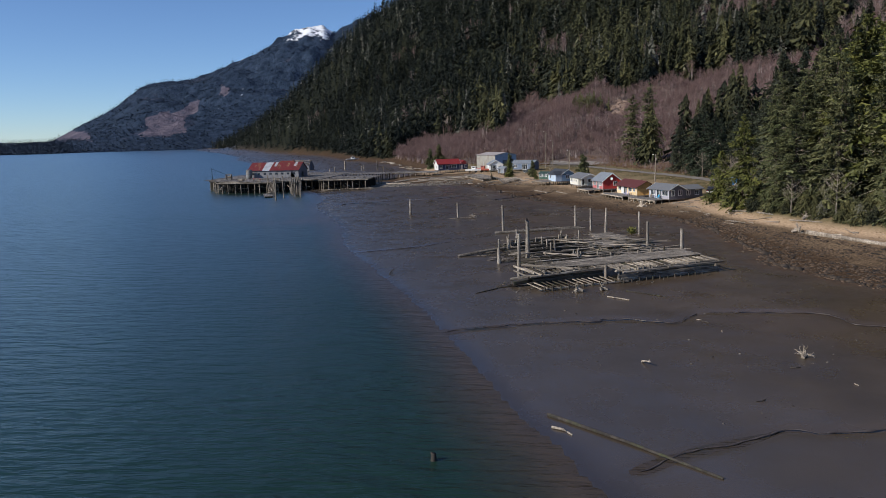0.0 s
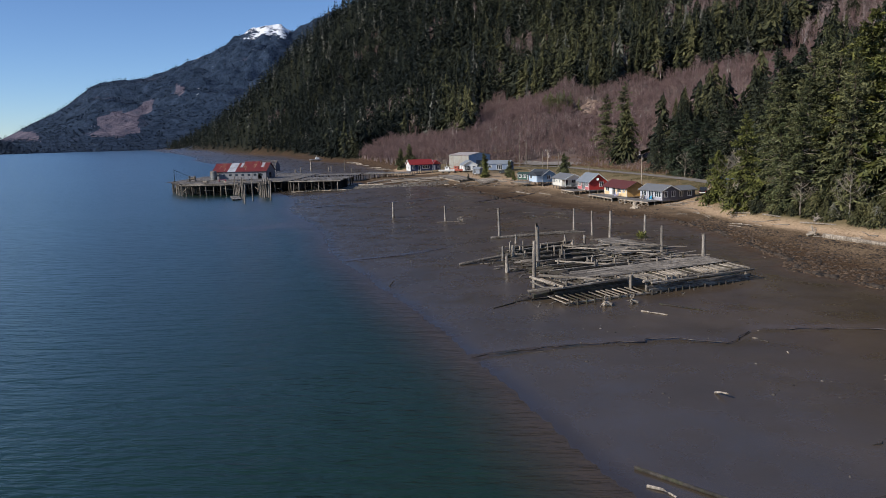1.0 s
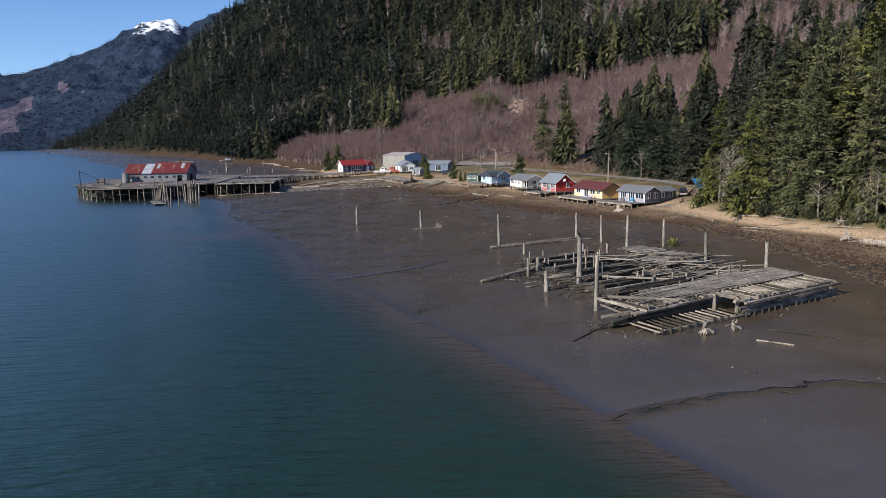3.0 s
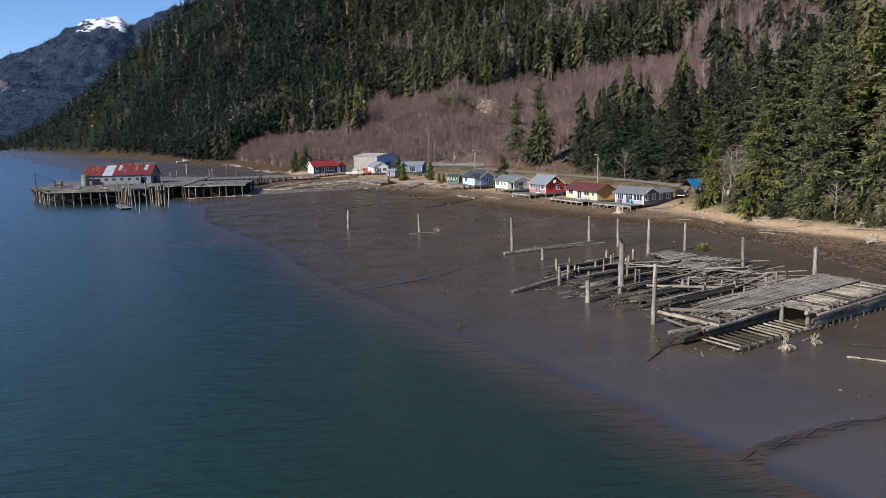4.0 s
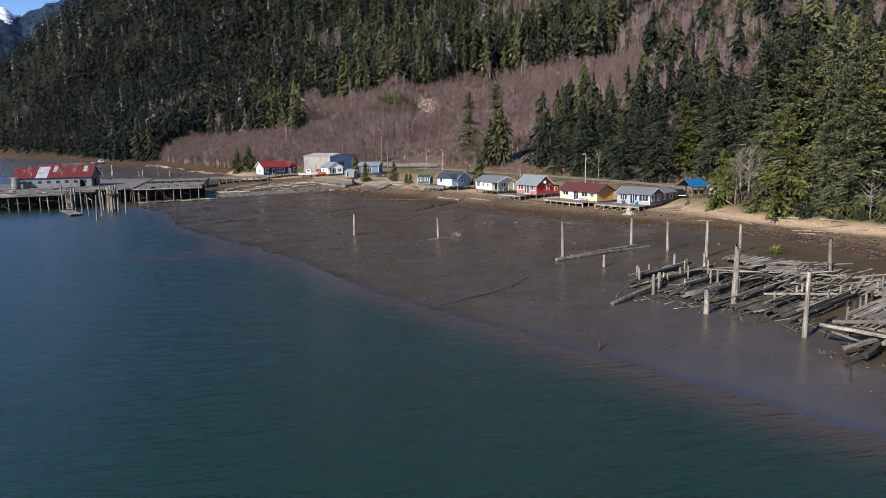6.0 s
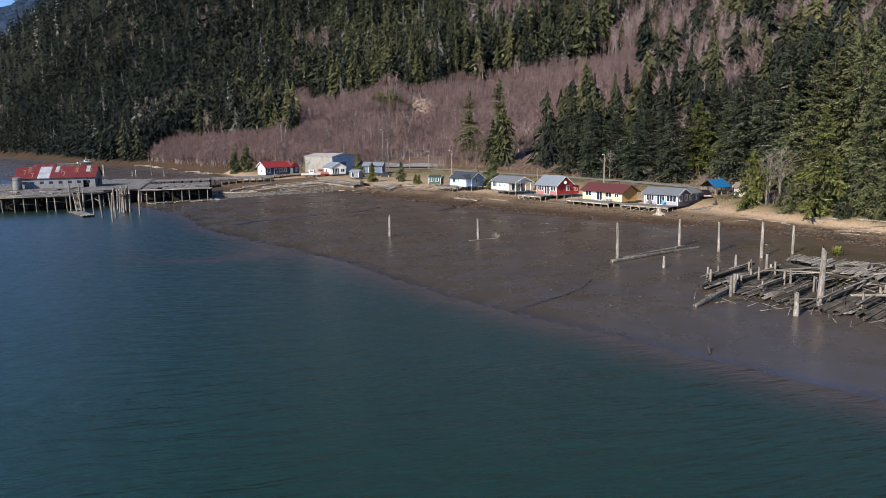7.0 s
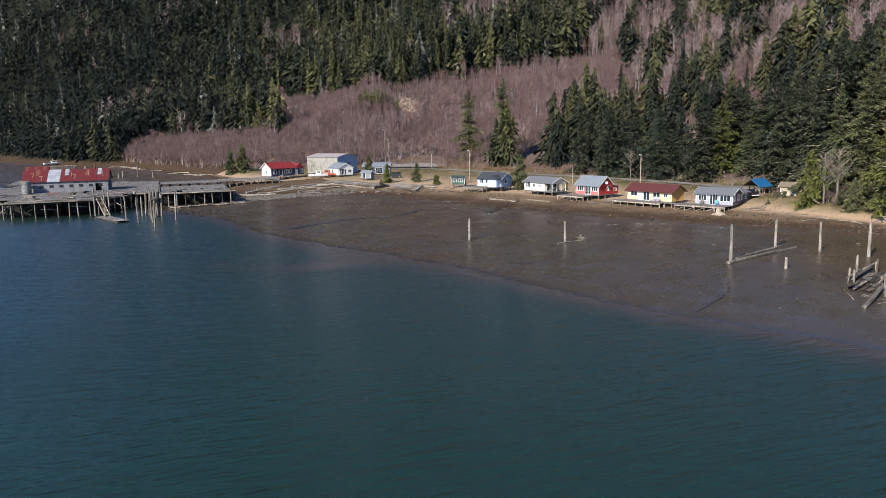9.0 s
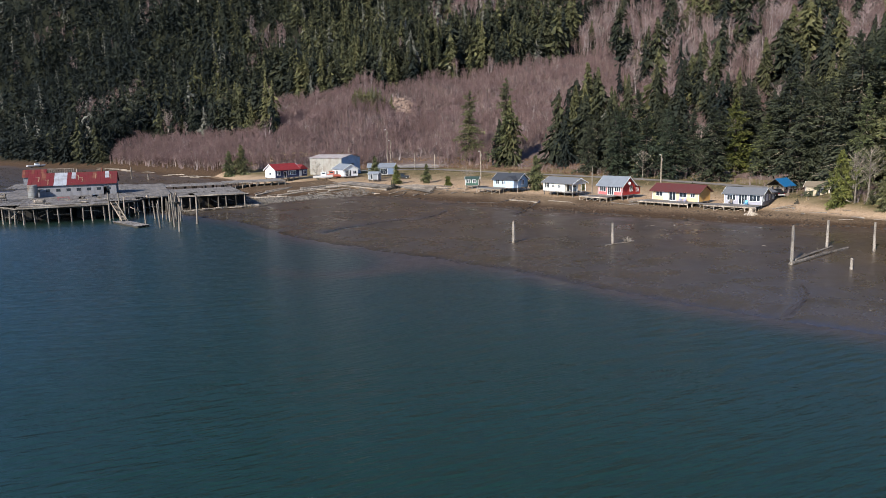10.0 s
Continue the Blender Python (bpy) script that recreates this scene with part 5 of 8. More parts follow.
M_GLASS = make_glass()
M_TRIM = paint("white_trim", (0.75, 0.75, 0.72), 0.5, 0.2)
M_ROOF_GREY = paint("grey_shingle", (0.135, 0.14, 0.15), 0.95, 0.5)
M_ROOF_BLUE = metal_sheet("blue_grey_metal_roof", (0.24, 0.262, 0.285), None, 0.5, 0.2)
M_ROOF_MAROON = paint("maroon_shingle", (0.090, 0.017, 0.016), 0.9, 0.45)
M_ROOF_RED = metal_sheet("red_metal_roof", (0.25, 0.022, 0.022), None, 0.6, 0.1)
M_DOCK = wood("porch_board", (0.16, 0.145, 0.13), (0.36, 0.33, 0.30), (1, 1, 1), 2.0)


def wall_mesh(length, tall, openings, thick=0.16, gable=0.0):
    """A wall along x from 0 to length, in the plane y = 0 and inward, with holes (x, z, width, height), and a gable on top."""
    xs = sorted({0.0, length, *(v for x, z, w, h in openings for v in (x, x + w))})
    zs = sorted({0.0, tall, *(v for x, z, w, h in openings for v in (z, z + h))})
    bm = bmesh.new()
    for x0, x1 in zip(xs[:-1], xs[1:]):
        for z0, z1 in zip(zs[:-1], zs[1:]):
            cx, cz = (x0 + x1) / 2, (z0 + z1) / 2
            if not any(x < cx < x + w and z < cz < z + h for x, z, w, h in openings):
                bm_box(x0, x1, 0, thick, z0, z1, 0, bm)
    if gable:
        v = [bm.verts.new(c) for c in ((0, 0, tall), (length, 0, tall), (length / 2, 0, tall + gable), (0, thick, tall), (length, thick, tall), (length / 2, thick, tall + gable))]
        for f in ((0, 1, 2), (5, 4, 3), (0, 2, 5, 3), (1, 4, 5, 2)):
            bm.faces.new([v[i] for i in f])
    bmesh.ops.remove_doubles(bm, verts=bm.verts[:], dist=0.0005)
    return bm


def window(parent, m, w, h, name="window", mat=None, bars=1):
    """A framed window or glazed door in the opening at m (its lower left corner on the wall's face)."""
    t = 0.12
    n = bars + 1
    step = w / n
    frame_bm = wall_mesh(w + 2 * t, h + 2 * t, [(t + step * i + (0.04 if i else 0), t, step - (0.04 if i else 0) - (0.04 if i < bars else 0), h) for i in range(n)], 0.15)
    bmesh.ops.translate(frame_bm, verts=frame_bm.verts[:], vec=(-t, -0.05, -t))
    ob = part(name, frame_bm, mat or M_TRIM, parent)
    ob.matrix_basis = m
    pane = part("pane", bm_box(0.0, w, 0.05, 0.075, 0.0, h), M_GLASS, ob)
    return ob, pane


def roof_slabs(parent, length, depth, tall, rise, over, mat, y0=0.0):
    """Two roof slopes with the ridge along x."""
    half = depth / 2
    s = rise / half
    for name, ya, yb in (("roof", y0 - over, y0 + half), ("roof", y0 + depth + over, y0 + half)):
        za, zb = tall - s * over, tall + rise
        bm = bmesh.new()
        n = 14
        for lift in (0.02, 0.16):
            for i in range(n + 1):
                x = -over + (length + 2 * over) * i / n
                for y, z in ((ya, za), (yb, zb)):
                    bm.verts.new((x, y, z + lift + (0.012 * (i % 2) if lift > 0.1 else 0)))
        bm.verts.ensure_lookup_table()
        v, k = bm.verts, 2 * (n + 1)
        for i in range(n):
            a = 2 * i
            bm.faces.new((v[a], v[a + 1], v[a + 3], v[a + 2]))
            bm.faces.new((v[k + a], v[k + a + 2], v[k + a + 3], v[k + a + 1]))
            bm.faces.new((v[a], v[a + 2], v[k + a + 2], v[k + a]))
            bm.faces.new((v[a + 1], v[k + a + 1], v[k + a + 3], v[a + 3]))
        for a in (0, 2 * n):
            bm.faces.new((v[a], v[k + a], v[k + a + 1], v[a + 1]))
        bmesh.ops.recalc_face_normals(bm, faces=bm.faces[:])
        part(name, bm, mat, parent)


def fascia(parent, length, depth, tall, rise, over, mat):
    """Barge boards along the gables and boards along the eaves."""
    half = depth / 2
    s = rise / half
    for x in (-over - 0.03, length + over - 0.02):
        for ya, yb in ((-over, half), (depth + over, half)):
            bm = bmesh.new()
            za, zb = tall - s * over, tall + rise
            v = [bm.verts.new((xx, y, z)) for xx in (x, x + 0.05) for y, z in ((ya, za - 0.10), (yb, zb - 0.10), (yb, zb + 0.17), (ya, za + 0.17))]
            for f in ((0, 1, 2, 3), (7, 6, 5, 4), (0, 4, 5, 1), (1, 5, 6, 2), (2, 6, 7, 3), (3, 7, 4, 0)):
                bm.faces.new([v[i] for i in f])
            part("barge_board", bm, mat, parent)


def porch(parent, x0, x1, y0, y1, z, drop, rail=False, braces=True):
    """A plank deck on posts. drop: how far its posts reach down."""
    n = max(3, int((y1 - y0) / 0.5))
    for i in range(n):
        a = y0 + (y1 - y0) * i / n
        part("porch_board", bm_box(x0 + random.uniform(0, 0.08), x1 - random.uniform(0, 0.08), a, a + (y1 - y0) / n - 0.03, z - 0.06, z + random.uniform(-0.01, 0.01)), M_DECK, parent)
    part("rim_beam", bm_box(x0, x1, y0 - 0.03, y0 + 0.08, z - 0.34, z - 0.075), M_PALE, parent)
    k = max(2, int((x1 - x0) / 2.2) + 1)
    for i in range(k):
        x = x0 + 0.15 + (x1 - x0 - 0.3) * i / (k - 1)
        for y in (y0 + 0.15, (y0 + y1) / 2):
            part("porch_post", bm_box(x - 0.10, x + 0.10, y - 0.10, y + 0.10, z - drop, z - 0.34, 0.02), M_PALE, parent)
        if braces and i < k - 1:
            x2 = x0 + 0.15 + (x1 - x0 - 0.3) * (i + 1) / (k - 1)
            part("brace", bm_tube([(x, y0 + 0.02, z - drop + 0.3), (x2, y0 + 0.02, z - 0.4)], [0.07, 0.07], 4), M_PALE, parent)
    if rail:
        for i in range(k):
            x = x0 + 0.15 + (x1 - x0 - 0.3) * i / (k - 1)
            part("rail_post", bm_box(x - 0.05, x + 0.05, y0, y0 + 0.1, z, z + 0.9), M_GREY, parent)
        part("rail", bm_box(x0, x1, y0 - 0.02, y0 + 0.12, z + 0.86, z + 0.94), M_GREY, parent)


def cabin(label, fl, fr, floor, depth, tall, rise, wall_mat, roof_mat, front, right, trim=None, over=0.45, side_mat=None, name="cabin", group="cabins along the shore", fasc=None, beyond=0.0):
    """A timber cabin. fl, fr: its front corners in plan. front, right: openings (x, z, width, height, bars). beyond: roof over a side porch."""
    length = math.hypot(fr[0] - fl[0], fr[1] - fl[1])
    turn = math.degrees(math.atan2(fr[1] - fl[1], fr[0] - fl[0]))
    root = thing(name, (fl[0], fl[1], floor), label, "house", group, turn)
    # where side_mat darkens the wall paint, it stands in for side shade
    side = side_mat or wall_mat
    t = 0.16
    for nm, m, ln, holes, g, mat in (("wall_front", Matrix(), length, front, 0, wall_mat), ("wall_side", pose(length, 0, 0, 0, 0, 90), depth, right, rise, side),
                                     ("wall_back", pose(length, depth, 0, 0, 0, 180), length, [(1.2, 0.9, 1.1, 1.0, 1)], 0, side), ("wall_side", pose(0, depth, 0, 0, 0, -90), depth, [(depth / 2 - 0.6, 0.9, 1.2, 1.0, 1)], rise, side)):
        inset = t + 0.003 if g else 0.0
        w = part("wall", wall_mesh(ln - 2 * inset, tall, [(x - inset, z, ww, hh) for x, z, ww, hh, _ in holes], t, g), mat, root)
        w.matrix_basis = m @ pose(inset, 0, 0)
        for x, z, ww, hh, bars in holes:
            window(root, m @ pose(x, 0, z), ww, hh, "door" if z < 0.3 else "window", trim, bars)
    part("floor", bm_box(0.01, length - 0.01, 0.01, depth - 0.01, -0.25, -0.003), M_DOCK, root)
    roof_slabs(root, length + beyond, depth, tall, rise, over, roof_mat)
    fascia(root, length + beyond, depth, tall, rise, over, fasc or M_TRIM)
    for x in (0.0, length - 0.12):
        part("corner_board", bm_box(x - 0.02 if x == 0 else x, x + 0.10 if x == 0 else x + 0.14, -0.03, -0.004, 0, tall), trim or M_TRIM, root)
    k = max(3, int(length / 2.2) + 1)
    for i in range(k):
        for y in (0.25, depth * 0.5, depth - 0.25):
            x = 0.2 + (length - 0.4) * i / (k - 1)
            part("stilt", bm_box(x - 0.12, x + 0.12, y - 0.12, y + 0.12, -1.9, -0.253, 0.02), M_GREY, root)
    return root, length


def deck_chair(fl, turn, x, y, z, mat, label):
    """A slatted garden chair with sloping back and broad arms."""
    root = thing("garden_chair", pose(fl[0], fl[1], z, 0, 0, turn) @ pose(x, y, 0, 0, 0, random.uniform(-15, 15)), label, "chair", "chairs on the porches")
    for i in range(5):
        s = part("back_slat", bm_box(-0.30 + 0.125 * i, -0.19 + 0.125 * i, 0, 0.025, 0, 0.75), mat, root)
        s.matrix_basis = pose(0, 0.30, 0.34, -20)
        s = part("seat_slat", bm_box(-0.3, 0.3, -0.28 + 0.12 * i, -0.18 + 0.12 * i, 0.36 - 0.02 * i, 0.385 - 0.02 * i), mat, root)
    for x0 in (-0.40, 0.28):
        part("arm", bm_box(x0, x0 + 0.12, -0.38, 0.42, 0.58, 0.605), mat, root)
        for y0 in (-0.34, 0.30):
            part("leg", bm_box(x0 + 0.02, x0 + 0.08, y0, y0 + 0.06, 0, 0.58), mat, root)
    return root


def cabins():
    P = paint
    # grey-violet cabin; side shade painted as a darker violet
    m = P("grey_violet_siding", (0.37, 0.355, 0.40), 0.6, 0.25, 0.14)
    root, ln = cabin("violet-grey wooden cabin with white windows and porch on stilts", (68.9, 172.6), (72.5, 165.1), 2.7, 4.7, 2.35, 1.15, m, M_ROOF_GREY,
                     [(0.7, 0.85, 1.7, 1.15, 2), (3.3, 0.05, 1.7, 2.05, 2), (5.6, 0.8, 2.2, 1.25, 2)], [(0.7, 0.85, 0.9, 1.25, 1), (2.9, 0.85, 0.9, 1.25, 1)], side_mat=P("violet_siding_shaded", (0.12, 0.12, 0.15), 0.65, 0.3, 0.14))
    porch(root, -3.2, ln + 0.1, -4.2, -0.01, -0.05, 1.6)
    dark = P("dark_siding", (0.11, 0.115, 0.14), 0.65, 0.3, 0.14)
    wing = part("addition", wall_mesh(5.6, 2.1, [(0.9, 0.8, 0.9, 1.1), (3.4, 0.8, 1.1, 1.1)], 0.16), dark, root, "dark violet rear addition")
    wing.matrix_basis = pose(ln - 0.35, 4.704, 0, 0, 0, 90)
    for x0, w in ((0.9, 0.9), (3.4, 1.1)):
        window(root, pose(ln - 0.35, 4.704 + x0, 0.8, 0, 0, 90), w, 1.1)
    part("addition_wall", bm_box(ln - 5.0, ln - 0.52, 10.15, 10.3, 0, 2.1), dark, root)
    part("addition_wall", bm_box(ln - 5.0, ln - 4.85, 4.71, 10.14, 0, 2.1), dark, root)
    part("addition_floor", bm_box(ln - 4.84, ln - 0.52, 4.71, 10.14, -0.2, -0.02), M_DOCK, root)
    part("addition_roof", gable_roof(ln - 5.4, ln + 0.1, 4.3, 10.7, 2.1, 3.05), M_ROOF_GREY, root)
    turn = math.degrees(math.atan2(165.1 - 172.6, 72.5 - 68.9))
    deck_chair((68.9, 172.6), turn, 5.2, -1.2, 2.66, P("blue_chair_paint", (0.05, 0.30, 0.50), 0.5), "bright blue garden chair on a plank porch")
    deck_chair((68.9, 172.6), turn, 1.8, -1.0, 2.66, M_GREY, "grey wooden garden chair on a plank porch")
    # yellow cabin; its side shade is put into a darker paint
    m = P("pale_yellow_siding", (0.80, 0.59, 0.33), 0.6, 0.15, 0.14)
    root, ln = cabin("yellow wooden cabin with maroon roof and long porch on stilts", (62.8, 189.8), (66.6, 178.1), 2.65, 5.2, 2.3, 1.4, m, M_ROOF_MAROON,
                     [(1.0, 0.95, 1.7, 0.95, 1), (4.6, 0.05, 1.6, 2.0, 1), (7.3, 0.95, 1.8, 0.95, 1), (10.2, 1.0, 1.0, 0.8, 1)], [], over=0.6, side_mat=P("yellow_siding_shaded", (0.62, 0.36, 0.12), 0.65, 0.3, 0.2), fasc=P("brown_trim", (0.16, 0.09, 0.05)))
    porch(root, -1.6, ln - 0.5, -4.0, -0.01, -0.1, 1.7, False, False)
    part("porch_door", bm_box(2.95, 4.35, -0.06, -0.005, 0.02, 2.05, 0.01), M_TRIM, root, "wide white door")
    part("stovepipe", bm_tube([(8.6, 3.3, 2.9), (8.6, 3.3, 4.3)], [0.09, 0.09], 10), M_DARK, root)
    part("lamp", bm_box(ln + 0.2, ln + 0.34, -0.2, -0.06, 2.05, 2.25, 0.03), M_TRIM, root, "small white porch lamp")
    turn = math.degrees(math.atan2(178.1 - 189.8, 66.6 - 62.8))
    for x in (8.0, 9.3):
        deck_chair((62.8, 189.8), turn, x, -1.4, 2.56, P("lilac_chair_paint", (0.42, 0.40, 0.55), 0.5), "pale lilac garden chair on a plank porch")
    # red cabin; sunlit front and shaded sides painted as two reds
    m = P("red_siding_shaded", (0.42, 0.035, 0.030), 0.6, 0.2, 0.16)
    root, ln = cabin("barn-red wooden cabin with steep grey roof and small porch", (57.4, 204.8), (59.7, 197.7), 3.1, 5.6, 2.4, 2.1, P("red_siding_lit", (0.52, 0.15, 0.14), 0.6, 0.25, 0.16), M_ROOF_BLUE,
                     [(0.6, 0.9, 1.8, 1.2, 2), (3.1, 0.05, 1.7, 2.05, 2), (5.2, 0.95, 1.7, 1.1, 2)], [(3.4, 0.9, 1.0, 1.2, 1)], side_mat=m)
    porch(root, -3.2, 5.6, -3.8, -0.01, -0.3, 1.7)
    part("lean_to", bm_box(0.3, ln - 0.02, 5.605, 7.9, -0.1, 1.75), m, root, "low red lean-to at the back")
    part("lean_to_roof", wedge(0.0, ln + 0.35, 5.5, 8.2, 2.35, 1.72, 0.10), M_ROOF_BLUE, root)
    window(root, pose(ln - 0.02, 6.2, 0.7, 0, 0, 90), 1.0, 0.8)
    dish = part("satellite_dish", bm_tube([(ln + 0.25, 2.6, 2.9), (ln + 0.42, 2.5, 3.0)], [0.05, 0.42], 12), M_TRIM, root, "white satellite dish")
    dish.location = (0, 0, 0)
    # white cabin with a covered porch
    m = P("cream_siding", (0.78, 0.74, 0.64), 0.6, 0.2, 0.16)
    root, ln = cabin("cream wooden cabin with grey roof and covered side porch", (51.7, 222.7), (53.8, 215.1), 3.15, 5.6, 2.35, 1.25, m, M_ROOF_GREY,
                     [(0.7, 0.85, 1.6, 1.3, 2), (3.4, 1.0, 0.8, 0.7, 1), (5.6, 1.0, 0.8, 0.7, 1)], [(1.0, 0.05, 1.0, 2.0, 0), (3.3, 0.9, 1.3, 1.1, 1)], beyond=2.9)
    for y in (0.15, 1.9, 3.6, 5.4):
        part("porch_column", bm_box(ln + 2.7, ln + 2.85, y - 0.07, y + 0.07, -0.1, 2.0), M_TRIM, root)
    part("porch_floor", bm_box(ln + 0.004, ln + 3.0, 0, 5.6, -0.3, -0.06), M_DOCK, root)
    part("porch_beam", bm_box(ln + 2.68, ln + 2.87, 0.05, 5.55, 2.0, 2.34), M_TRIM, root)
    part("porch_beam", bm_box(ln + 0.005, ln + 2.67, 0.05, 0.2, 2.0, 2.34), M_TRIM, root)
    part("porch_gable", wall_mesh(5.5, 0.02, [], 0.1, 1.2), m, root).matrix_basis = pose(ln + 2.86, 0.05, 2.35, 0, 0, 90)
    for y in (0.3, 2.8, 5.3):
        part("stilt", bm_box(ln + 2.5, ln + 2.75, y - 0.12, y + 0.12, -1.9, -0.303, 0.02), M_GREY, root)
    # blue cabin with a front wing; side shade painted as a darker blue
    m = P("pale_blue_siding", (0.44, 0.56, 0.68), 0.6, 0.2, 0.16)
    slate = paint("dark_slate_roof", (0.035, 0.04, 0.05), 0.95, 0.4)
    root, ln = cabin("pale blue wooden cabin with dark grey roof and front wing", (45.2, 240.4), (49.2, 232.6), 3.35, 5.2, 2.3, 1.6, m, slate,
                     [(1.0, 0.9, 1.1, 1.2, 1), (3.2, 0.9, 1.0, 1.2, 1)], [(1.9, 0.9, 1.2, 1.2, 1)], side_mat=P("blue_siding_shaded", (0.20, 0.33, 0.47), 0.6, 0.2, 0.16))
    wing = part("wing", bm_box(ln - 3.4, ln - 0.2, -2.0, -0.004, 0, 2.2), m, root, "small front wing")
    window(wing, pose(ln - 2.7, -2.0, 0.1), 1.6, 1.9, "window", None, 2)
    part("wing_roof", gable_roof(ln - 3.7, ln + 0.1, -2.3, 2.0, 2.2, 3.3), slate, root)
    porch(root, -3.4, ln - 3.6, -4.2, -0.01, -0.15, 1.8)
    # small green hut
    cabin("small dark green hut with white trim on the grass", (42.0, 253.2), (45.4, 250.9), 3.15, 3.0, 2.0, 0.5, P("dark_green_siding", (0.015, 0.075, 0.05), 0.6, 0.2, 0.16), paint("green_roof", (0.03, 0.06, 0.045), 0.6),
          [(0.5, 0.8, 1.0, 0.9, 1), (2.3, 0.8, 1.0, 0.9, 1)], [], name="hut", over=0.3)
    # navy boathouse with red roof, its gable to the water
    navy = P("navy_siding", (0.018, 0.026, 0.070), 0.6, 0.2, 0.16)
    root, ln = cabin("navy blue boathouse with red metal roof and white trim", (-4.0, 322.0), (6.0, 326.0), 3.9, 7.0, 2.9, 2.0, navy, M_ROOF_RED,
                     [(1.0, 0.8, 1.1, 1.5, 1), (3.8, 0.05, 1.0, 2.1, 0), (5.8, 0.9, 3.2, 1.4, 3)], [], name="boathouse", over=0.5, side_mat=P("white_siding", (0.72, 0.72, 0.69), 0.6, 0.2, 0.16))
    part("annex", bm_box(ln + 0.25, ln + 4.2, 1.0, 6.0, 0, 2.6), navy, root, "small navy annex")
    part("annex_roof", gable_roof(ln + 0.05, ln + 4.5, 0.6, 6.4, 2.6, 4.2), M_ROOF_RED, root)
    window(root, pose(ln + 2.6, 1.0, 0.8), 1.1, 1.3)
    part("door", bm_box(ln + 0.7, ln + 1.6, 0.93, 1.0, 0.05, 2.1), M_TRIM, root)
    # white garage and blue-grey workshop behind
    root, ln = cabin("white garage with a gable over its door", (18.8, 324.8), (20.6, 316.0), 3.7, 6.2, 2.6, 1.8, P("white_garage_siding", (0.80, 0.80, 0.77), 0.6, 0.2, 0.16), M_ROOF_BLUE,
                     [(3.0, 0.8, 1.4, 1.1, 1)], [(0.8, 0.05, 2.4, 2.1, 3), (4.2, 0.8, 1.3, 1.1, 1)], name="garage", over=0.4)
    cabin("low blue-grey workshop with grey roof", (31.0, 318.0), (40.5, 314.0), 3.8, 7.0, 2.7, 1.3, P("blue_grey_siding", (0.13, 0.18, 0.27), 0.6, 0.2, 0.16), M_ROOF_BLUE,
          [(1.0, 0.9, 1.4, 1.1, 1), (5.0, 0.05, 2.4, 2.2, 2)], [], name="workshop", over=0.4)
    # small grey shed
    cabin("small weathered grey garden shed", (25.0, 299.4), (27.8, 296.6), 3.3, 2.6, 1.9, 0.7, P("grey_shed_siding", (0.20, 0.22, 0.24), 0.6, 0.3, 0.16), M_ROOF_BLUE, [(0.9, 0.05, 0.9, 1.7, 0)], [], name="shed", over=0.2)
    # small beige shed under the trees
    cabin("small beige shed beside the trees", (89.6, 168.4), (92.2, 164.0), 3.6, 4.0, 2.3, 0.8, P("beige_siding", (0.50, 0.42, 0.30), 0.7, 0.3, 0.16), paint("brown_roof", (0.20, 0.16, 0.11), 0.9), [(2.5, 0.8, 1.2, 1.0, 1)], [], name="shed", over=0.4)


def wedge(x0, x1, y0, y1, z0, z1, thick):
    """A single sloping roof slab: z0 at y0, z1 at y1."""
    bm = bmesh.new()
    v = [bm.verts.new(c) for c in ((x0, y0, z0), (x1, y0, z0), (x1, y1, z1), (x0, y1, z1), (x0, y0, z0 + thick), (x1, y0, z0 + thick), (x1, y1, z1 + thick), (x0, y1, z1 + thick))]
    for f in ((3, 2, 1, 0), (4, 5, 6, 7), (0, 1, 5, 4), (1, 2, 6, 5), (2, 3, 7, 6), (3, 0, 4, 7)):
        bm.faces.new([v[i] for i in f])
    return bm


def gable_roof(x0, x1, y0, y1, z0, z1, thick=0.14):
    """A closed gable roof with the ridge along y."""
    xm = (x0 + x1) / 2
    bm = bmesh.new()
    sec = ((x0, z0), (xm, z1), (x1, z0), (x1, z0 + thick), (xm, z1 + thick), (x0, z0 + thick))
    a = [bm.verts.new((x, y0, z)) for x, z in sec]
    b = [bm.verts.new((x, y1, z)) for x, z in sec]
    for i in range(6):
        j = (i + 1) % 6
        bm.faces.new((a[i], a[j], b[j], b[i]))
    for r in (a, b):
        bm.faces.new((r[0], r[1], r[4], r[5]))
        bm.faces.new((r[1], r[2], r[3], r[4]))
        bm.faces.new((r[0], r[2], r[1]))
    bmesh.ops.recalc_face_normals(bm, faces=bm.faces[:])
    return bm


cabins()


# ---- the old pier ----
DECK_Z = 4.2


def deck_patch(root, x0, x1, y0, y1, z, rng, skip=0.03, mat=None):
    """Rows of deck planks running along y, in bays."""
    n = int((x1 - x0) / 1.5)
    for i in range(n):
        xa = x0 + (x1 - x0) * i / n
        y = y0 + rng.uniform(-0.5, 0.4)
        while y < y1 - 0.5:
            e = min(y1 + rng.uniform(-0.4, 0.4), y + rng.uniform(7, 14))
            if rng.random() > skip:
                bm = bmesh.new()
                w = (x1 - x0) / n
                for k in range(5):
                    a = xa + w * k / 5
                    dz = rng.uniform(-0.03, 0.03)
                    bm_box(a, a + w / 5 - 0.03, y + rng.uniform(0, 0.3), e - rng.uniform(0, 0.3), z - 0.10 + dz, z + dz, 0, bm)
                part("deck_bay", bm, mat or M_DECK, root).matrix_basis = root.matrix_basis.inverted()
            y = e + 0.05


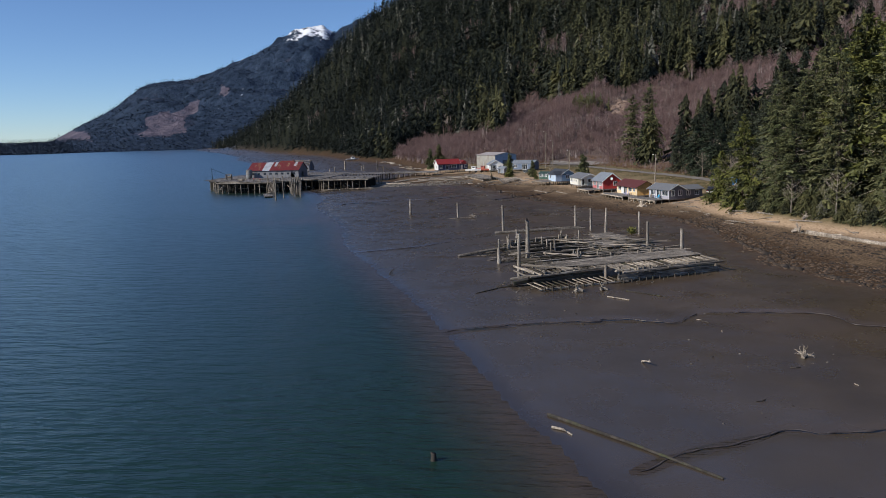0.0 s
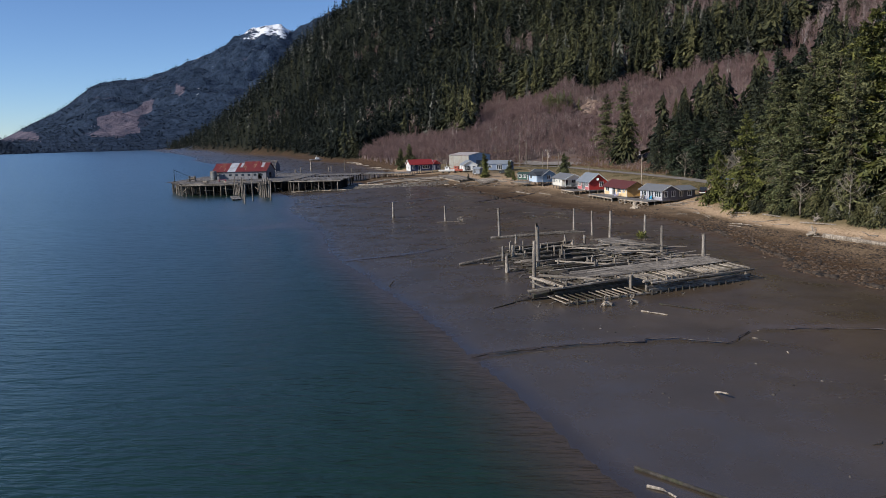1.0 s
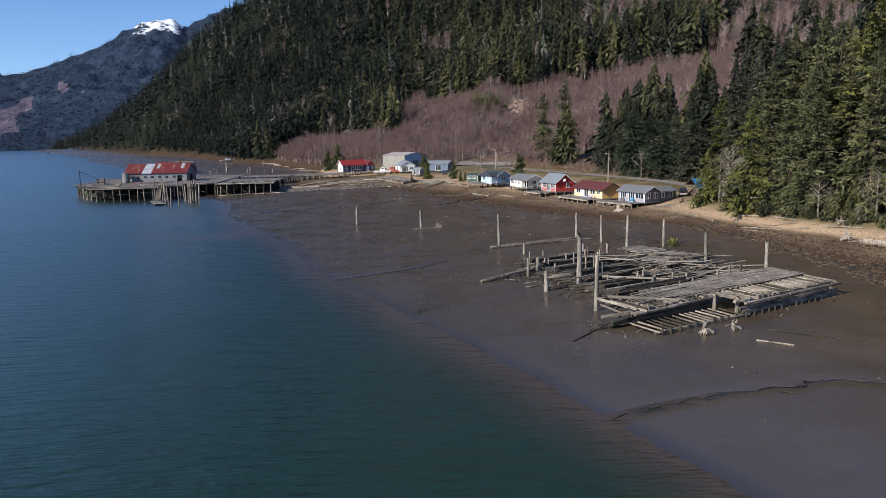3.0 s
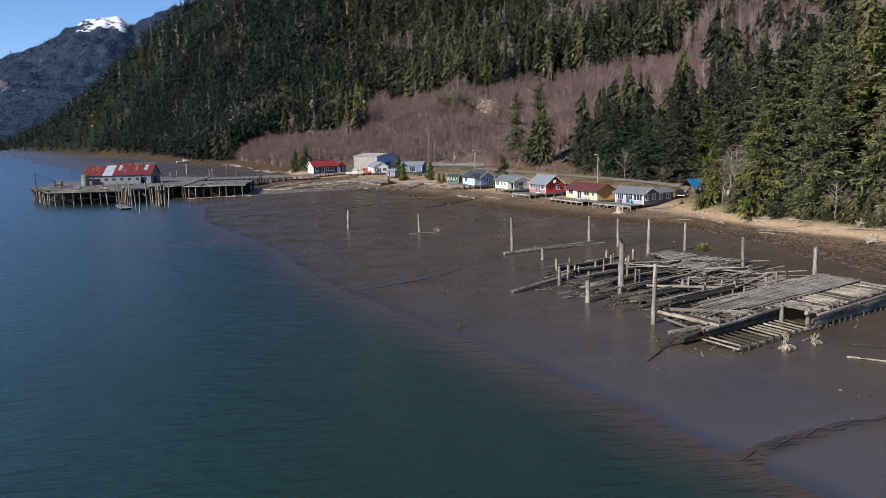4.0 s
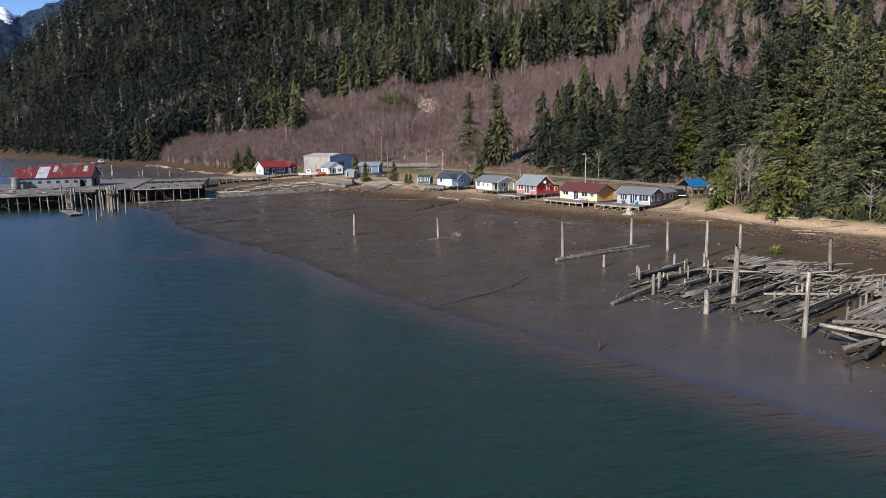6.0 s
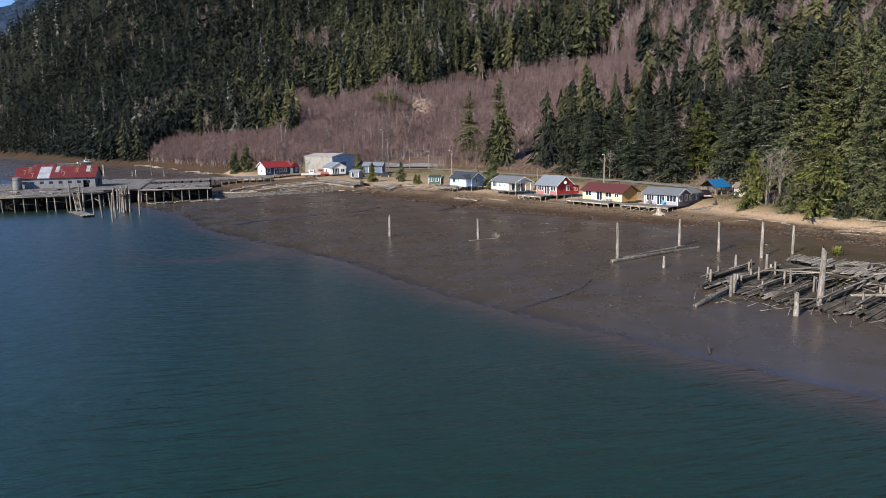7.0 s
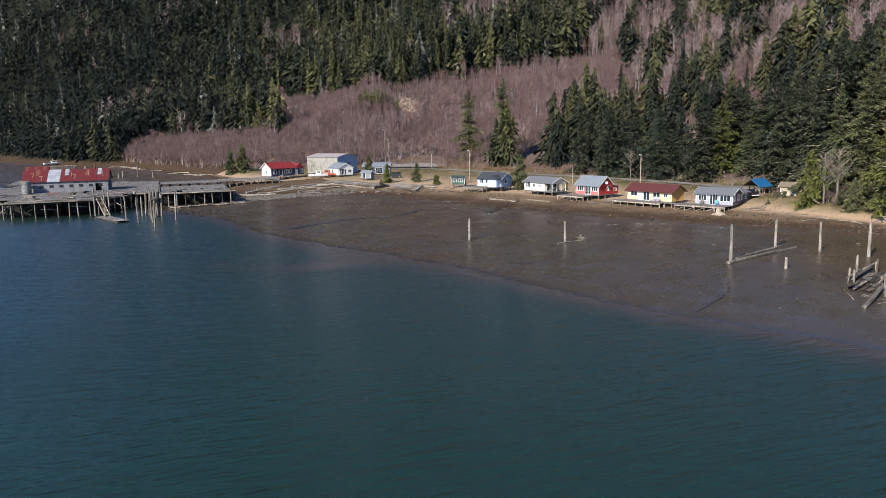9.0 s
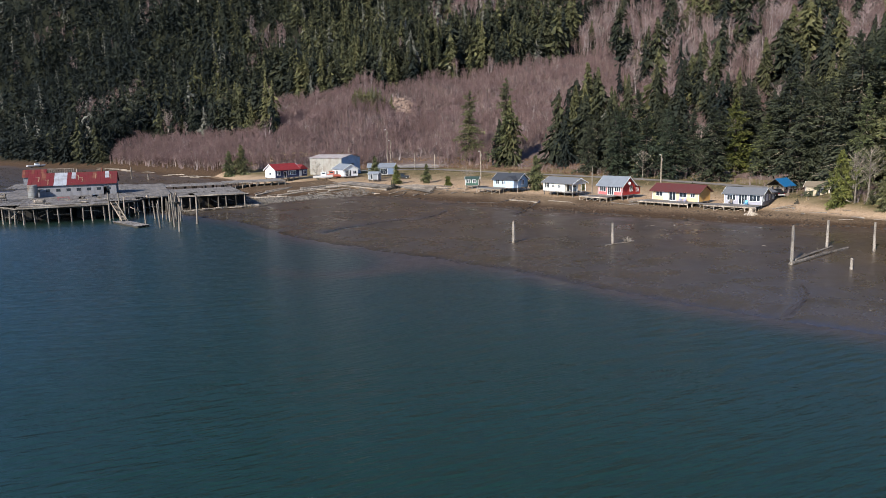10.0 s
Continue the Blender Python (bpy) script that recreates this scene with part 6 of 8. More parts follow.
def pier():
    rng = random.Random(61)
    root = thing("pier", (-65, 275, 0), "large old timber pier with grey decking on many piles", "pier")
    for x0, x1, y0, y1 in ((-80, -60, 246.5, 322), (-88, -80, 255, 316), (-95, -88, 266, 308), (-60, -53.5, 253, 320), (-53.5, -44, 261, 316), (-44, -24.5, 257.5, 288), (-44, -24.5, 300, 314), (-92, -70, 322.5, 352)):
        deck_patch(root, x0, x1, y0, y1, DECK_Z - (0.3 if x0 > -50 else 0), rng)
    # caps and stringers along the edges
    edge = [(-96, 280), (-94.5, 270), (-90, 263), (-80.3, 246.4), (-59.8, 246.4), (-53.2, 253), (-51, 261), (-44, 261.5), (-43.5, 257.2), (-24, 257.2)]
    for (ax, ay), (bx, by) in zip(edge[:-1], edge[1:]):
        beam("edge_beam", root, (ax, ay, DECK_Z - 0.25), (bx, by, DECK_Z - 0.28), 0.32, 0.34, M_GREY)
        beam("cap_beam", root, (ax, ay + 0.6, DECK_Z - 0.62), (bx, by + 0.6, DECK_Z - 0.64), 0.34, 0.34, M_PIER_SHADE)
        n = max(1, round(math.hypot(bx - ax, by - ay) / 2.6))
        for i in range(n):
            f = (i + 0.5) / n
            x, y = ax + (bx - ax) * f, ay + (by - ay) * f
            for back in (0.35, 4.5, 9.5):
                pile("support_post", x + rng.uniform(-0.3, 0.3), y + back, min(-1.0, ground_z(x, y + back) - 0.4), DECK_Z - 0.4, rng.uniform(0.14, 0.21), rng.choice((M_GREY, M_GREY, M_BROWN)) if back < 1 else M_PIER_SHADE, root, (rng.uniform(-2, 2), rng.uniform(-2, 2)))
        # near-black boards added under the deck where there is only shade
        for i in range(n):
            f0, f1 = i / n, (i + 1) / n
            if rng.random() < 0.8:
                beam("bulkhead_board", root, (ax + (bx - ax) * f0, ay + (by - ay) * f0 + 5.5, 2.15 + rng.uniform(-0.3, 0.3)), (ax + (bx - ax) * f1, ay + (by - ay) * f1 + 5.5, 2.15), 0.12, 3.4 + rng.uniform(-0.6, 0.2), M_PIER_SHADE)
        for i in range(max(1, n // 2)):
            f = rng.uniform(0, 0.85)
            x, y = ax + (bx - ax) * f, ay + (by - ay) * f
            beam("fallen_brace", root, (x, y + rng.uniform(0.4, 3), rng.uniform(0.4, 2.8)), (x + rng.uniform(2, 4), y + rng.uniform(0.4, 3), rng.uniform(0.6, 3.4)), 0.2, 0.2, M_DARK if i % 2 else M_GREY)
        # made-up near-black boards behind the front rows, standing in for shade, with gaps
        if ay < 270:
            for i in range(n):
                f0, f1 = i / n, (i + 1) / n
                beam("bulkhead_board", root, (ax + (bx - ax) * f0, ay + (by - ay) * f0 + 13, 1.9), (ax + (bx - ax) * f1, ay + (by - ay) * f1 + 13, 1.9), 0.12, 3.9, M_PIER_SHADE)
    for x in np.arange(-93, -24, 3.1):
        for y in np.arange(275, 316, 6.5):
            if not (-44 < x < -24 and 288 < y < 300):
                pile("support_post", float(x) + rng.uniform(-0.4, 0.4), float(y), min(-1.0, ground_z(float(x), float(y)) - 0.4), DECK_Z - 0.4, 0.2, M_PIER_SHADE, root)
    # loose planks lying about, some stacked
    for k in range(64):
        x, y = rng.uniform(-90, -26), rng.uniform(250, 274)
        if (x > -53 and y < 263) or (x < -84 and y < 262):
            continue
        a, ln = rng.gauss(0.2, 0.5), rng.uniform(1.5, 5)
        z = DECK_Z + 0.08 - (0.3 if x > -50 else 0)
        beam("loose_plank", root, (x, y, z), (x + ln * math.cos(a), y + ln * math.sin(a), z + rng.uniform(0, 0.15)), rng.uniform(0.15, 0.35), 0.08, rng.choice((M_PALE, M_GREY, M_BROWN)))
    for k in range(30):
        x = -44 + 20 * rng.random()
        beam("fallen_timber", root, (x, rng.uniform(252, 257), ground_z(x, 255) + 0.25), (x + rng.uniform(1, 6), rng.uniform(252, 257), ground_z(x + 3, 255) + 0.3), 0.25, 0.22, rng.choice((M_GREY, M_PALE, M_DARK)))
    # low curb log along the front
    beam("curb_log", root, (-80, 246.8, DECK_Z + 0.12), (-66, 246.8, DECK_Z + 0.12), 0.3, 0.26, M_GREY)
    # the trestle to the boathouse
    tr = thing("trestle", (-12, 317, 0), "timber trestle road on short piles to the boathouse", "trestle")
    deck_patch(tr, -24, -3, 309, 321, 3.75, rng)
    for x in np.arange(-23, -2, 2.5):
        for y in (309.4, 320.4):
            pile("support_post", float(x), y, ground_z(float(x), y) - 0.3, 3.6, 0.18, M_GREY, tr)
    beam("edge_beam", tr, (-24, 309, 3.5), (-3, 309, 3.5), 0.3, 0.3, M_GREY)
    return root


def cannery_shed():
    rng = random.Random(5)
    red = metal_sheet("rusty_red_sheet", (0.155, 0.018, 0.020), (0.13, 0.032, 0.024), 0.55, 0.2)
    rust = metal_sheet("brown_rust_sheet", (0.15, 0.040, 0.026), (0.20, 0.075, 0.045), 0.8, 0.1)
    pale_strip = paint("pale_wooden_ladder", (0.42, 0.33, 0.20), 0.8, 0.5)
    galv = metal_sheet("bare_sheet", (0.52, 0.54, 0.56), (0.34, 0.33, 0.33), 0.45, 0.4)
    wall = paint("faded_blue_white_boards", (0.205, 0.203, 0.215), 0.85, 1.0, 0.2)
    fl, fr = (-80.4, 278.6), (-58.2, 277.6)
    ln = math.hypot(fr[0] - fl[0], fr[1] - fl[1])
    root = thing("cannery_shed", (*fl, DECK_Z), "long derelict shed with rusty red metal roof on the pier", "shed", "", math.degrees(math.atan2(fr[1] - fl[1], fr[0] - fl[0])))
    depth, tall, rise = 11.0, 3.2, 3.0
    for m, l2, holes, g in ((Matrix(), ln, [(1.5 + 2.6 * i, 1.3, 1.1, 0.8) for i in range(8)] + [(ln - 3.4, 0.05, 1.6, 2.2)], 0), (pose(ln, 0, 0, 0, 0, 90), depth, [(4, 0.05, 2.5, 2.3)], rise), (pose(ln, depth, 0, 0, 0, 180), ln, [], 0), (pose(0, depth, 0, 0, 0, -90), depth, [(5, 0.05, 2.4, 2.2)], rise)):
        inset = 0.17 if g else 0.0
        part("wall", wall_mesh(l2 - 2 * inset, tall, [(x - inset, z, w, h) for x, z, w, h in holes], 0.16, g), wall, root).matrix_basis = m @ pose(inset, 0, 0)
    for i in range(8):
        part("window", bm_box(1.5 + 2.6 * i, 2.6 + 2.6 * i, 0.05, 0.08, 1.3, 2.1), M_GLASS, root)
    # sheets of the roof, each on its own
    half = depth / 2
    n = 21
    odd = {6: galv, 7: galv, 8: galv, 10: galv, 3: rust, 15: rust, 18: galv}
    for side in (0, 1):
        for i in range(n):
            x0, x1 = -0.4 + (ln + 0.8) * i / n, -0.4 + (ln + 0.8) * (i + 1) / n - 0.02
            cut = 0.42 if i in (10, 3, 15, 18) else 0.0
            for f0, f1, mat in ((0, 0.5, odd.get(i, red) if not cut else red), (0.49, 1.0, odd.get(i, red))):
                bm = bmesh.new()
                lift = rng.uniform(0, 0.04)
                pts = []
                for k in range(5):
                    x = x0 + (x1 - x0) * k / 4
                    for f in (f0, f1):
                        y = -0.5 + (half + 0.5) * f
                        z = tall - 0.24 + (rise + 0.24) * f + 0.05 + lift + (0.02 if k % 2 else 0) + (0.02 if f0 else 0)
                        pts.append((x, y if side == 0 else depth - y, z))
                v = [bm.verts.new(p) for p in pts] + [bm.verts.new((p[0], p[1], p[2] + 0.03)) for p in pts]
                for k in range(4):
                    a = 2 * k
                    bm.faces.new((v[a], v[a + 1], v[a + 3], v[a + 2]))
                    bm.faces.new((v[a + 10], v[a + 12], v[a + 13], v[a + 11]))
                for a in (0, 8):
                    bm.faces.new((v[a], v[a + 1], v[a + 11], v[a + 10]))
                for k in range(4):
                    for o in (0, 1):
                        a = 2 * k + o
                        bm.faces.new((v[a], v[a + 2], v[a + 12], v[a + 10]))
                bmesh.ops.recalc_face_normals(bm, faces=bm.faces[:])
                part("roof_sheet", bm, mat, root)
    for x0, x1, z0 in ((2.2, 2.4, 0.35), (4.6, 4.8, 0.1), (12.3, 12.5, 0.4), (13.3, 13.5, 0.2), (16.8, 17.0, 0.45), (20.6, 20.8, 0.4)):
        for f in (z0 + 0.04 * k for k in range(10)):
            y = -0.5 + (half + 0.5) * f
            part("roof_ladder", bm_box(x0 - (0.7 if f > z0 + 0.34 else 0), x1, y - 0.08, y + 0.08, tall - 0.24 + (rise + 0.24) * f + 0.10, tall - 0.24 + (rise + 0.24) * f + 0.17), pale_strip, root)
    # smaller shed behind it, part of its roof stripped to the rafters
    back = thing("rear_shed", (-88.5, 341, DECK_Z), "derelict shed with a red roof stripped to its rafters in part", "shed")
    part("wall", wall_mesh(16, 2.8, [(6, 0.05, 2.4, 2.2)], 0.16), wall, back)
    part("wall", wall_mesh(16, 2.8, [], 0.16), wall, back).matrix_basis = pose(16, 8, 0, 0, 0, 180)
    for x0, turn in ((16, 90), (0, -90)):
        part("wall", wall_mesh(8 - 0.34, 2.8, [], 0.16, 2.3), wall, back).matrix_basis = pose(x0, 0.17 if turn > 0 else 7.83, 0, 0, 0, turn)
    for i in range(8):
        for s in (0, 1):
            part("roof_sheet", wedge(-0.3 + 0.95 * i, 0.62 + 0.95 * i, -0.4 if s == 0 else 8.4, 4.0, 2.62, 5.15, 0.05), red if i % 3 else rust, back)
    for i in range(15):
        for s in (0, 1):
            part("rafter", wedge(7.7 + 0.58 * i, 7.82 + 0.58 * i, -0.3 if s == 0 else 8.3, 4.0, 2.66, 5.1, 0.16), M_PALE, back)
    part("ridge_beam", bm_box(7.4, 16.2, 3.9, 4.1, 5.1, 5.3), M_PALE, back)
    part("chimney", bm_tube([(18.5, half, 6.0), (18.5, half, 7.4)], [0.22, 0.22], 10), rust, root)
    # water tank before the end wall
    tank = thing("water_tank", (-79.3, 276.2, DECK_Z), "round grey metal water tank beside the shed", "tank")
    part("tank_body", bm_tube([(0, 0, 0), (0, 0, 0.1), (0, 0, 3.5), (0, 0, 3.6)], [1.2, 1.25, 1.25, 1.15], 24), metal_sheet("dull_tank_sheet", (0.26, 0.26, 0.25), (0.16, 0.12, 0.09), 0.6, 0.3), tank)
    for z in (0.6, 1.7, 2.8):
        part("hoop", bm_tube([(0, 0, z), (0, 0, z + 0.06)], [1.28, 1.28], 24), M_DARK, tank)
    return root


def pier_things():
    rng = random.Random(9)
    # ramp and float
    fl = thing("float_dock", (-55.3, 231.5, 0.0), "small floating landing with plank top", "float")
    d = Vector((5.7, -14.5, 0)).normalized()
    nrm = Vector((-d.y, d.x, 0))
    c = Vector((-55.3, 231.5, 0))
    for i in range(6):
        o = nrm * (-1.25 + 0.5 * i)
        beam("float_plank", fl, c - d * 7 + o + Vector((0, 0, 0.45)), c + d * 7 + o + Vector((0, 0, 0.45)), 0.47, 0.12, M_DECK)
    for s in (-1, 1):
        beam("float_log", fl, c - d * 7 + nrm * s + Vector((0, 0, 0.15)), c + d * 7 + nrm * s + Vector((0, 0, 0.15)), 0.7, 0.55, M_DARK)
    rp = thing("gangway", (-58.6, 247, DECK_Z), "steep plank gangway from pier down to a float", "ramp")
    for s in (-0.6, 0.6):
        beam("side_rail", rp, (-58.9 + s, 246.8, DECK_Z + 0.1), (-56.6 + s, 236.5, 0.6), 0.16, 0.4, M_PALE)
    for i in range(14):
        f = (i + 0.5) / 14
        beam("tread", rp, (-59.5 + 2.3 * f, 246.8 - 10.3 * f, DECK_Z + 0.12 - 3.5 * f), (-58.2 + 2.3 * f, 246.8 - 10.3 * f, DECK_Z + 0.12 - 3.5 * f), 0.55, 0.08, M_PALE)
    # free piles and a cluster lashed together
    for x, y, top, lean in ((-49.2, 222.5, 5.8, (1, -3)), (-45.9, 212.6, 6.2, (2, -2)), (-41.1, 224.6, 7.0, (-1, -2)), (-52.1, 229.2, 6.2, (0, 1)), (-56.4, 243, 6.2, (0, 0)), (-59.9, 244.8, 7.4, (0, 0)), (-57.6, 245.2, 7.2, (0, 0)), (-46.2, 222, 8.0, (0, -4))):
        pile("mooring_post", x, y, -1.6, top, 0.21, M_GREY, None, lean, "tall grey mooring pile beside the pier", "piling", "mooring piles by the pier")
    dol = thing("dolphin", (-45.3, 234.0, 0), "cluster of lashed grey piles beside the pier", "piling")
    for k in range(11):
        a = k * 0.571
        r = 0.35 if k % 2 else 0.9
        pile("support_post", -45.3 + r * 1.5 * math.cos(a), 234.0 + r * 1.5 * math.sin(a), -1.2, rng.uniform(5.2, 7.6), 0.22, M_GREY, dol, (rng.uniform(-3, 3), rng.uniform(-3, 3)))
    part("lashing", bm_tube([(0, 0, 4.4), (0, 0, 4.7)], [1.65, 1.65], 16), M_DARK, dol)
    dol2 = thing("dolphin", (-47.8, 240.0, 0), "cluster of leaning piles against the pier edge", "piling")
    for k in range(6):
        pile("support_post", -49.5 + 0.8 * k, 240 + rng.uniform(-1, 1), -1.0, rng.uniform(4.6, 6.2), 0.2, M_GREY, dol2, (rng.uniform(-4, 4), rng.uniform(-5, 5)))
    # mast with a stay on the outer corner, winch and boxes
    mast = thing("derrick", (-92, 268, DECK_Z), "thin dark mast with a slanting boom on the pier corner", "mast")
    part("mast_pole", bm_tube([(0, 0, 0), (0, 0, 5.0)], [0.13, 0.10], 8), M_DARK, mast)
    part("boom", bm_tube([(0.1, 0, 4.6), (6.5, 3.0, 1.3)], [0.07, 0.05], 6), M_DARK, mast)
    part("foot_block", bm_box(-0.4, 0.4, -0.4, 0.4, 0, 0.3, 0.04), M_DARK, mast)
    win = thing("winch", (-86.5, 272, DECK_Z), "rusty grey winch frame on the pier", "winch")
    for x in (-1.1, 1.1):
        part("side_frame", bm_box(x - 0.12, x + 0.12, -0.7, 0.7, 0, 1.9, 0.05), M_GREY, win)
    part("drum", bm_tube([(-1.0, 0, 1.0), (1.0, 0, 1.0)], [0.55, 0.55], 14), M_GREY, win)
    part("top_bar", bm_box(-1.3, 1.3, -0.15, 0.15, 1.9, 2.1, 0.03), M_GREY, win)
    for k in range(9):
        x, y = rng.uniform(-92, -50), rng.uniform(250, 264)
        s = rng.uniform(0.4, 1.0)
        ob = part("crate", bm_box(-s, s, -0.5 * s, 0.5 * s, 0, rng.uniform(0.3, 0.7), 0.04), M_GREY if k % 2 else M_PALE, None, "weathered wooden crate on the pier deck")
        ob.matrix_basis = pose(x, y, DECK_Z + 0.02, 0, 0, rng.uniform(0, 180))
        tagged(ob, "", "crate", "crates on the pier")
    tb = thing("red_bench", (-71.0, 263.0, DECK_Z), "red metal frame bench on the pier deck", "bench")
    m = paint("red_bench_paint", (0.35, 0.05, 0.06), 0.5)
    part("seat", bm_box(-1.4, 1.4, -0.25, 0.25, 0.75, 0.83), m, tb)
    for x in (-1.3, 1.3):
        part("leg", bm_box(x - 0.06, x + 0.06, -0.25, 0.25, 0, 0.75), m, tb)


pier()
cannery_shed()
pier_things()


# ---- behind and along the shore ----
ROAD = [(150, 55), (122, 95), (106, 140), (99, 180), (96, 222), (89, 252), (80, 282), (73, 308), (65, 336), (48, 347), (30, 350)]

def lumps(name, spots, size, mat, label, category, seed, flat=0.5):
    """Many low rounded lumps joined into one mesh of kind stuff."""
    rng = np.random.RandomState(seed)
    n = len(spots)
    a = np.arange(6) * 1.0472
    unit = np.concatenate([np.stack([np.cos(a), np.sin(a), 0 * a - 0.3], 1), np.stack([0.7 * np.cos(a + 0.5), 0.7 * np.sin(a + 0.5), 0 * a + 0.65], 1), [[0, 0, 1.0]]])
    tri = []
    for i in range(6):
        j = (i + 1) % 6
        tri += [(i, j, 6 + i), (j, 6 + j, 6 + i), (6 + i, 6 + j, 12)]
    tri = np.array(tri)
    p = unit[None] * rng.uniform(0.7, 1.3, (n, 13, 1)) * np.stack([size, size * rng.uniform(0.6, 1, n), size * flat], 1)[:, None]
    t = rng.uniform(0, 6.283, n)[:, None]
    p = np.stack([p[..., 0] * np.cos(t) - p[..., 1] * np.sin(t), p[..., 0] * np.sin(t) + p[..., 1] * np.cos(t), p[..., 2]], -1) + spots[:, None]
    ob = new(name, raw_mesh(name, p.reshape(-1, 3), (tri[None] + (np.arange(n) * 13)[:, None, None]).reshape(-1, 3), (), True))
    ob.data.materials.append(mat)
    return tagged(ob, label, category, kind="stuff")


def stone_mat(name, a, b, rough=0.85):
    k = Nodes(name, rough)
    c = k.mix(k.ramp(k.random(True), [(0.0, 0.0), (1.0, 1.0)]), a, b)
    c = k.mix(0.4, c, k.ramp(k.noise(3.0, 5), [(0.3, (0.6, 0.6, 0.6)), (0.7, (1.3, 1.3, 1.3))]), "MULTIPLY")
    k.bump(k.noise(8.0, 4), 0.5, 0.03)
    return k.out(c)


def foreshore():
    rng = np.random.RandomState(71)
    weed = stone_mat("weedy_clod", (0.010, 0.007, 0.004), (0.115, 0.073, 0.043))
    x, y = np.concatenate([rng.uniform(8, 125, 60000), rng.uniform(60, 120, 60000)]), np.concatenate([rng.uniform(40, 275, 60000), rng.uniform(50, 150, 60000)])
    h, zone = height(x, y)
    clump = waves(x, y, 9, 72) + 0.6 * waves(x, y, 26, 78)
    keep = (zone > 0.98) & (zone < 1.72) & (clump + rng.uniform(-0.3, 0.3, len(x)) > 0.1 - 0.5 * (y < 135))
    x, y, h = x[keep][:11500], y[keep][:11500], h[keep][:11500]
    lumps("weedy_clods", np.stack([x, y, h], 1), 0.07 + 0.30 * rng.uniform(0, 1, len(x)) ** 2, weed, "dark brown weed-covered clods and stones along the shore", "stones", 73, 0.42)
    # eroded blocks of dark turf where the mud meets the foreshore, and litter strewn on the mud
    x, y = rng.uniform(8, 110, 90000), rng.uniform(60, 262, 90000)
    h, zone = height(x, y)
    keep = (np.abs(zone - 1.02 - 0.06 * waves(x, y, 22, 79)) < 0.02) & (waves(x, y, 17, 80) > -0.15)
    x, y, h = x[keep][:700], y[keep][:700], h[keep][:700]
    lumps("turf_blocks", np.stack([x, y, h], 1), rng.uniform(0.2, 0.65, len(x)), stone_mat("dark_turf", (0.014, 0.010, 0.007), (0.06, 0.042, 0.028)), "dark eroded turf blocks along the edge of the mud", "turf", 82, 0.5)
    x, y = rng.uniform(8, 90, 12000), rng.uniform(20, 250, 12000)
    h, zone = height(x, y)
    keep = (zone > 0.15) & (zone < 1.0) & (waves(x, y, 12, 83) + 0.6 * waves(x, y, 33, 84) > 0.35)
    x, y, h = x[keep][:600], y[keep][:600], h[keep][:600]
    lumps("mud_litter", np.stack([x, y, h], 1), 0.03 + 0.13 * rng.uniform(0, 1, len(x)) ** 2, stone_mat("litter", (0.018, 0.014, 0.012), (0.15, 0.13, 0.11)), "shells, stones and wood chips strewn on wet mud", "litter", 85, 0.5)
    grey = stone_mat("grey_cobble", (0.070, 0.060, 0.048), (0.20, 0.178, 0.15))
    x, y = rng.uniform(-27, 16, 5000), rng.uniform(256, 279, 5000)
    keep = (y > 258.5 + 0.12 * (x + 27)) & (y < 272 + 0.12 * (x + 27) + 3 * waves(x, y, 14, 3))
    x, y = x[keep][:1900], y[keep][:1900]
    lumps("grey_cobbles", np.stack([x, y, height(x, y)[0] + 0.03], 1), 0.10 + 0.32 * rng.uniform(0, 1, len(x)) ** 2, grey, "grey beach cobbles at the root of the pier", "stones", 74, 0.5)
    rock = stone_mat("scar_rock", (0.12, 0.075, 0.055), (0.27, 0.19, 0.145))
    x, y = rng.normal(SCAR[0], 4.5, 160), rng.normal(SCAR[1] - 3, 6, 160)
    lumps("scar_rocks", np.stack([x, y, height(x, y)[0]], 1), rng.uniform(0.6, 2.2, 160), rock, "bare brown rockfall on the hillside", "rocks", 75, 0.6)
    # dry grass in tufts on the bank
    straw = tree_tint("dry_grass", [(0.0, (0.16, 0.108, 0.062)), (0.5, (0.29, 0.20, 0.113)), (1.0, (0.40, 0.30, 0.185))])
    x, y = rng.uniform(5, 125, 90000), rng.uniform(60, 330, 90000)
    h, zone = height(x, y)
    keep = (zone > 1.85) & (zone < 2.95) & (np.abs(side_distance(x, y, ROAD)) > 3.4) & (waves(x, y, 12, 76) + rng.uniform(-0.7, 0.7, len(x)) > -0.15)
    x, y, h = x[keep][:9000], y[keep][:9000], h[keep][:9000]
    blades = []
    for k in range(4):
        r = np.zeros((6, 3)) + np.concatenate([rng.uniform(-0.25, 0.25, (6, 2)), np.zeros((6, 1))], 1)
        t = r + np.concatenate([rng.uniform(-0.5, 0.5, (6, 2)), rng.uniform(0.5, 1.0, (6, 1))], 1)
        co, tri = kites(r, t, np.full(6, 0.05), np.array([0.3, 1.0, 0.2]), 0.3)
        blades.append((co, tri, np.zeros(len(co))))
    n = len(x)
    plant("dry_grass", blades, np.stack([x, y, h + 0.28], 1), rng.uniform(0.15, 0.45, n), rng.uniform(0, 1, n), straw, "dry straw-coloured grass tufts on the bank", "grass")


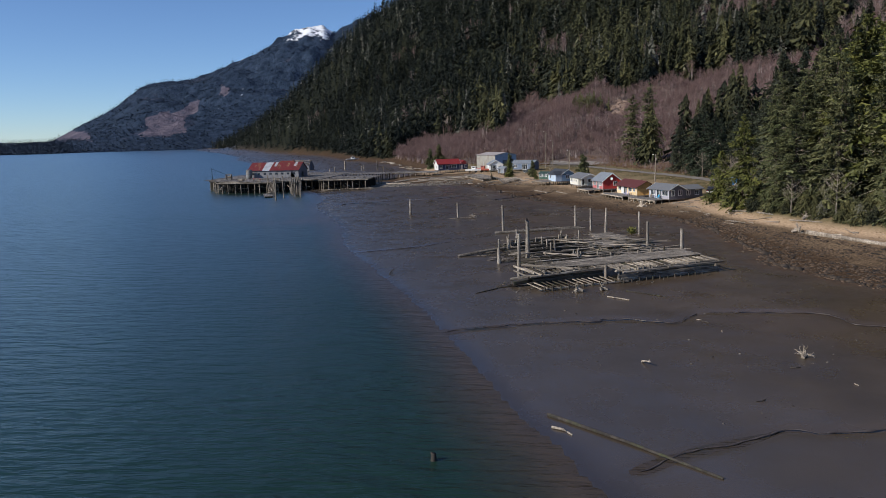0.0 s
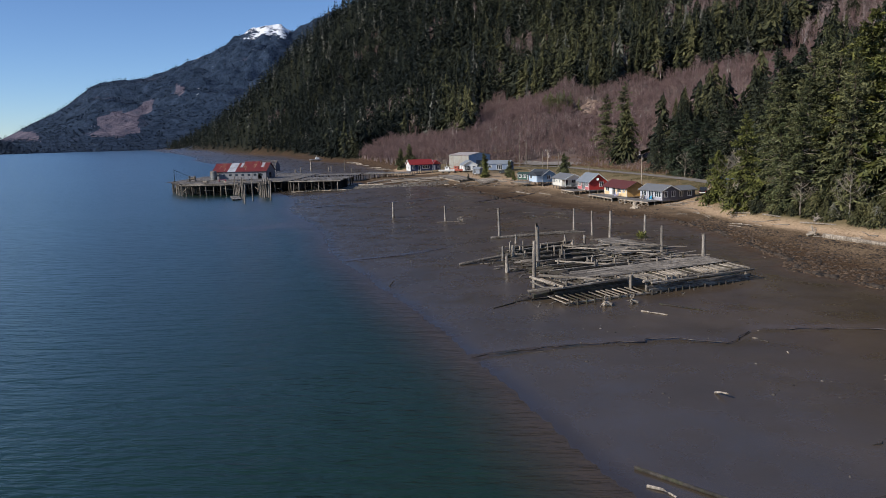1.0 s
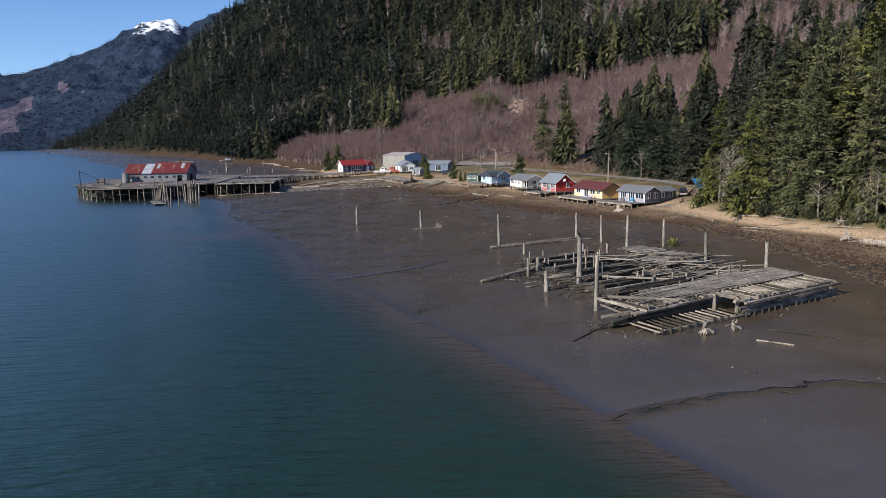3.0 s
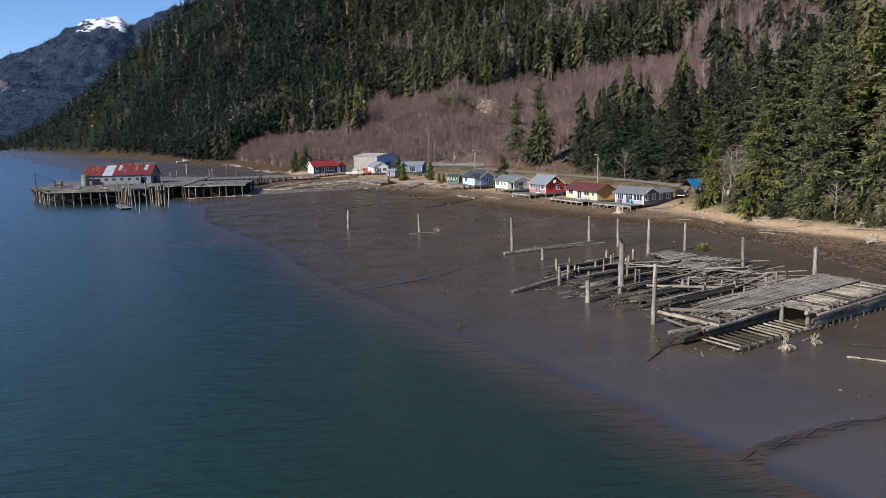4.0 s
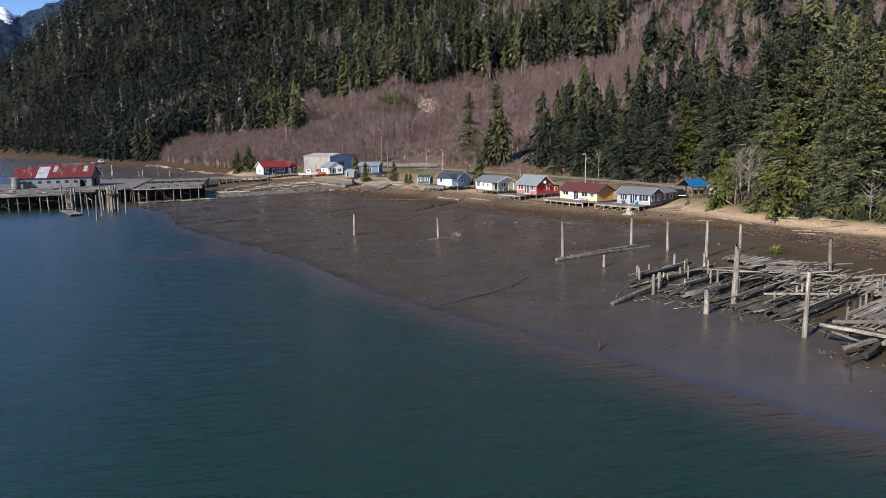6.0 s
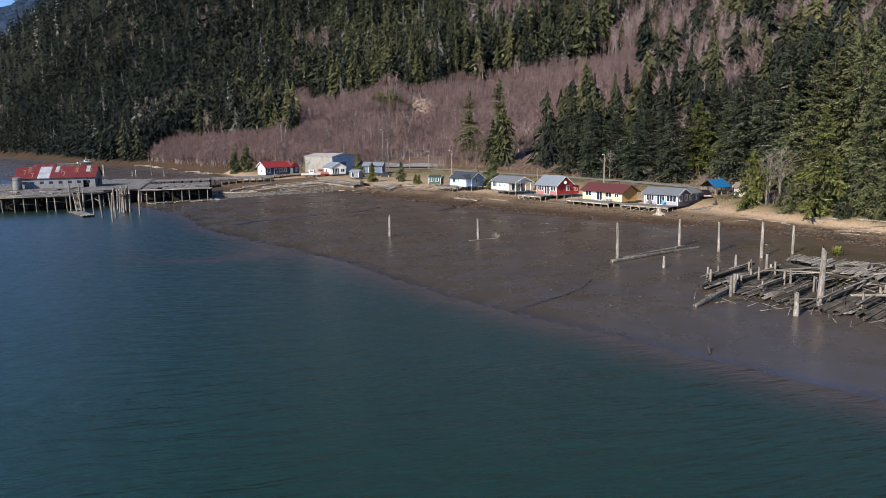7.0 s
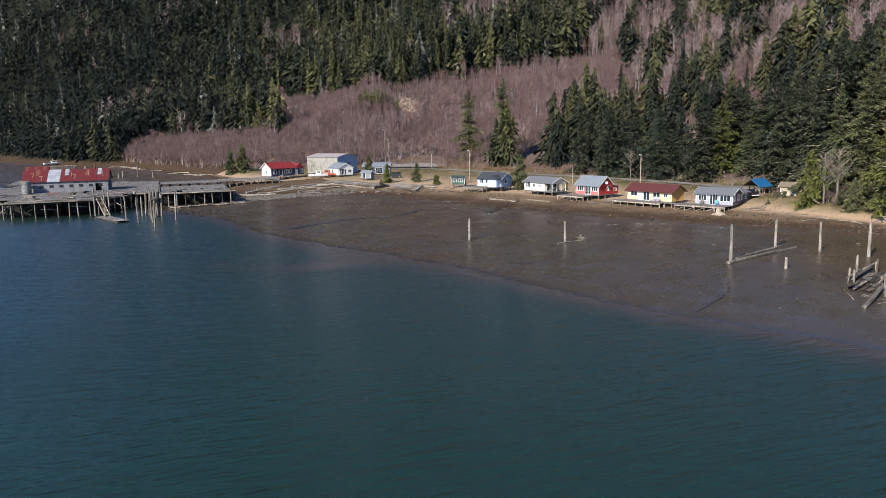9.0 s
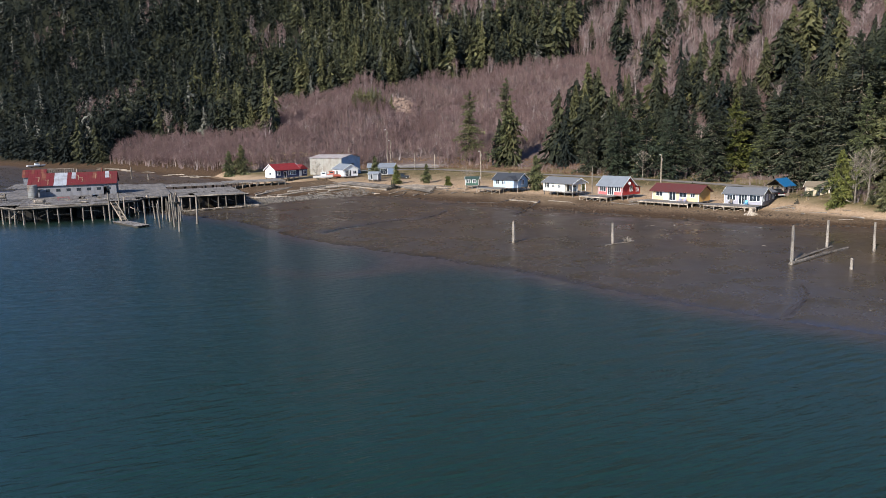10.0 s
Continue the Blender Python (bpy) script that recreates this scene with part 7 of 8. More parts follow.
def tall_grass():
    """Tawny dead grass and bracken between the road and the alders."""
    rng = np.random.RandomState(88)
    x, y = rng.uniform(30, 112, 16000), rng.uniform(255, 372, 16000)
    d = side_distance(x, y, FOOT)
    keep = (d > -7) & (d < 13) & (np.abs(side_distance(x, y, ROAD)) > 3.2) & (np.hypot(x - 60, y - 355) > 11) & (waves(x, y, 18, 89) + rng.uniform(-0.6, 0.6, len(x)) > -0.2)
    x, y = x[keep][:3600], y[keep][:3600]
    blades = []
    for k in range(3):
        r = np.concatenate([rng.uniform(-0.4, 0.4, (7, 2)), np.zeros((7, 1))], 1)
        t = r + np.concatenate([rng.uniform(-0.35, 0.35, (7, 2)), rng.uniform(0.6, 1.0, (7, 1))], 1)
        co, tri = kites(r, t, np.full(7, 0.055), rng.normal(0, 1, (7, 3)), 0.4)
        blades.append((co, tri, np.repeat(rng.uniform(-0.1, 0.1, 7), 4)))
    tawny = tree_tint("tawny_grass", [(0.0, (0.12, 0.070, 0.045)), (0.5, (0.19, 0.118, 0.072)), (1.0, (0.27, 0.185, 0.115))])
    n = len(x)
    plant("tall_dry_grass", blades, np.stack([x, y, height(x, y)[0] + 0.2], 1), rng.uniform(0.5, 1.4, n), rng.uniform(0.1, 0.8, n), tawny, "tall tawny dead grass below the alder thicket", "grass")


def brush():
    """Bare bushes and undergrowth along the road and the edge of the woods."""
    rng = np.random.RandomState(81)
    twig = [alder(rng, 5, 40) for _ in range(4)]
    x, y = rng.uniform(15, 120, 9000), rng.uniform(90, 395, 9000)
    d, db = side_distance(x, y, FOOT), side_distance(x, y, BANK)
    keep = (d > -6) & (d < 7) & (db > 6) & (np.abs(side_distance(x, y, ROAD)) > 3.2) & (np.hypot(x - 62, y - 355) > 14) & (rng.uniform(0, 1, len(x)) < np.where(y < 190, 0.35, 0.8))
    x, y = x[keep][:900], y[keep][:900]
    n = len(x)
    plant("brush", twig, np.stack([x, y, height(x, y)[0]], 1), rng.uniform(1.2, 4.0, n), np.clip(rng.normal(0.35, 0.2, n), 0, 0.7), M_ALDER, "leafless brown bushes along the edge of the woods", "brush")
    # green undergrowth before the shore trees: low drooping boughs
    low = [conifer_blades(rng, 24, 12, 0.42, 0.08) for _ in range(3)]
    x, y = rng.uniform(75, 125, 3000), rng.uniform(85, 200, 3000)
    d = side_distance(x, y, FOOT)
    keep = (d > -3.0) & (d < 6) & (y < 150)
    x, y = x[keep][:260], y[keep][:260]
    n = len(x)
    plant("undergrowth", low, np.stack([x, y, height(x, y)[0]], 1), rng.uniform(1.5, 4.5, n), np.clip(rng.normal(0.6, 0.2, n), 0, 0.95), M_FAR, "low green boughs and bushes along the bank", "undergrowth")


def bare_tree(x, y, tall, seed, label):
    """A leafless broadleaf with forking pale limbs."""
    rng = random.Random(seed)
    root = thing("bare_tree", (x, y, ground_z(x, y) - 0.1), label, "tree", "bare trees by the shore")
    trunk, limbs = bmesh.new(), bmesh.new()
    bm_tube([(0, 0, 0), (0.05, 0, tall * 0.4), (0.0, 0.1, tall * 0.95)], [0.022 * tall, 0.013 * tall, 0.004 * tall], 7, trunk, 0.08, rng)
    for k in range(26):
        z = tall * rng.uniform(0.25, 0.92)
        a = rng.uniform(0, 6.283)
        ln = (tall - z) * 0.55 + 0.6
        p0 = Vector((0, 0, z))
        p1 = p0 + Vector((math.cos(a) * ln * 0.5, math.sin(a) * ln * 0.5, ln * 0.35))
        p2 = p1 + Vector((math.cos(a + 0.3) * ln * 0.4, math.sin(a + 0.3) * ln * 0.4, ln * 0.45))
        bm_tube([p0, p1, p2], [0.05, 0.03, 0.012], 4, limbs, 0, None, False)
        for _ in range(5):
            q = p1.lerp(p2, rng.random())
            bm_tube([q, q + Vector((rng.uniform(-1, 1), rng.uniform(-1, 1), rng.uniform(0.3, 1.2))) * ln * 0.28], [0.02, 0.008], 3, limbs, 0, None, False)
    part("trunk", trunk, M_GREY, root)
    tagged(part("twigwork", limbs, M_GREY, root), kind="stuff")


def small_trees():
    tmpl = spruce("small_conifer", (0, 0, -200), 8.0, 2.6, 91, M_NEEDLE, "small green spruce standing alone on the grass", 0.02)
    tmpl_y = spruce("small_conifer", (0, 0, -200), 8.0, 2.7, 92, M_CEDAR, "small yellow-green cedar beside the trees", 0.02)
    for ob in (tmpl, tmpl_y):
        tagged(ob, group="small conifers")
    for x, y, tall, k in ((29.8, 306, 8.8, 0), (30.3, 284, 6.8, 1), (39.8, 280, 6.8, 0), (41.0, 265, 3.6, 1), (43.0, 268, 3.2, 1), (56.6, 235, 10.5, 0), (81.8, 153.4, 11.5, 1), (85.2, 146.0, 5.0, 0), (80.6, 141.5, 6.0, 0), (82.5, 137.5, 6.5, 0), (84.5, 143.0, 7.0, 0), (-14, 372, 11, 0), (-9, 370, 12.5, 0), (60.5, 258, 4.0, 0), (66, 224, 3.0, 0)):
        ob = copy_thing((tmpl, tmpl_y)[k], pose(x, y, ground_z(x, y) - 0.1, 0, 0, random.uniform(0, 360)))
        ob.scale = (0.74 * tall / 8.0, 0.74 * tall / 8.0, tall / 8.0)
    for ob in (tmpl, tmpl_y):
        for o in (*ob.children_recursive, ob):
            bpy.data.objects.remove(o)
    for x, y, tall, s in ((84.9, 149.3, 12.3, 1), (83.2, 151.0, 10.5, 2), (90, 132, 9, 8), (86.5, 121.5, 7, 9), (91.5, 114, 8, 10), (97, 103, 9, 11), (103, 95, 8, 12), (88.5, 126, 12, 13), (95, 121, 16, 14), (86.5, 154, 11, 3), (46.5, 261.5, 6.5, 4), (11.5, 322, 7, 5), (103, 214, 9, 6), (97, 236, 9, 7)):
        bare_tree(x, y, tall, s, "leafless pale-barked alder near the shore")


def utility_pole(x, y, top, arm=True):
    z = ground_z(x, y)
    root = thing("utility_pole", (x, y, z), "tall weathered wooden utility pole beside the road", "utility pole", "utility poles")
    part("pole", bm_tube([(0, 0, -0.3), (0, 0, (top - z) / 2), (0, 0, top - z)], [0.19, 0.16, 0.13], 9), M_PALE, root)
    if arm:
        part("lamp_arm", bm_tube([(0, 0, top - z - 0.5), (-0.7, -0.4, top - z - 0.1)], [0.04, 0.04], 6), M_GREY, root)
        part("lamp_head", bm_box(-1.0, -0.6, -0.6, -0.3, top - z - 0.22, top - z - 0.05, 0.03), M_TRIM, root)
        part("transformer", bm_tube([(0.28, 0, top - z - 1.9), (0.28, 0, top - z - 1.1)], [0.18, 0.18], 10), M_DOCK, root)


def road_ribbon(name, line, wide, mat, label):
    """A strip of road that follows the ground."""
    pts = []
    for (ax, ay), (bx, by) in zip(line[:-1], line[1:]):
        n = max(2, int(math.hypot(bx - ax, by - ay) / 2.0))
        pts += [(ax + (bx - ax) * i / n, ay + (by - ay) * i / n) for i in range(n)]
    pts.append(line[-1])
    p = np.array(pts)
    for _ in range(12):
        p[1:-1] = 0.25 * p[:-2] + 0.5 * p[1:-1] + 0.25 * p[2:]
    t = np.gradient(p, axis=0)
    t /= np.linalg.norm(t, axis=1, keepdims=True)
    nrm = np.stack([-t[:, 1], t[:, 0]], 1)
    k = 7
    rows = np.stack([p + nrm * wide * (i / (k - 1) - 0.5) for i in range(k)], 1)
    z = height(rows[..., 0], rows[..., 1])[0]
    z = np.maximum(z.mean(1, keepdims=True), z) + 0.10
    co = np.concatenate([rows, z[..., None]], -1).reshape(-1, 3)
    i = (np.arange(len(p) - 1)[:, None] * k + np.arange(k - 1)[None]).reshape(-1)
    ob = new(name, raw_mesh(name, co, np.stack([i, i + k, i + k + 1, i + 1], -1)))
    ob.data.materials.append(mat)
    return tagged(ob, label, "road", kind="structure")


def make_gravel():
    k = Nodes("gravel_road", 0.9)
    c = k.mix(k.ramp(k.noise(0.4, 5), [(0.35, 0.0), (0.65, 1.0)]), (0.16, 0.14, 0.12), (0.28, 0.25, 0.22))
    c = k.mix(k.ramp(k.noise(9.0, 4), [(0.4, 0.0), (0.7, 0.5)]), c, (0.13, 0.115, 0.10))
    k.bump(k.noise(12.0, 4), 0.5, 0.03)
    return k.out(c)


def warehouse():
    beige = metal_sheet("beige_wall_sheet", (0.36, 0.345, 0.30), (0.27, 0.235, 0.20), 0.6, 0.1)
    blue = metal_sheet("pale_blue_wall_sheet", (0.38, 0.48, 0.60), None, 0.55, 0.1)
    roof = metal_sheet("pale_roof_sheet", (0.42, 0.38, 0.36), (0.33, 0.24, 0.21), 0.5, 0.1)
    # long side faces the water; the gable end faces the houses
    a, c = (13.2, 338.8), (22.8, 326.0)
    ln = math.hypot(c[0] - a[0], c[1] - a[1])
    root = thing("warehouse", (*a, 3.6), "large metal warehouse with beige side and pale blue gable", "warehouse", "", math.degrees(math.atan2(c[1] - a[1], c[0] - a[0])))
    w, tall, rise = 12.5, 6.6, 1.1
    n = 9
    for i in range(n):
        x0, x1 = ln * i / n, ln * (i + 1) / n - 0.03
        part("wall_sheet", bm_box(x0, x1, -0.03 * (i % 2), 0.12, 0, tall), beige, root)
        part("wall_sheet", bm_box(x0, x1, w - 0.12, w + 0.03 * (i % 2), 0, tall), beige, root)
    part("gable_wall", wall_mesh(w - 0.26, tall, [(4.2, 0.05, 3.6, 4.2)], 0.14, rise), blue, root).matrix_basis = pose(ln, 0.13, 0, 0, 0, 90)
    part("gable_wall", wall_mesh(w - 0.26, tall, [], 0.14, rise), blue, root).matrix_basis = pose(0, w - 0.13, 0, 0, 0, -90)
    part("roller_door", bm_box(ln - 0.09, ln - 0.05, 4.3, 8.0, 0.02, 4.3), paint("door_grey", (0.12, 0.14, 0.17)), root)
    roof_slabs(root, ln, w, tall, rise, 0.35, roof)


def shelter():
    """An open shed, its gable end to the cabins, with boards and firewood below."""
    at = pose(90.4, 176.2, ground_z(90.4, 176.2) - 0.65, 0, 0, 14)
    root = thing("shelter", at, "open timber shelter with a blue tarpaulin roof beside the woods", "shelter")
    blue = paint("blue_tarpaulin", (0.012, 0.13, 0.30), 0.5, 0.35)
    brown = paint("brown_board_roof", (0.12, 0.095, 0.075), 0.9, 0.6)
    for x in (-2.2, 0.0, 2.2):
        for y, top in ((-1.95, 2.3), (1.95, 2.5)):
            part("post", bm_box(x - 0.11, x + 0.11, y - 0.11, y + 0.11, -0.6, top), M_GREY, root)
        for y, z in ((-2.1, 2.3), (2.1, 2.5)):
            part("rafter", bm_tube([(x, y, z + 0.05), (x, 0, 4.0)], [0.09, 0.09], 4), M_BROWN, root)
        part("tie_beam", bm_box(x - 0.07, x + 0.07, -2.0, 2.0, 2.52, 2.68), M_BROWN, root)
    for y, z in ((-1.95, 2.3), (1.95, 2.5)):
        part("wall_plate", bm_box(-2.6, 2.6, y - 0.1, y + 0.1, z, z + 0.15), M_GREY, root)
    part("ridge_beam", bm_box(-2.7, 2.7, -0.08, 0.08, 3.95, 4.10), M_BROWN, root)
    for y0, y1, z0, z1, mat, nm in ((-2.4, 0.0, 2.32, 4.14, brown, "roof"), (0.01, 2.4, 4.14, 2.5, brown, "roof"), (-2.5, 0.04, 2.40, 4.26, blue, "tarpaulin")):
        part(nm, wedge(-2.85, 2.85, y0, y1, z0, z1, 0.06), mat, root)
    for y in (-1.4, 1.4):
        part("brace", bm_tube([(-2.25, y * 1.35, 1.6), (-2.25, y * 0.6, 2.6)], [0.07, 0.07], 4), M_PALE, root)
    rng = random.Random(3)
    stack = thing("firewood_stack", at, "stack of split firewood under the shelter", "firewood")
    for i in range(8):
        for j in range(4):
            part("firewood", bm_tube([(-1.9 + 0.3 * i, -1.2, 0.75 + 0.26 * j), (-1.9 + 0.3 * i + rng.uniform(-0.05, 0.05), 0.4, 0.75 + 0.26 * j)], [0.14, 0.13], 6), M_PALE if (i + j) % 2 else M_BARK, stack)
    heap = thing("board_heap", at, "heap of brown boards leaning against the open shelter", "boards")
    for i in range(26):
        y = rng.uniform(-1.6, 2.6)
        part("board", bm_tube([(-3.9 + rng.uniform(-0.5, 0.6), y + rng.uniform(-0.8, 0.8), 0.6), (-2.5 + rng.uniform(-0.3, 0.2), y, rng.uniform(1.0, 2.2))], [0.11, 0.10], 4), rng.choice((M_PALE, M_BROWN, paint("tan_board", (0.34, 0.20, 0.11), 0.85, 0.4))), heap)


def boardwalk():
    """Planks that join two porches, and a heap of old boards between two cabins."""
    root = thing("boardwalk", (65.2, 176.4, 2.5), "short grey plank walk joining two cabin porches", "boardwalk")
    for k in range(5):
        beam("board", root, (64.1 + 0.42 * k, 178.6, 2.50), (65.0 + 0.42 * k, 174.7, 2.57), 0.36, 0.07, M_DECK)
    for f in (0.25, 0.75):
        x, y = 64.1 + 0.9 * f, 178.6 - 3.9 * f
        beam("bearer", root, (x - 0.2, y, 2.38), (x + 2.0, y + 0.3, 2.38), 0.16, 0.15, M_PALE)
        for dx in (0.0, 1.7):
            beam("post", root, (x + dx, y + 0.15 * dx, ground_z(x + dx, y) - 0.2), (x + dx, y + 0.15 * dx, 2.31), 0.16, 0.16, M_PALE)
    rng = random.Random(41)
    heap = thing("board_heap", (60.4, 191.9, ground_z(60.4, 191.9)), "untidy heap of grey boards between two cabins", "boards")
    for k in range(22):
        x, y, a = 60.4 + rng.gauss(0, 0.9), 192.2 + rng.gauss(0, 1.3), rng.gauss(-0.9, 0.6)
        z, ln = ground_z(x, y) + 0.05 + 0.03 * k * rng.random(), rng.uniform(0.8, 2.0)
        beam("board", heap, (x - ln * math.cos(a), y - ln * math.sin(a), z), (x + ln * math.cos(a), y + ln * math.sin(a), z + rng.uniform(0.0, 0.5)), 0.22, 0.07, rng.choice((M_PALE, M_GREY, M_DECK)))


def car(x, y, turn, color, label, name="pickup_truck"):
    """A pickup: body with cab and bed, glass, wheels, bumpers and lights."""
    z = ground_z(x, y)
    root = thing(name, (x, y, z + 0.05), label, "truck", "", turn)
    body = paint(name + "_paint", color, 0.3, 0.3)
    part("chassis", bm_box(-2.5, 2.5, -0.9, 0.9, 0.35, 0.95, 0.10), body, root)
    part("hood", bm_box(1.1, 2.45, -0.85, 0.85, 0.951, 1.15, 0.08), body, root)
    cab = bmesh.new()
    sec = ((-0.9, 0.951), (1.1, 0.951), (0.6, 1.7), (-0.75, 1.75))
    s1, s2 = ([cab.verts.new((px, yy * (1.0 if pz < 1 else 0.88), pz)) for px, pz in sec] for yy in (-0.84, 0.84))
    for i in range(4):
        cab.faces.new((s1[i], s1[(i + 1) % 4], s2[(i + 1) % 4], s2[i]))
    cab.faces.new(list(reversed(s1)))
    cab.faces.new(s2)
    bmesh.ops.bevel(cab, geom=cab.edges[:], offset=0.05, segments=2, affect="EDGES")
    part("cab", cab, body, root)
    for yy in (-0.83, 0.79):
        part("side_window", bm_box(-0.6, 0.6, yy, yy + 0.04, 1.10, 1.58), M_GLASS, root)
        part("bed_side", bm_box(-2.48, -0.95, yy - 0.05, yy + 0.05, 0.951, 1.25, 0.02), body, root)
    part("tailgate", bm_box(-2.5, -2.42, -0.8, 0.8, 0.951, 1.25, 0.02), body, root)
    part("windscreen", wedge(-0.75, 0.75, 0.0, 0.55, 1.1, 1.62, 0.03), M_GLASS, root).matrix_basis = pose(1.12, 0, 0.03, 0, 0, 90)
    for xx in (-1.55, 1.55):
        for yy in (-0.92, 0.72):
            wheel = part("wheel", bm_tube([(xx, yy, 0.36), (xx, yy + 0.2, 0.36)], [0.36, 0.36], 16), paint(name + "_tyre", (0.02, 0.02, 0.02), 0.9), root)
            part("rim", bm_tube([(xx, yy - 0.01, 0.36), (xx, yy + 0.21, 0.36)], [0.2, 0.2], 12), M_TRIM, wheel)
    for xx in (-2.58, 2.5):
        part("bumper", bm_box(xx, xx + 0.08, -0.85, 0.85, 0.42, 0.6, 0.02), M_TRIM, root)
    for yy in (-0.75, 0.55):
        part("headlight", bm_box(2.46, 2.52, yy, yy + 0.2, 0.75, 0.9), M_TRIM, root)
        part("tail_light", bm_box(-2.53, -2.49, yy, yy + 0.2, 0.75, 0.92), paint(name + "_lamp_red", (0.4, 0.02, 0.02), 0.3), root)
    return root


def boat(name, x, y, z, turn, ln, hull_mat, cabin_mat, label, stand=True):
    """A small cabin boat: shaped hull, deck, cabin with windows, rail; on blocks where it stands ashore."""
    root = thing(name, (x, y, z), label, "boat", "", turn)
    bm = bmesh.new()
    rings = []
    for k in range(9):
        f = k / 8
        w = ln * 0.15 * (1 - max(0, (f - 0.45) / 0.55) ** 2.2) + 0.02
        keel = 0.0 + 0.35 * max(0, (f - 0.6) / 0.4) ** 2
        top = 1.0 + 0.35 * f * f
        px = ln * (f - 0.5)
        rings.append([bm.verts.new(c) for c in ((px, -w, top), (px, -w * 0.8, keel + 0.35), (px, 0, keel), (px, w * 0.8, keel + 0.35), (px, w, top))])
    for lo, hi in zip(rings[:-1], rings[1:]):
        for i in range(4):
            bm.faces.new((lo[i], hi[i], hi[i + 1], lo[i + 1]))
        bm.faces.new((lo[0], lo[4], hi[4], hi[0]))
    bm.faces.new(rings[0])
    bmesh.ops.recalc_face_normals(bm, faces=bm.faces[:])
    part("hull", bm, hull_mat, root)
    cab = part("cabin", bm_box(-ln * 0.10, ln * 0.18, -ln * 0.09, ln * 0.09, 1.05, 2.3, 0.08), cabin_mat, root)
    part("cabin_roof", bm_box(-ln * 0.13, ln * 0.21, -ln * 0.105, ln * 0.105, 2.301, 2.38, 0.03), cabin_mat, root)
    for yy in (-ln * 0.092, ln * 0.09):
        part("window", bm_box(-ln * 0.05, ln * 0.12, yy - 0.01, yy + 0.012, 1.65, 2.1), M_GLASS, cab)
    part("windscreen", bm_box(ln * 0.178, ln * 0.186, -ln * 0.07, ln * 0.07, 1.65, 2.1), M_GLASS, cab)
    part("mast", bm_tube([(0, 0, 2.3), (0, 0, 4.2)], [0.05, 0.03], 6), M_TRIM, root)
    if stand:
        for xx in (-ln * 0.25, ln * 0.15):
            part("block", bm_box(xx - 0.2, xx + 0.2, -0.8, 0.8, -0.5, 0.1, 0.03), M_DARK, root)
    return root


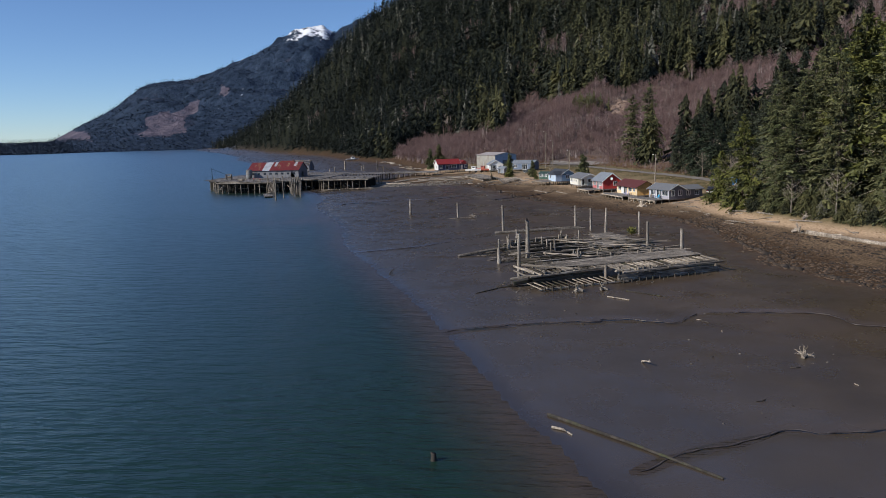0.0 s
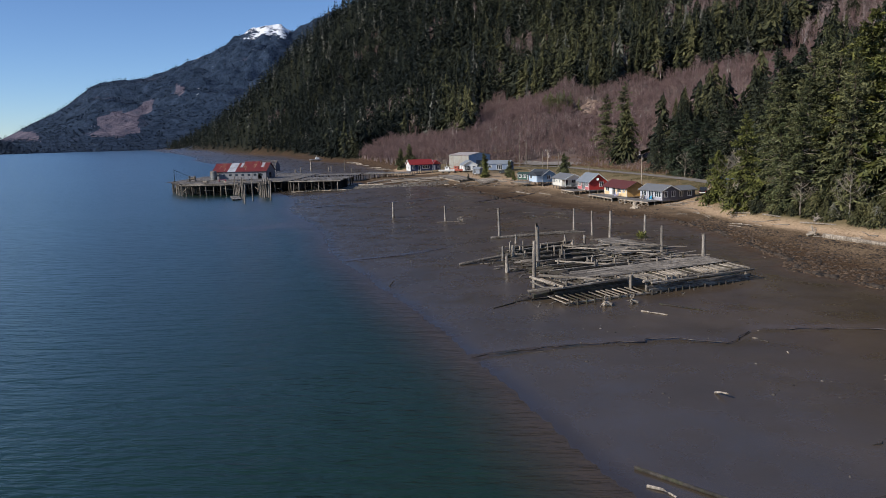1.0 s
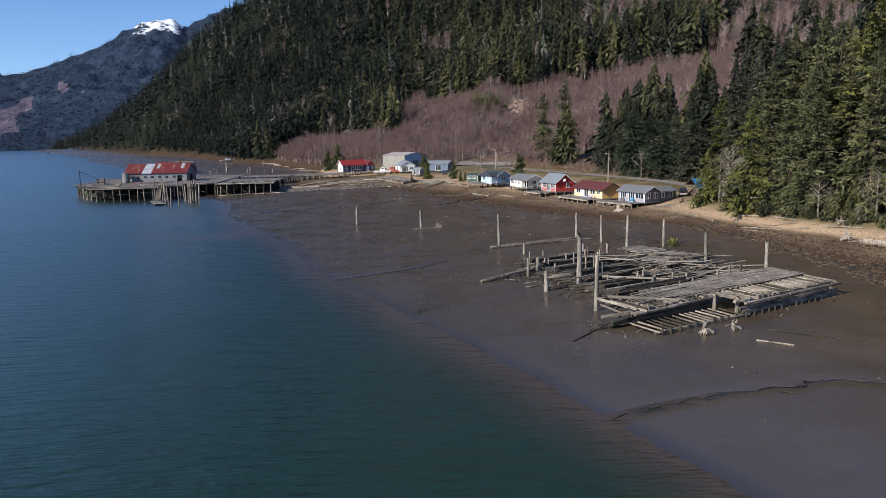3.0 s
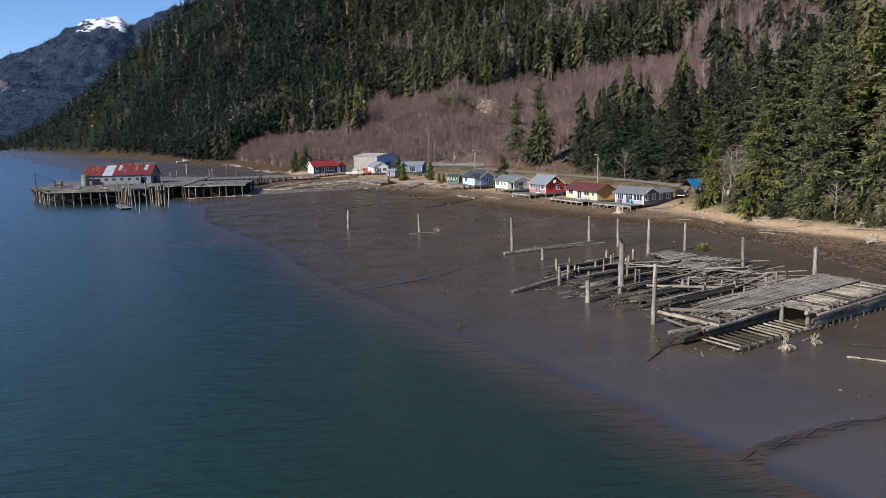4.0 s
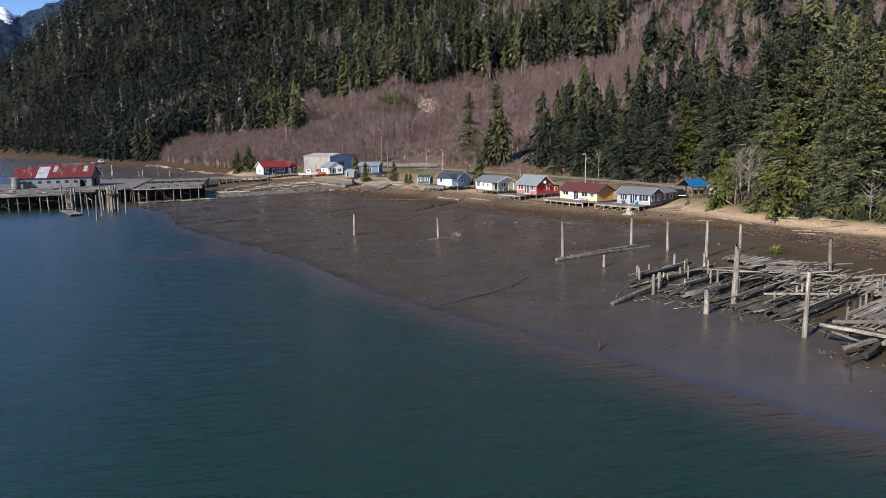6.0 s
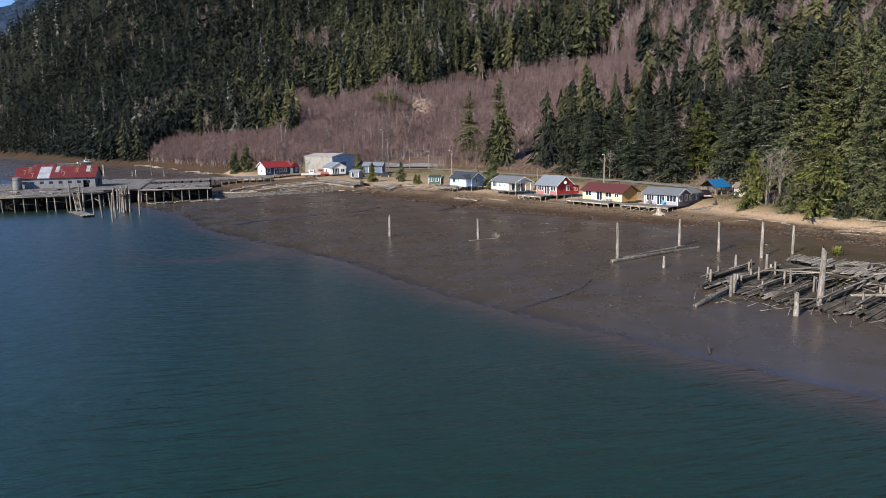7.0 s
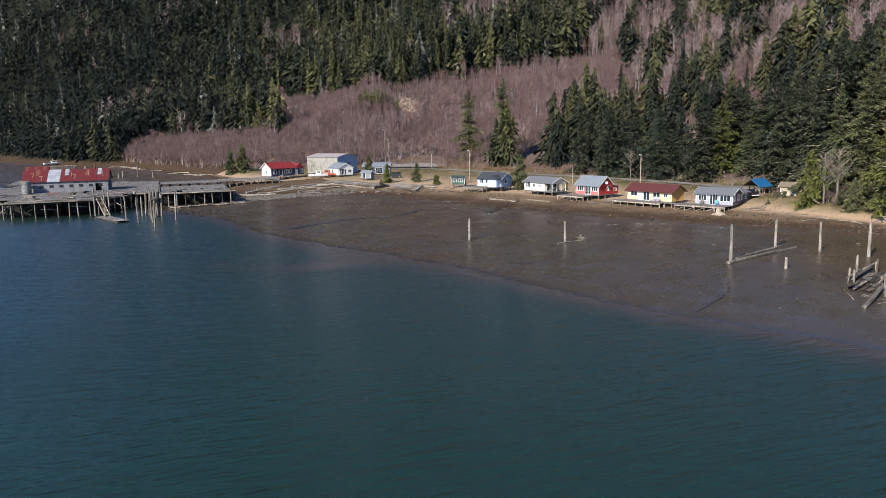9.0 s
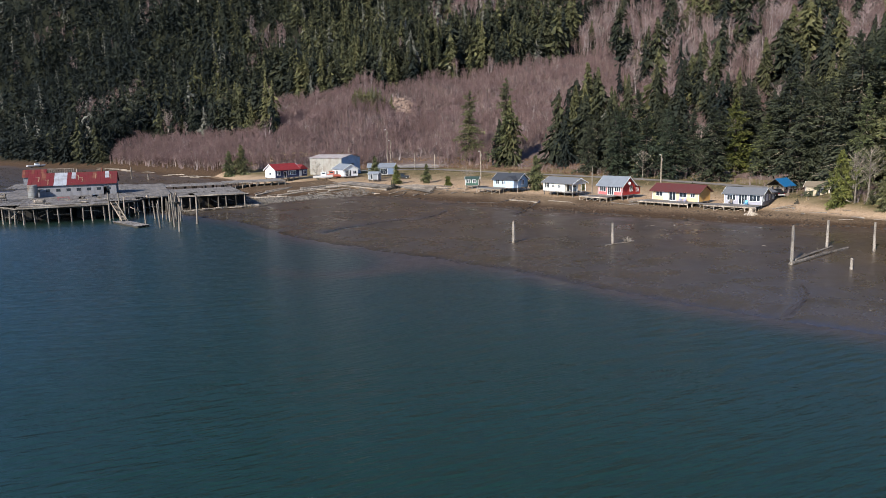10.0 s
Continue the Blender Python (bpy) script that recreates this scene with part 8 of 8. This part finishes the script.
def root_of_pier():
    """Timbers, logs and a stranded barge on the beach by the pier."""
    rng = random.Random(15)
    gz = ground_z
    barge = thing("stranded_barge", (19, 280, gz(19, 280)), "broken grey timber barge stranded on the beach", "barge")
    d = Vector((0.35, -0.937, 0))
    s = Vector((0.937, 0.35, 0))
    o = Vector((18.5, 284, 0))
    for i in range(9):
        v = -4 + i * 0.95
        a, e = o - d * (14 - rng.uniform(0, 3)) + s * v, o + d * (17 - rng.uniform(0, 2.5)) + s * v
        beam("deck_plank", barge, (a.x, a.y, 3.0), (e.x, e.y, 2.45 + rng.uniform(-0.1, 0.1)), 0.9, 0.16, M_GREY)
    for i in range(3):
        a, e = o + d * 17.0 - s * 4.2, o + d * 17.0 + s * 4.2
        beam("end_plank", barge, (a.x, a.y, 1.2 + 0.42 * i), (e.x, e.y, 1.2 + 0.42 * i), 0.25, 0.42, M_DARK)
        for sgn in (-4.3, 4.3):
            a, e = o - d * 12 + s * sgn, o + d * 17 + s * sgn
            beam("side_plank", barge, (a.x, a.y, 1.6 + 0.42 * i), (e.x, e.y, 1.2 + 0.42 * i), 0.22, 0.42, M_GREY)
    root_wad("root_wad", 24.2, 269.5, 2.3, 21, M_DARK, "large dark root wad lying on the beach beside a barge")
    raft = thing("stranded_raft", (31, 260, gz(31, 260)), "flat grey timber raft stranded on the bank", "raft")
    for i in range(8):
        a, e = Vector((26.0 + 0.9 * i, 272 + 0.3 * i, 0)), Vector((29.0 + 0.95 * i, 250.5 + 1.6 * i, 0))
        beam("raft_log", raft, (a.x, a.y, gz(a.x, a.y) + 0.4), (e.x, e.y, gz(e.x, e.y) + 0.5), 0.6, 0.4, M_GREY)
    for k, (x0, y0, x1, y1, r) in enumerate(((-3, 285, 14, 292, 0.4), (-12, 278, 4, 281, 0.3), (-18, 283, -6, 290, 0.3), (-8, 282, 10, 284, 0.35), (-20, 274, -10, 273, 0.3), (4, 276, 12, 278, 0.3), (-22, 279, -16, 272, 0.25), (6, 287, 14, 285, 0.35), (33, 264, 38, 258, 0.3), (37, 268, 41, 262, 0.25), (44, 213, 40, 221, 0.3), (-14, 288, -4, 294, 0.3))):
        log("drift_log", (x0, y0, gz(x0, y0) + r * 0.8), (x1, y1, gz(x1, y1) + r * 0.8), r, r * 0.7, M_PALE if k % 3 else M_GREY, "grey drift log on the beach by the pier", 2, 300 + k)
    for k in range(40):
        x, y = rng.uniform(-22, 40), 0
        y = 268 + 0.5 * x * 0 + rng.uniform(2, 22) if x < 14 else rng.uniform(246, 262) - 0.35 * (x - 30)
        a, ln = rng.uniform(-0.6, 0.9), rng.uniform(1.5, 5)
        log("drift_log", (x, y, gz(x, y) + 0.15), (x + ln * math.cos(a), y + ln * math.sin(a), gz(x + ln * math.cos(a), y + ln * math.sin(a)) + 0.15), 0.17, 0.1, M_PALE if k % 2 else M_GREY, "small bleached drift log on the beach", 1, 340 + k)
    # posts standing in the back bay
    for x, y, tall, r in ((-76.1, 430, 5.5, 0.5), (-52.8, 417, 5.8, 0.3), (-59.1, 408.7, 3.2, 0.3), (-76.6, 406.6, 3.2, 0.3), (-46, 401.6, 2.8, 0.3), (-61, 411, 2.6, 0.3), (-80, 407, 2.0, 0.3)):
        pile("piling", x, y, gz(x, y) - 0.3, gz(x, y) + tall, r, M_GREY, None, (0, 0), "grey piling standing in the back bay", "piling", "pilings in the back bay")
    for k in range(26):
        i = rng.randrange(20, 24)
        (ax, ay), (bx, by) = BANK[i], BANK[i + 1]
        f = rng.random()
        x, y = ax + (bx - ax) * f - rng.uniform(1, 6), ay + (by - ay) * f - rng.uniform(0, 4)
        ln = rng.uniform(3, 9)
        log("drift_log", (x, y, gz(x, y) + 0.2), (x - ln * 0.6, y + ln * 0.75, gz(x - ln * 0.6, y + ln * 0.75) + 0.2), 0.22, 0.15, M_PALE if k % 2 else M_GREY, "bleached drift log on the far beach", 0, 400 + k)


foreshore()
tall_grass()
brush()
small_trees()
road_ribbon("road", ROAD, 5.2, make_gravel(), "pale gravel road behind the cabins")
for args in ((75.4, 201.8, 12.9), (54.0, 266.3, 13.3), (46.9, 340, 21.0), (57.6, 335.9, 11.1, False), (64.4, 330.2, 10.2, False), (62, 214, 9.9, False), (50.5, 346, 16.5), (30.0, 340, 14.0, False)):
    utility_pole(*args)
road_ribbon("gravel_yard", [(46, 364), (56, 360), (66, 353), (74, 343)], 13, make_gravel(), "pale gravel yard beside the road")
warehouse()
shelter()
boardwalk()
car(38.6, 300.5, -25, (0.03, 0.035, 0.04), "dark pickup truck parked beside the gravel road")
car(84.3, 172.0, 70, (0.012, 0.013, 0.016), "black pickup truck parked behind the cabin", "parked_truck")
M_HULL_W, M_HULL_R = paint("white_hull", (0.78, 0.77, 0.74), 0.35, 0.3), paint("faded_red_hull", (0.42, 0.12, 0.08), 0.5, 0.4)
boat("cabin_boat", 13.0, 317.5, ground_z(13, 317.5) + 0.5, -20, 7.5, M_HULL_W, M_HULL_W, "white cabin boat standing on blocks beside the boathouse")
boat("wooden_boat", 17.5, 320.5, ground_z(17.5, 320.5) + 0.5, 150, 7.0, M_HULL_R, M_HULL_R, "faded red wooden boat standing on blocks ashore")
boat("white_boat", -107.0, 580.0, ground_z(-107, 580) + 0.4, 20, 11.0, M_HULL_W, M_HULL_W, "white boat drawn up on the far beach")
root_of_pier()
